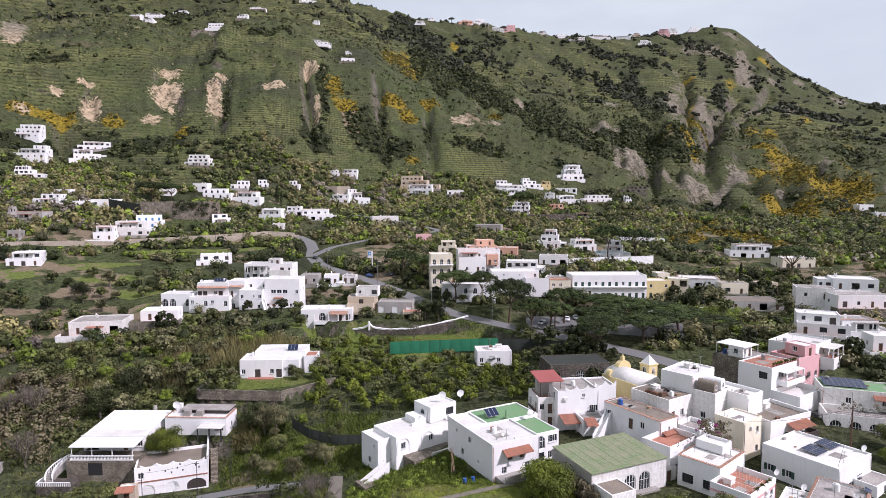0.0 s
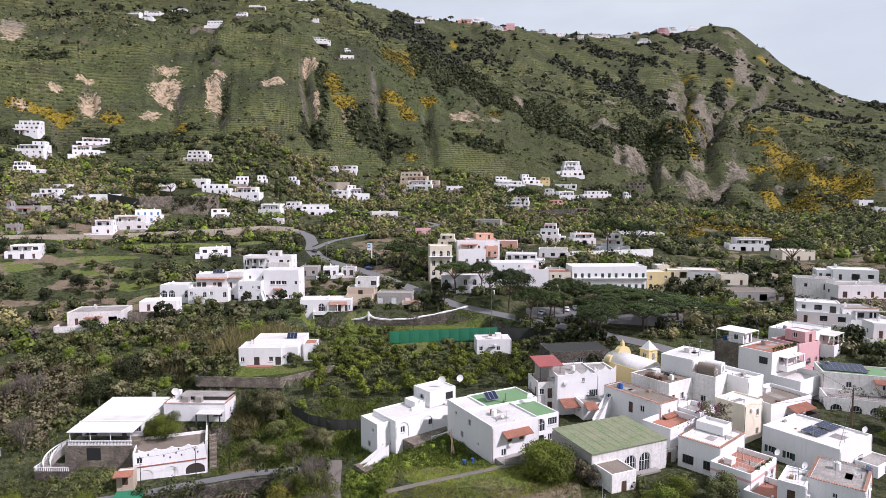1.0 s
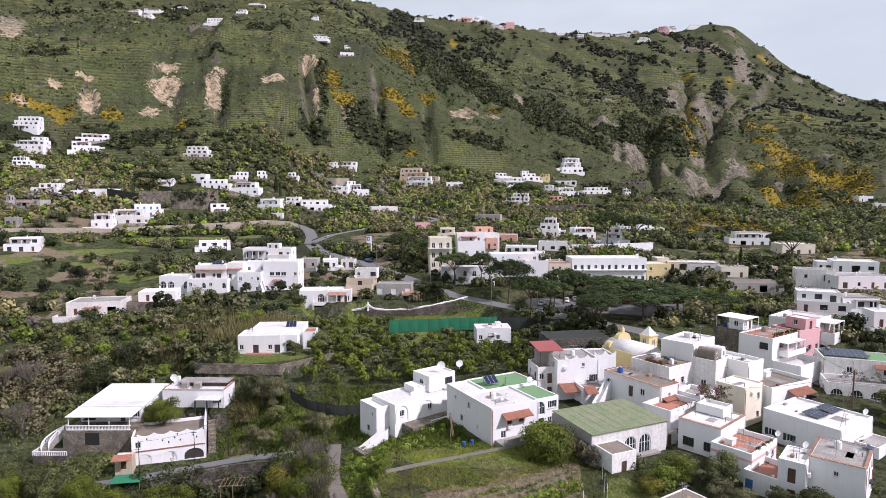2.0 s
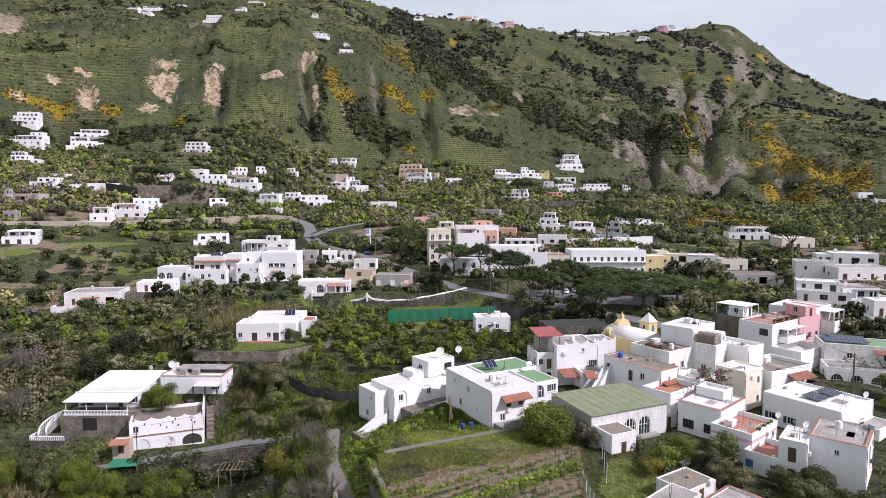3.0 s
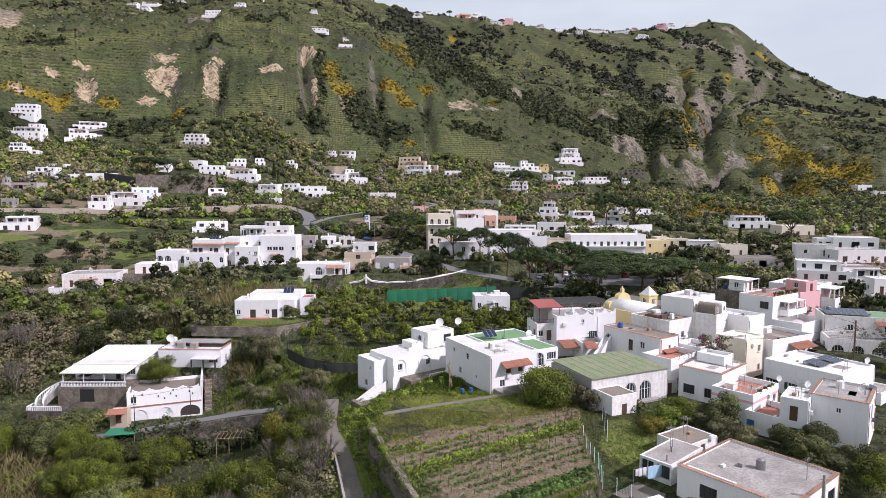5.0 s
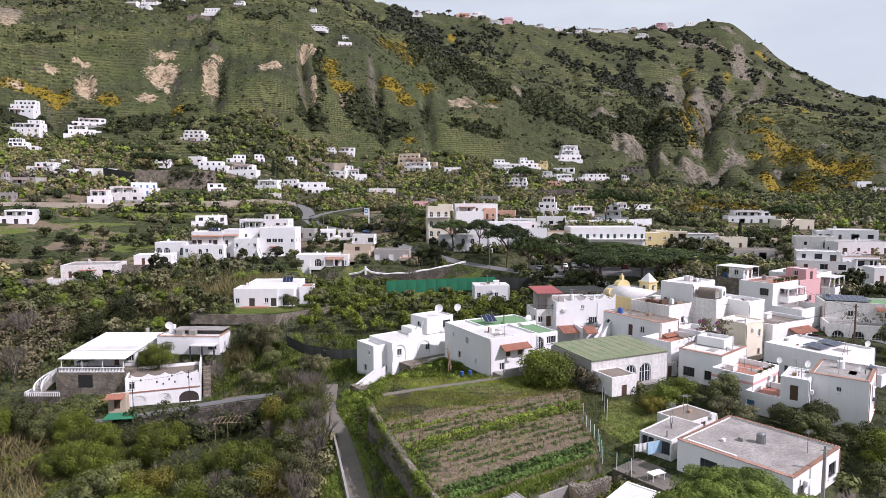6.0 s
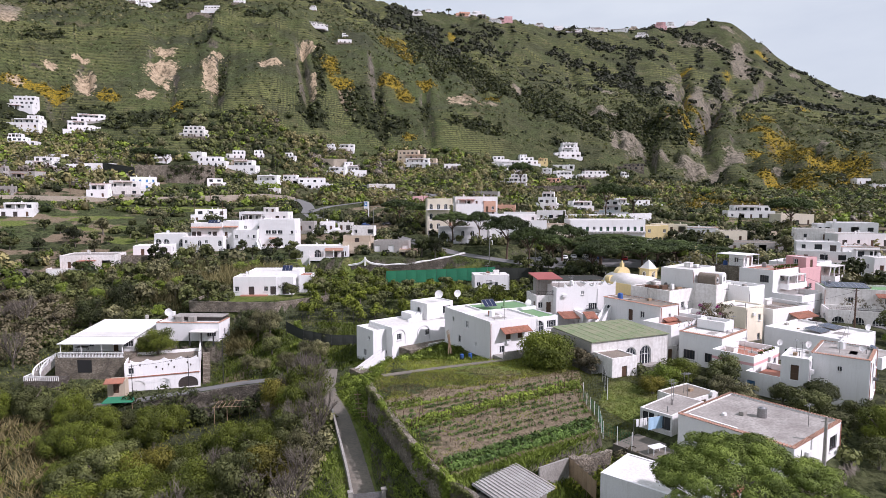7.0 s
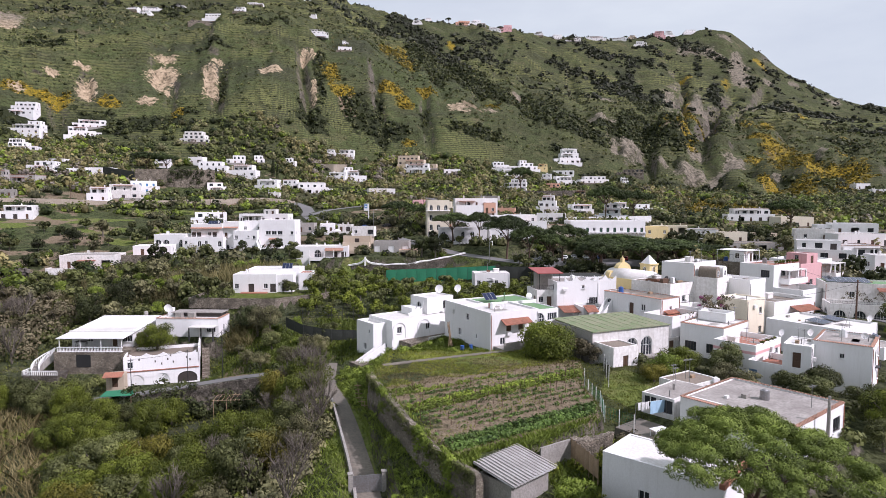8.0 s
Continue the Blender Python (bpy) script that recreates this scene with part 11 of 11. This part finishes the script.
stakes = 0
for k in range(18):
    x, y = field_row(k)
    if len(x) < 8:
        continue
    rk = np.random.default_rng(500 + k)
    if k in (2, 16, 17):
        continue
    if k < 2:
        n = 3
        xs = np.repeat(x, n) + rk.normal(0, 0.16, len(x) * n)
        ys = np.repeat(y, n) + rk.normal(0, 0.16, len(x) * n)
        bush_cloud("vegetable_row", np.stack([xs, ys, ground(xs, ys)], -1), rk.uniform(0.28, 0.48, len(xs)), 1.3, 26, 0.24, "leaf_vege", "dense row of dark green vegetable plants", 600 + k, "vegetables")
    else:
        if k in (8, 9):
            x, y = np.repeat(x, 3) + rk.normal(0, 0.15, 3 * len(x)), np.repeat(y, 3) + rk.normal(0, 0.3, 3 * len(y))
        some = rk.uniform(0, 1, len(x)) < (1.7 if k in (8, 9, 12, 13) else 1.0) * (0.6 + 0.4 * np.sin(np.arange(len(x)) * 0.13 + k))
        xs, ys = x[some] + rk.normal(0, 0.12, some.sum()), y[some] + rk.normal(0, 0.12, some.sum())
        bush_cloud("vegetable_row", np.stack([xs, ys, ground(xs, ys)], -1), rk.uniform(0.16, 0.36, len(xs)) * (1.35 if k in (8, 9, 12, 13) else 1.0), 0.8, 30, 0.22, "leaf_bright" if k in (8, 9, 12, 13) else "leaf_vege", "sparse row of young green plants and weeds", 600 + k, "vegetables")
    for i in range(k % 3, len(x), 9):
        bm = bmesh.new()
        hgt = rk.uniform(0.5, 1.25)
        add_tube(bm, (0, 0, -0.3), (rk.normal(0, 0.06), rk.normal(0, 0.06), hgt), 0.035, 0.03, 4)
        ob = part("stake", bm, "wood_dark")
        ob.matrix_basis = pose(float(x[i]), float(y[i]), 0.0)
        tagged(ob, "thin wooden stake in the planted field", "stake", "field stakes")
        stakes += 1
for k, (x0, y0, x1, y1) in enumerate(((-14.0, 92.0, -13.0, 86.0), (-13.0, 86.0, -11.2, 81.0))):
    for q in range(3):
        pole(x0 + (x1 - x0) * q / 3 + 1.4, y0 + (y1 - y0) * q / 3, -5.2, 1.5, "short wooden post beside the lane", "wood_pale", 0.06)

# weeds that hang over the field's wall and grow at its foot
edge_line = [(-9.9, 84.5), (-9.3, 82.0), (-7.9, 78.4), (-5.3, 70.6), (-2.6, 63.0), (-0.2, 57.2), (1.6, 54.2), (3.4, 51.6)]
rng = np.random.default_rng(91)
seg = rng.integers(0, len(edge_line) - 1, 520)
u = rng.uniform(0, 1, 520)
e0, e1 = np.array(edge_line)[seg], np.array(edge_line)[seg + 1]
ex, ey = (e0 + (e1 - e0) * u[:, None]).T
lower = rng.uniform(0, 1, 520) ** 2.2 * 3.0
ok = rough(ex, ey, 5.0, 2, 95) > 0.2
bush_cloud("wall_creepers", np.stack([ex - 0.45, ey - 0.15, 0.15 - lower], -1)[ok], rng.uniform(0.2, 0.65, 520)[ok], 1.1, 60, 0.17, "leaf_bright", "weeds and creepers hanging over the field wall", 92, "creepers")
bush_cloud("wall_creepers", np.stack([ex - 0.5, ey - 0.15, 0.1 - lower * 0.5], -1)[~ok], rng.uniform(0.12, 0.32, 520)[~ok], 1.1, 50, 0.17, "leaf_shrub", "darker creepers on the field wall", 93, "creepers")

# ivy over the high wall on the slope
ix = rng.uniform(-160, -137, 160)
iz = 35.0 + rng.uniform(0, 9.0, 160)
bush_cloud("wall_ivy", np.stack([ix, 362.2 + (ix + 160) * 0.33, iz], -1)[(rough(ix, iz, 4.0, 2, 6) > -0.1)], rng.uniform(0.6, 1.6, 160)[(rough(ix, iz, 4.0, 2, 6) > -0.1)], 1.0, 30, 0.25, "leaf_dark", "dark ivy hanging over the stone wall", 97, "ivy")

build_land()
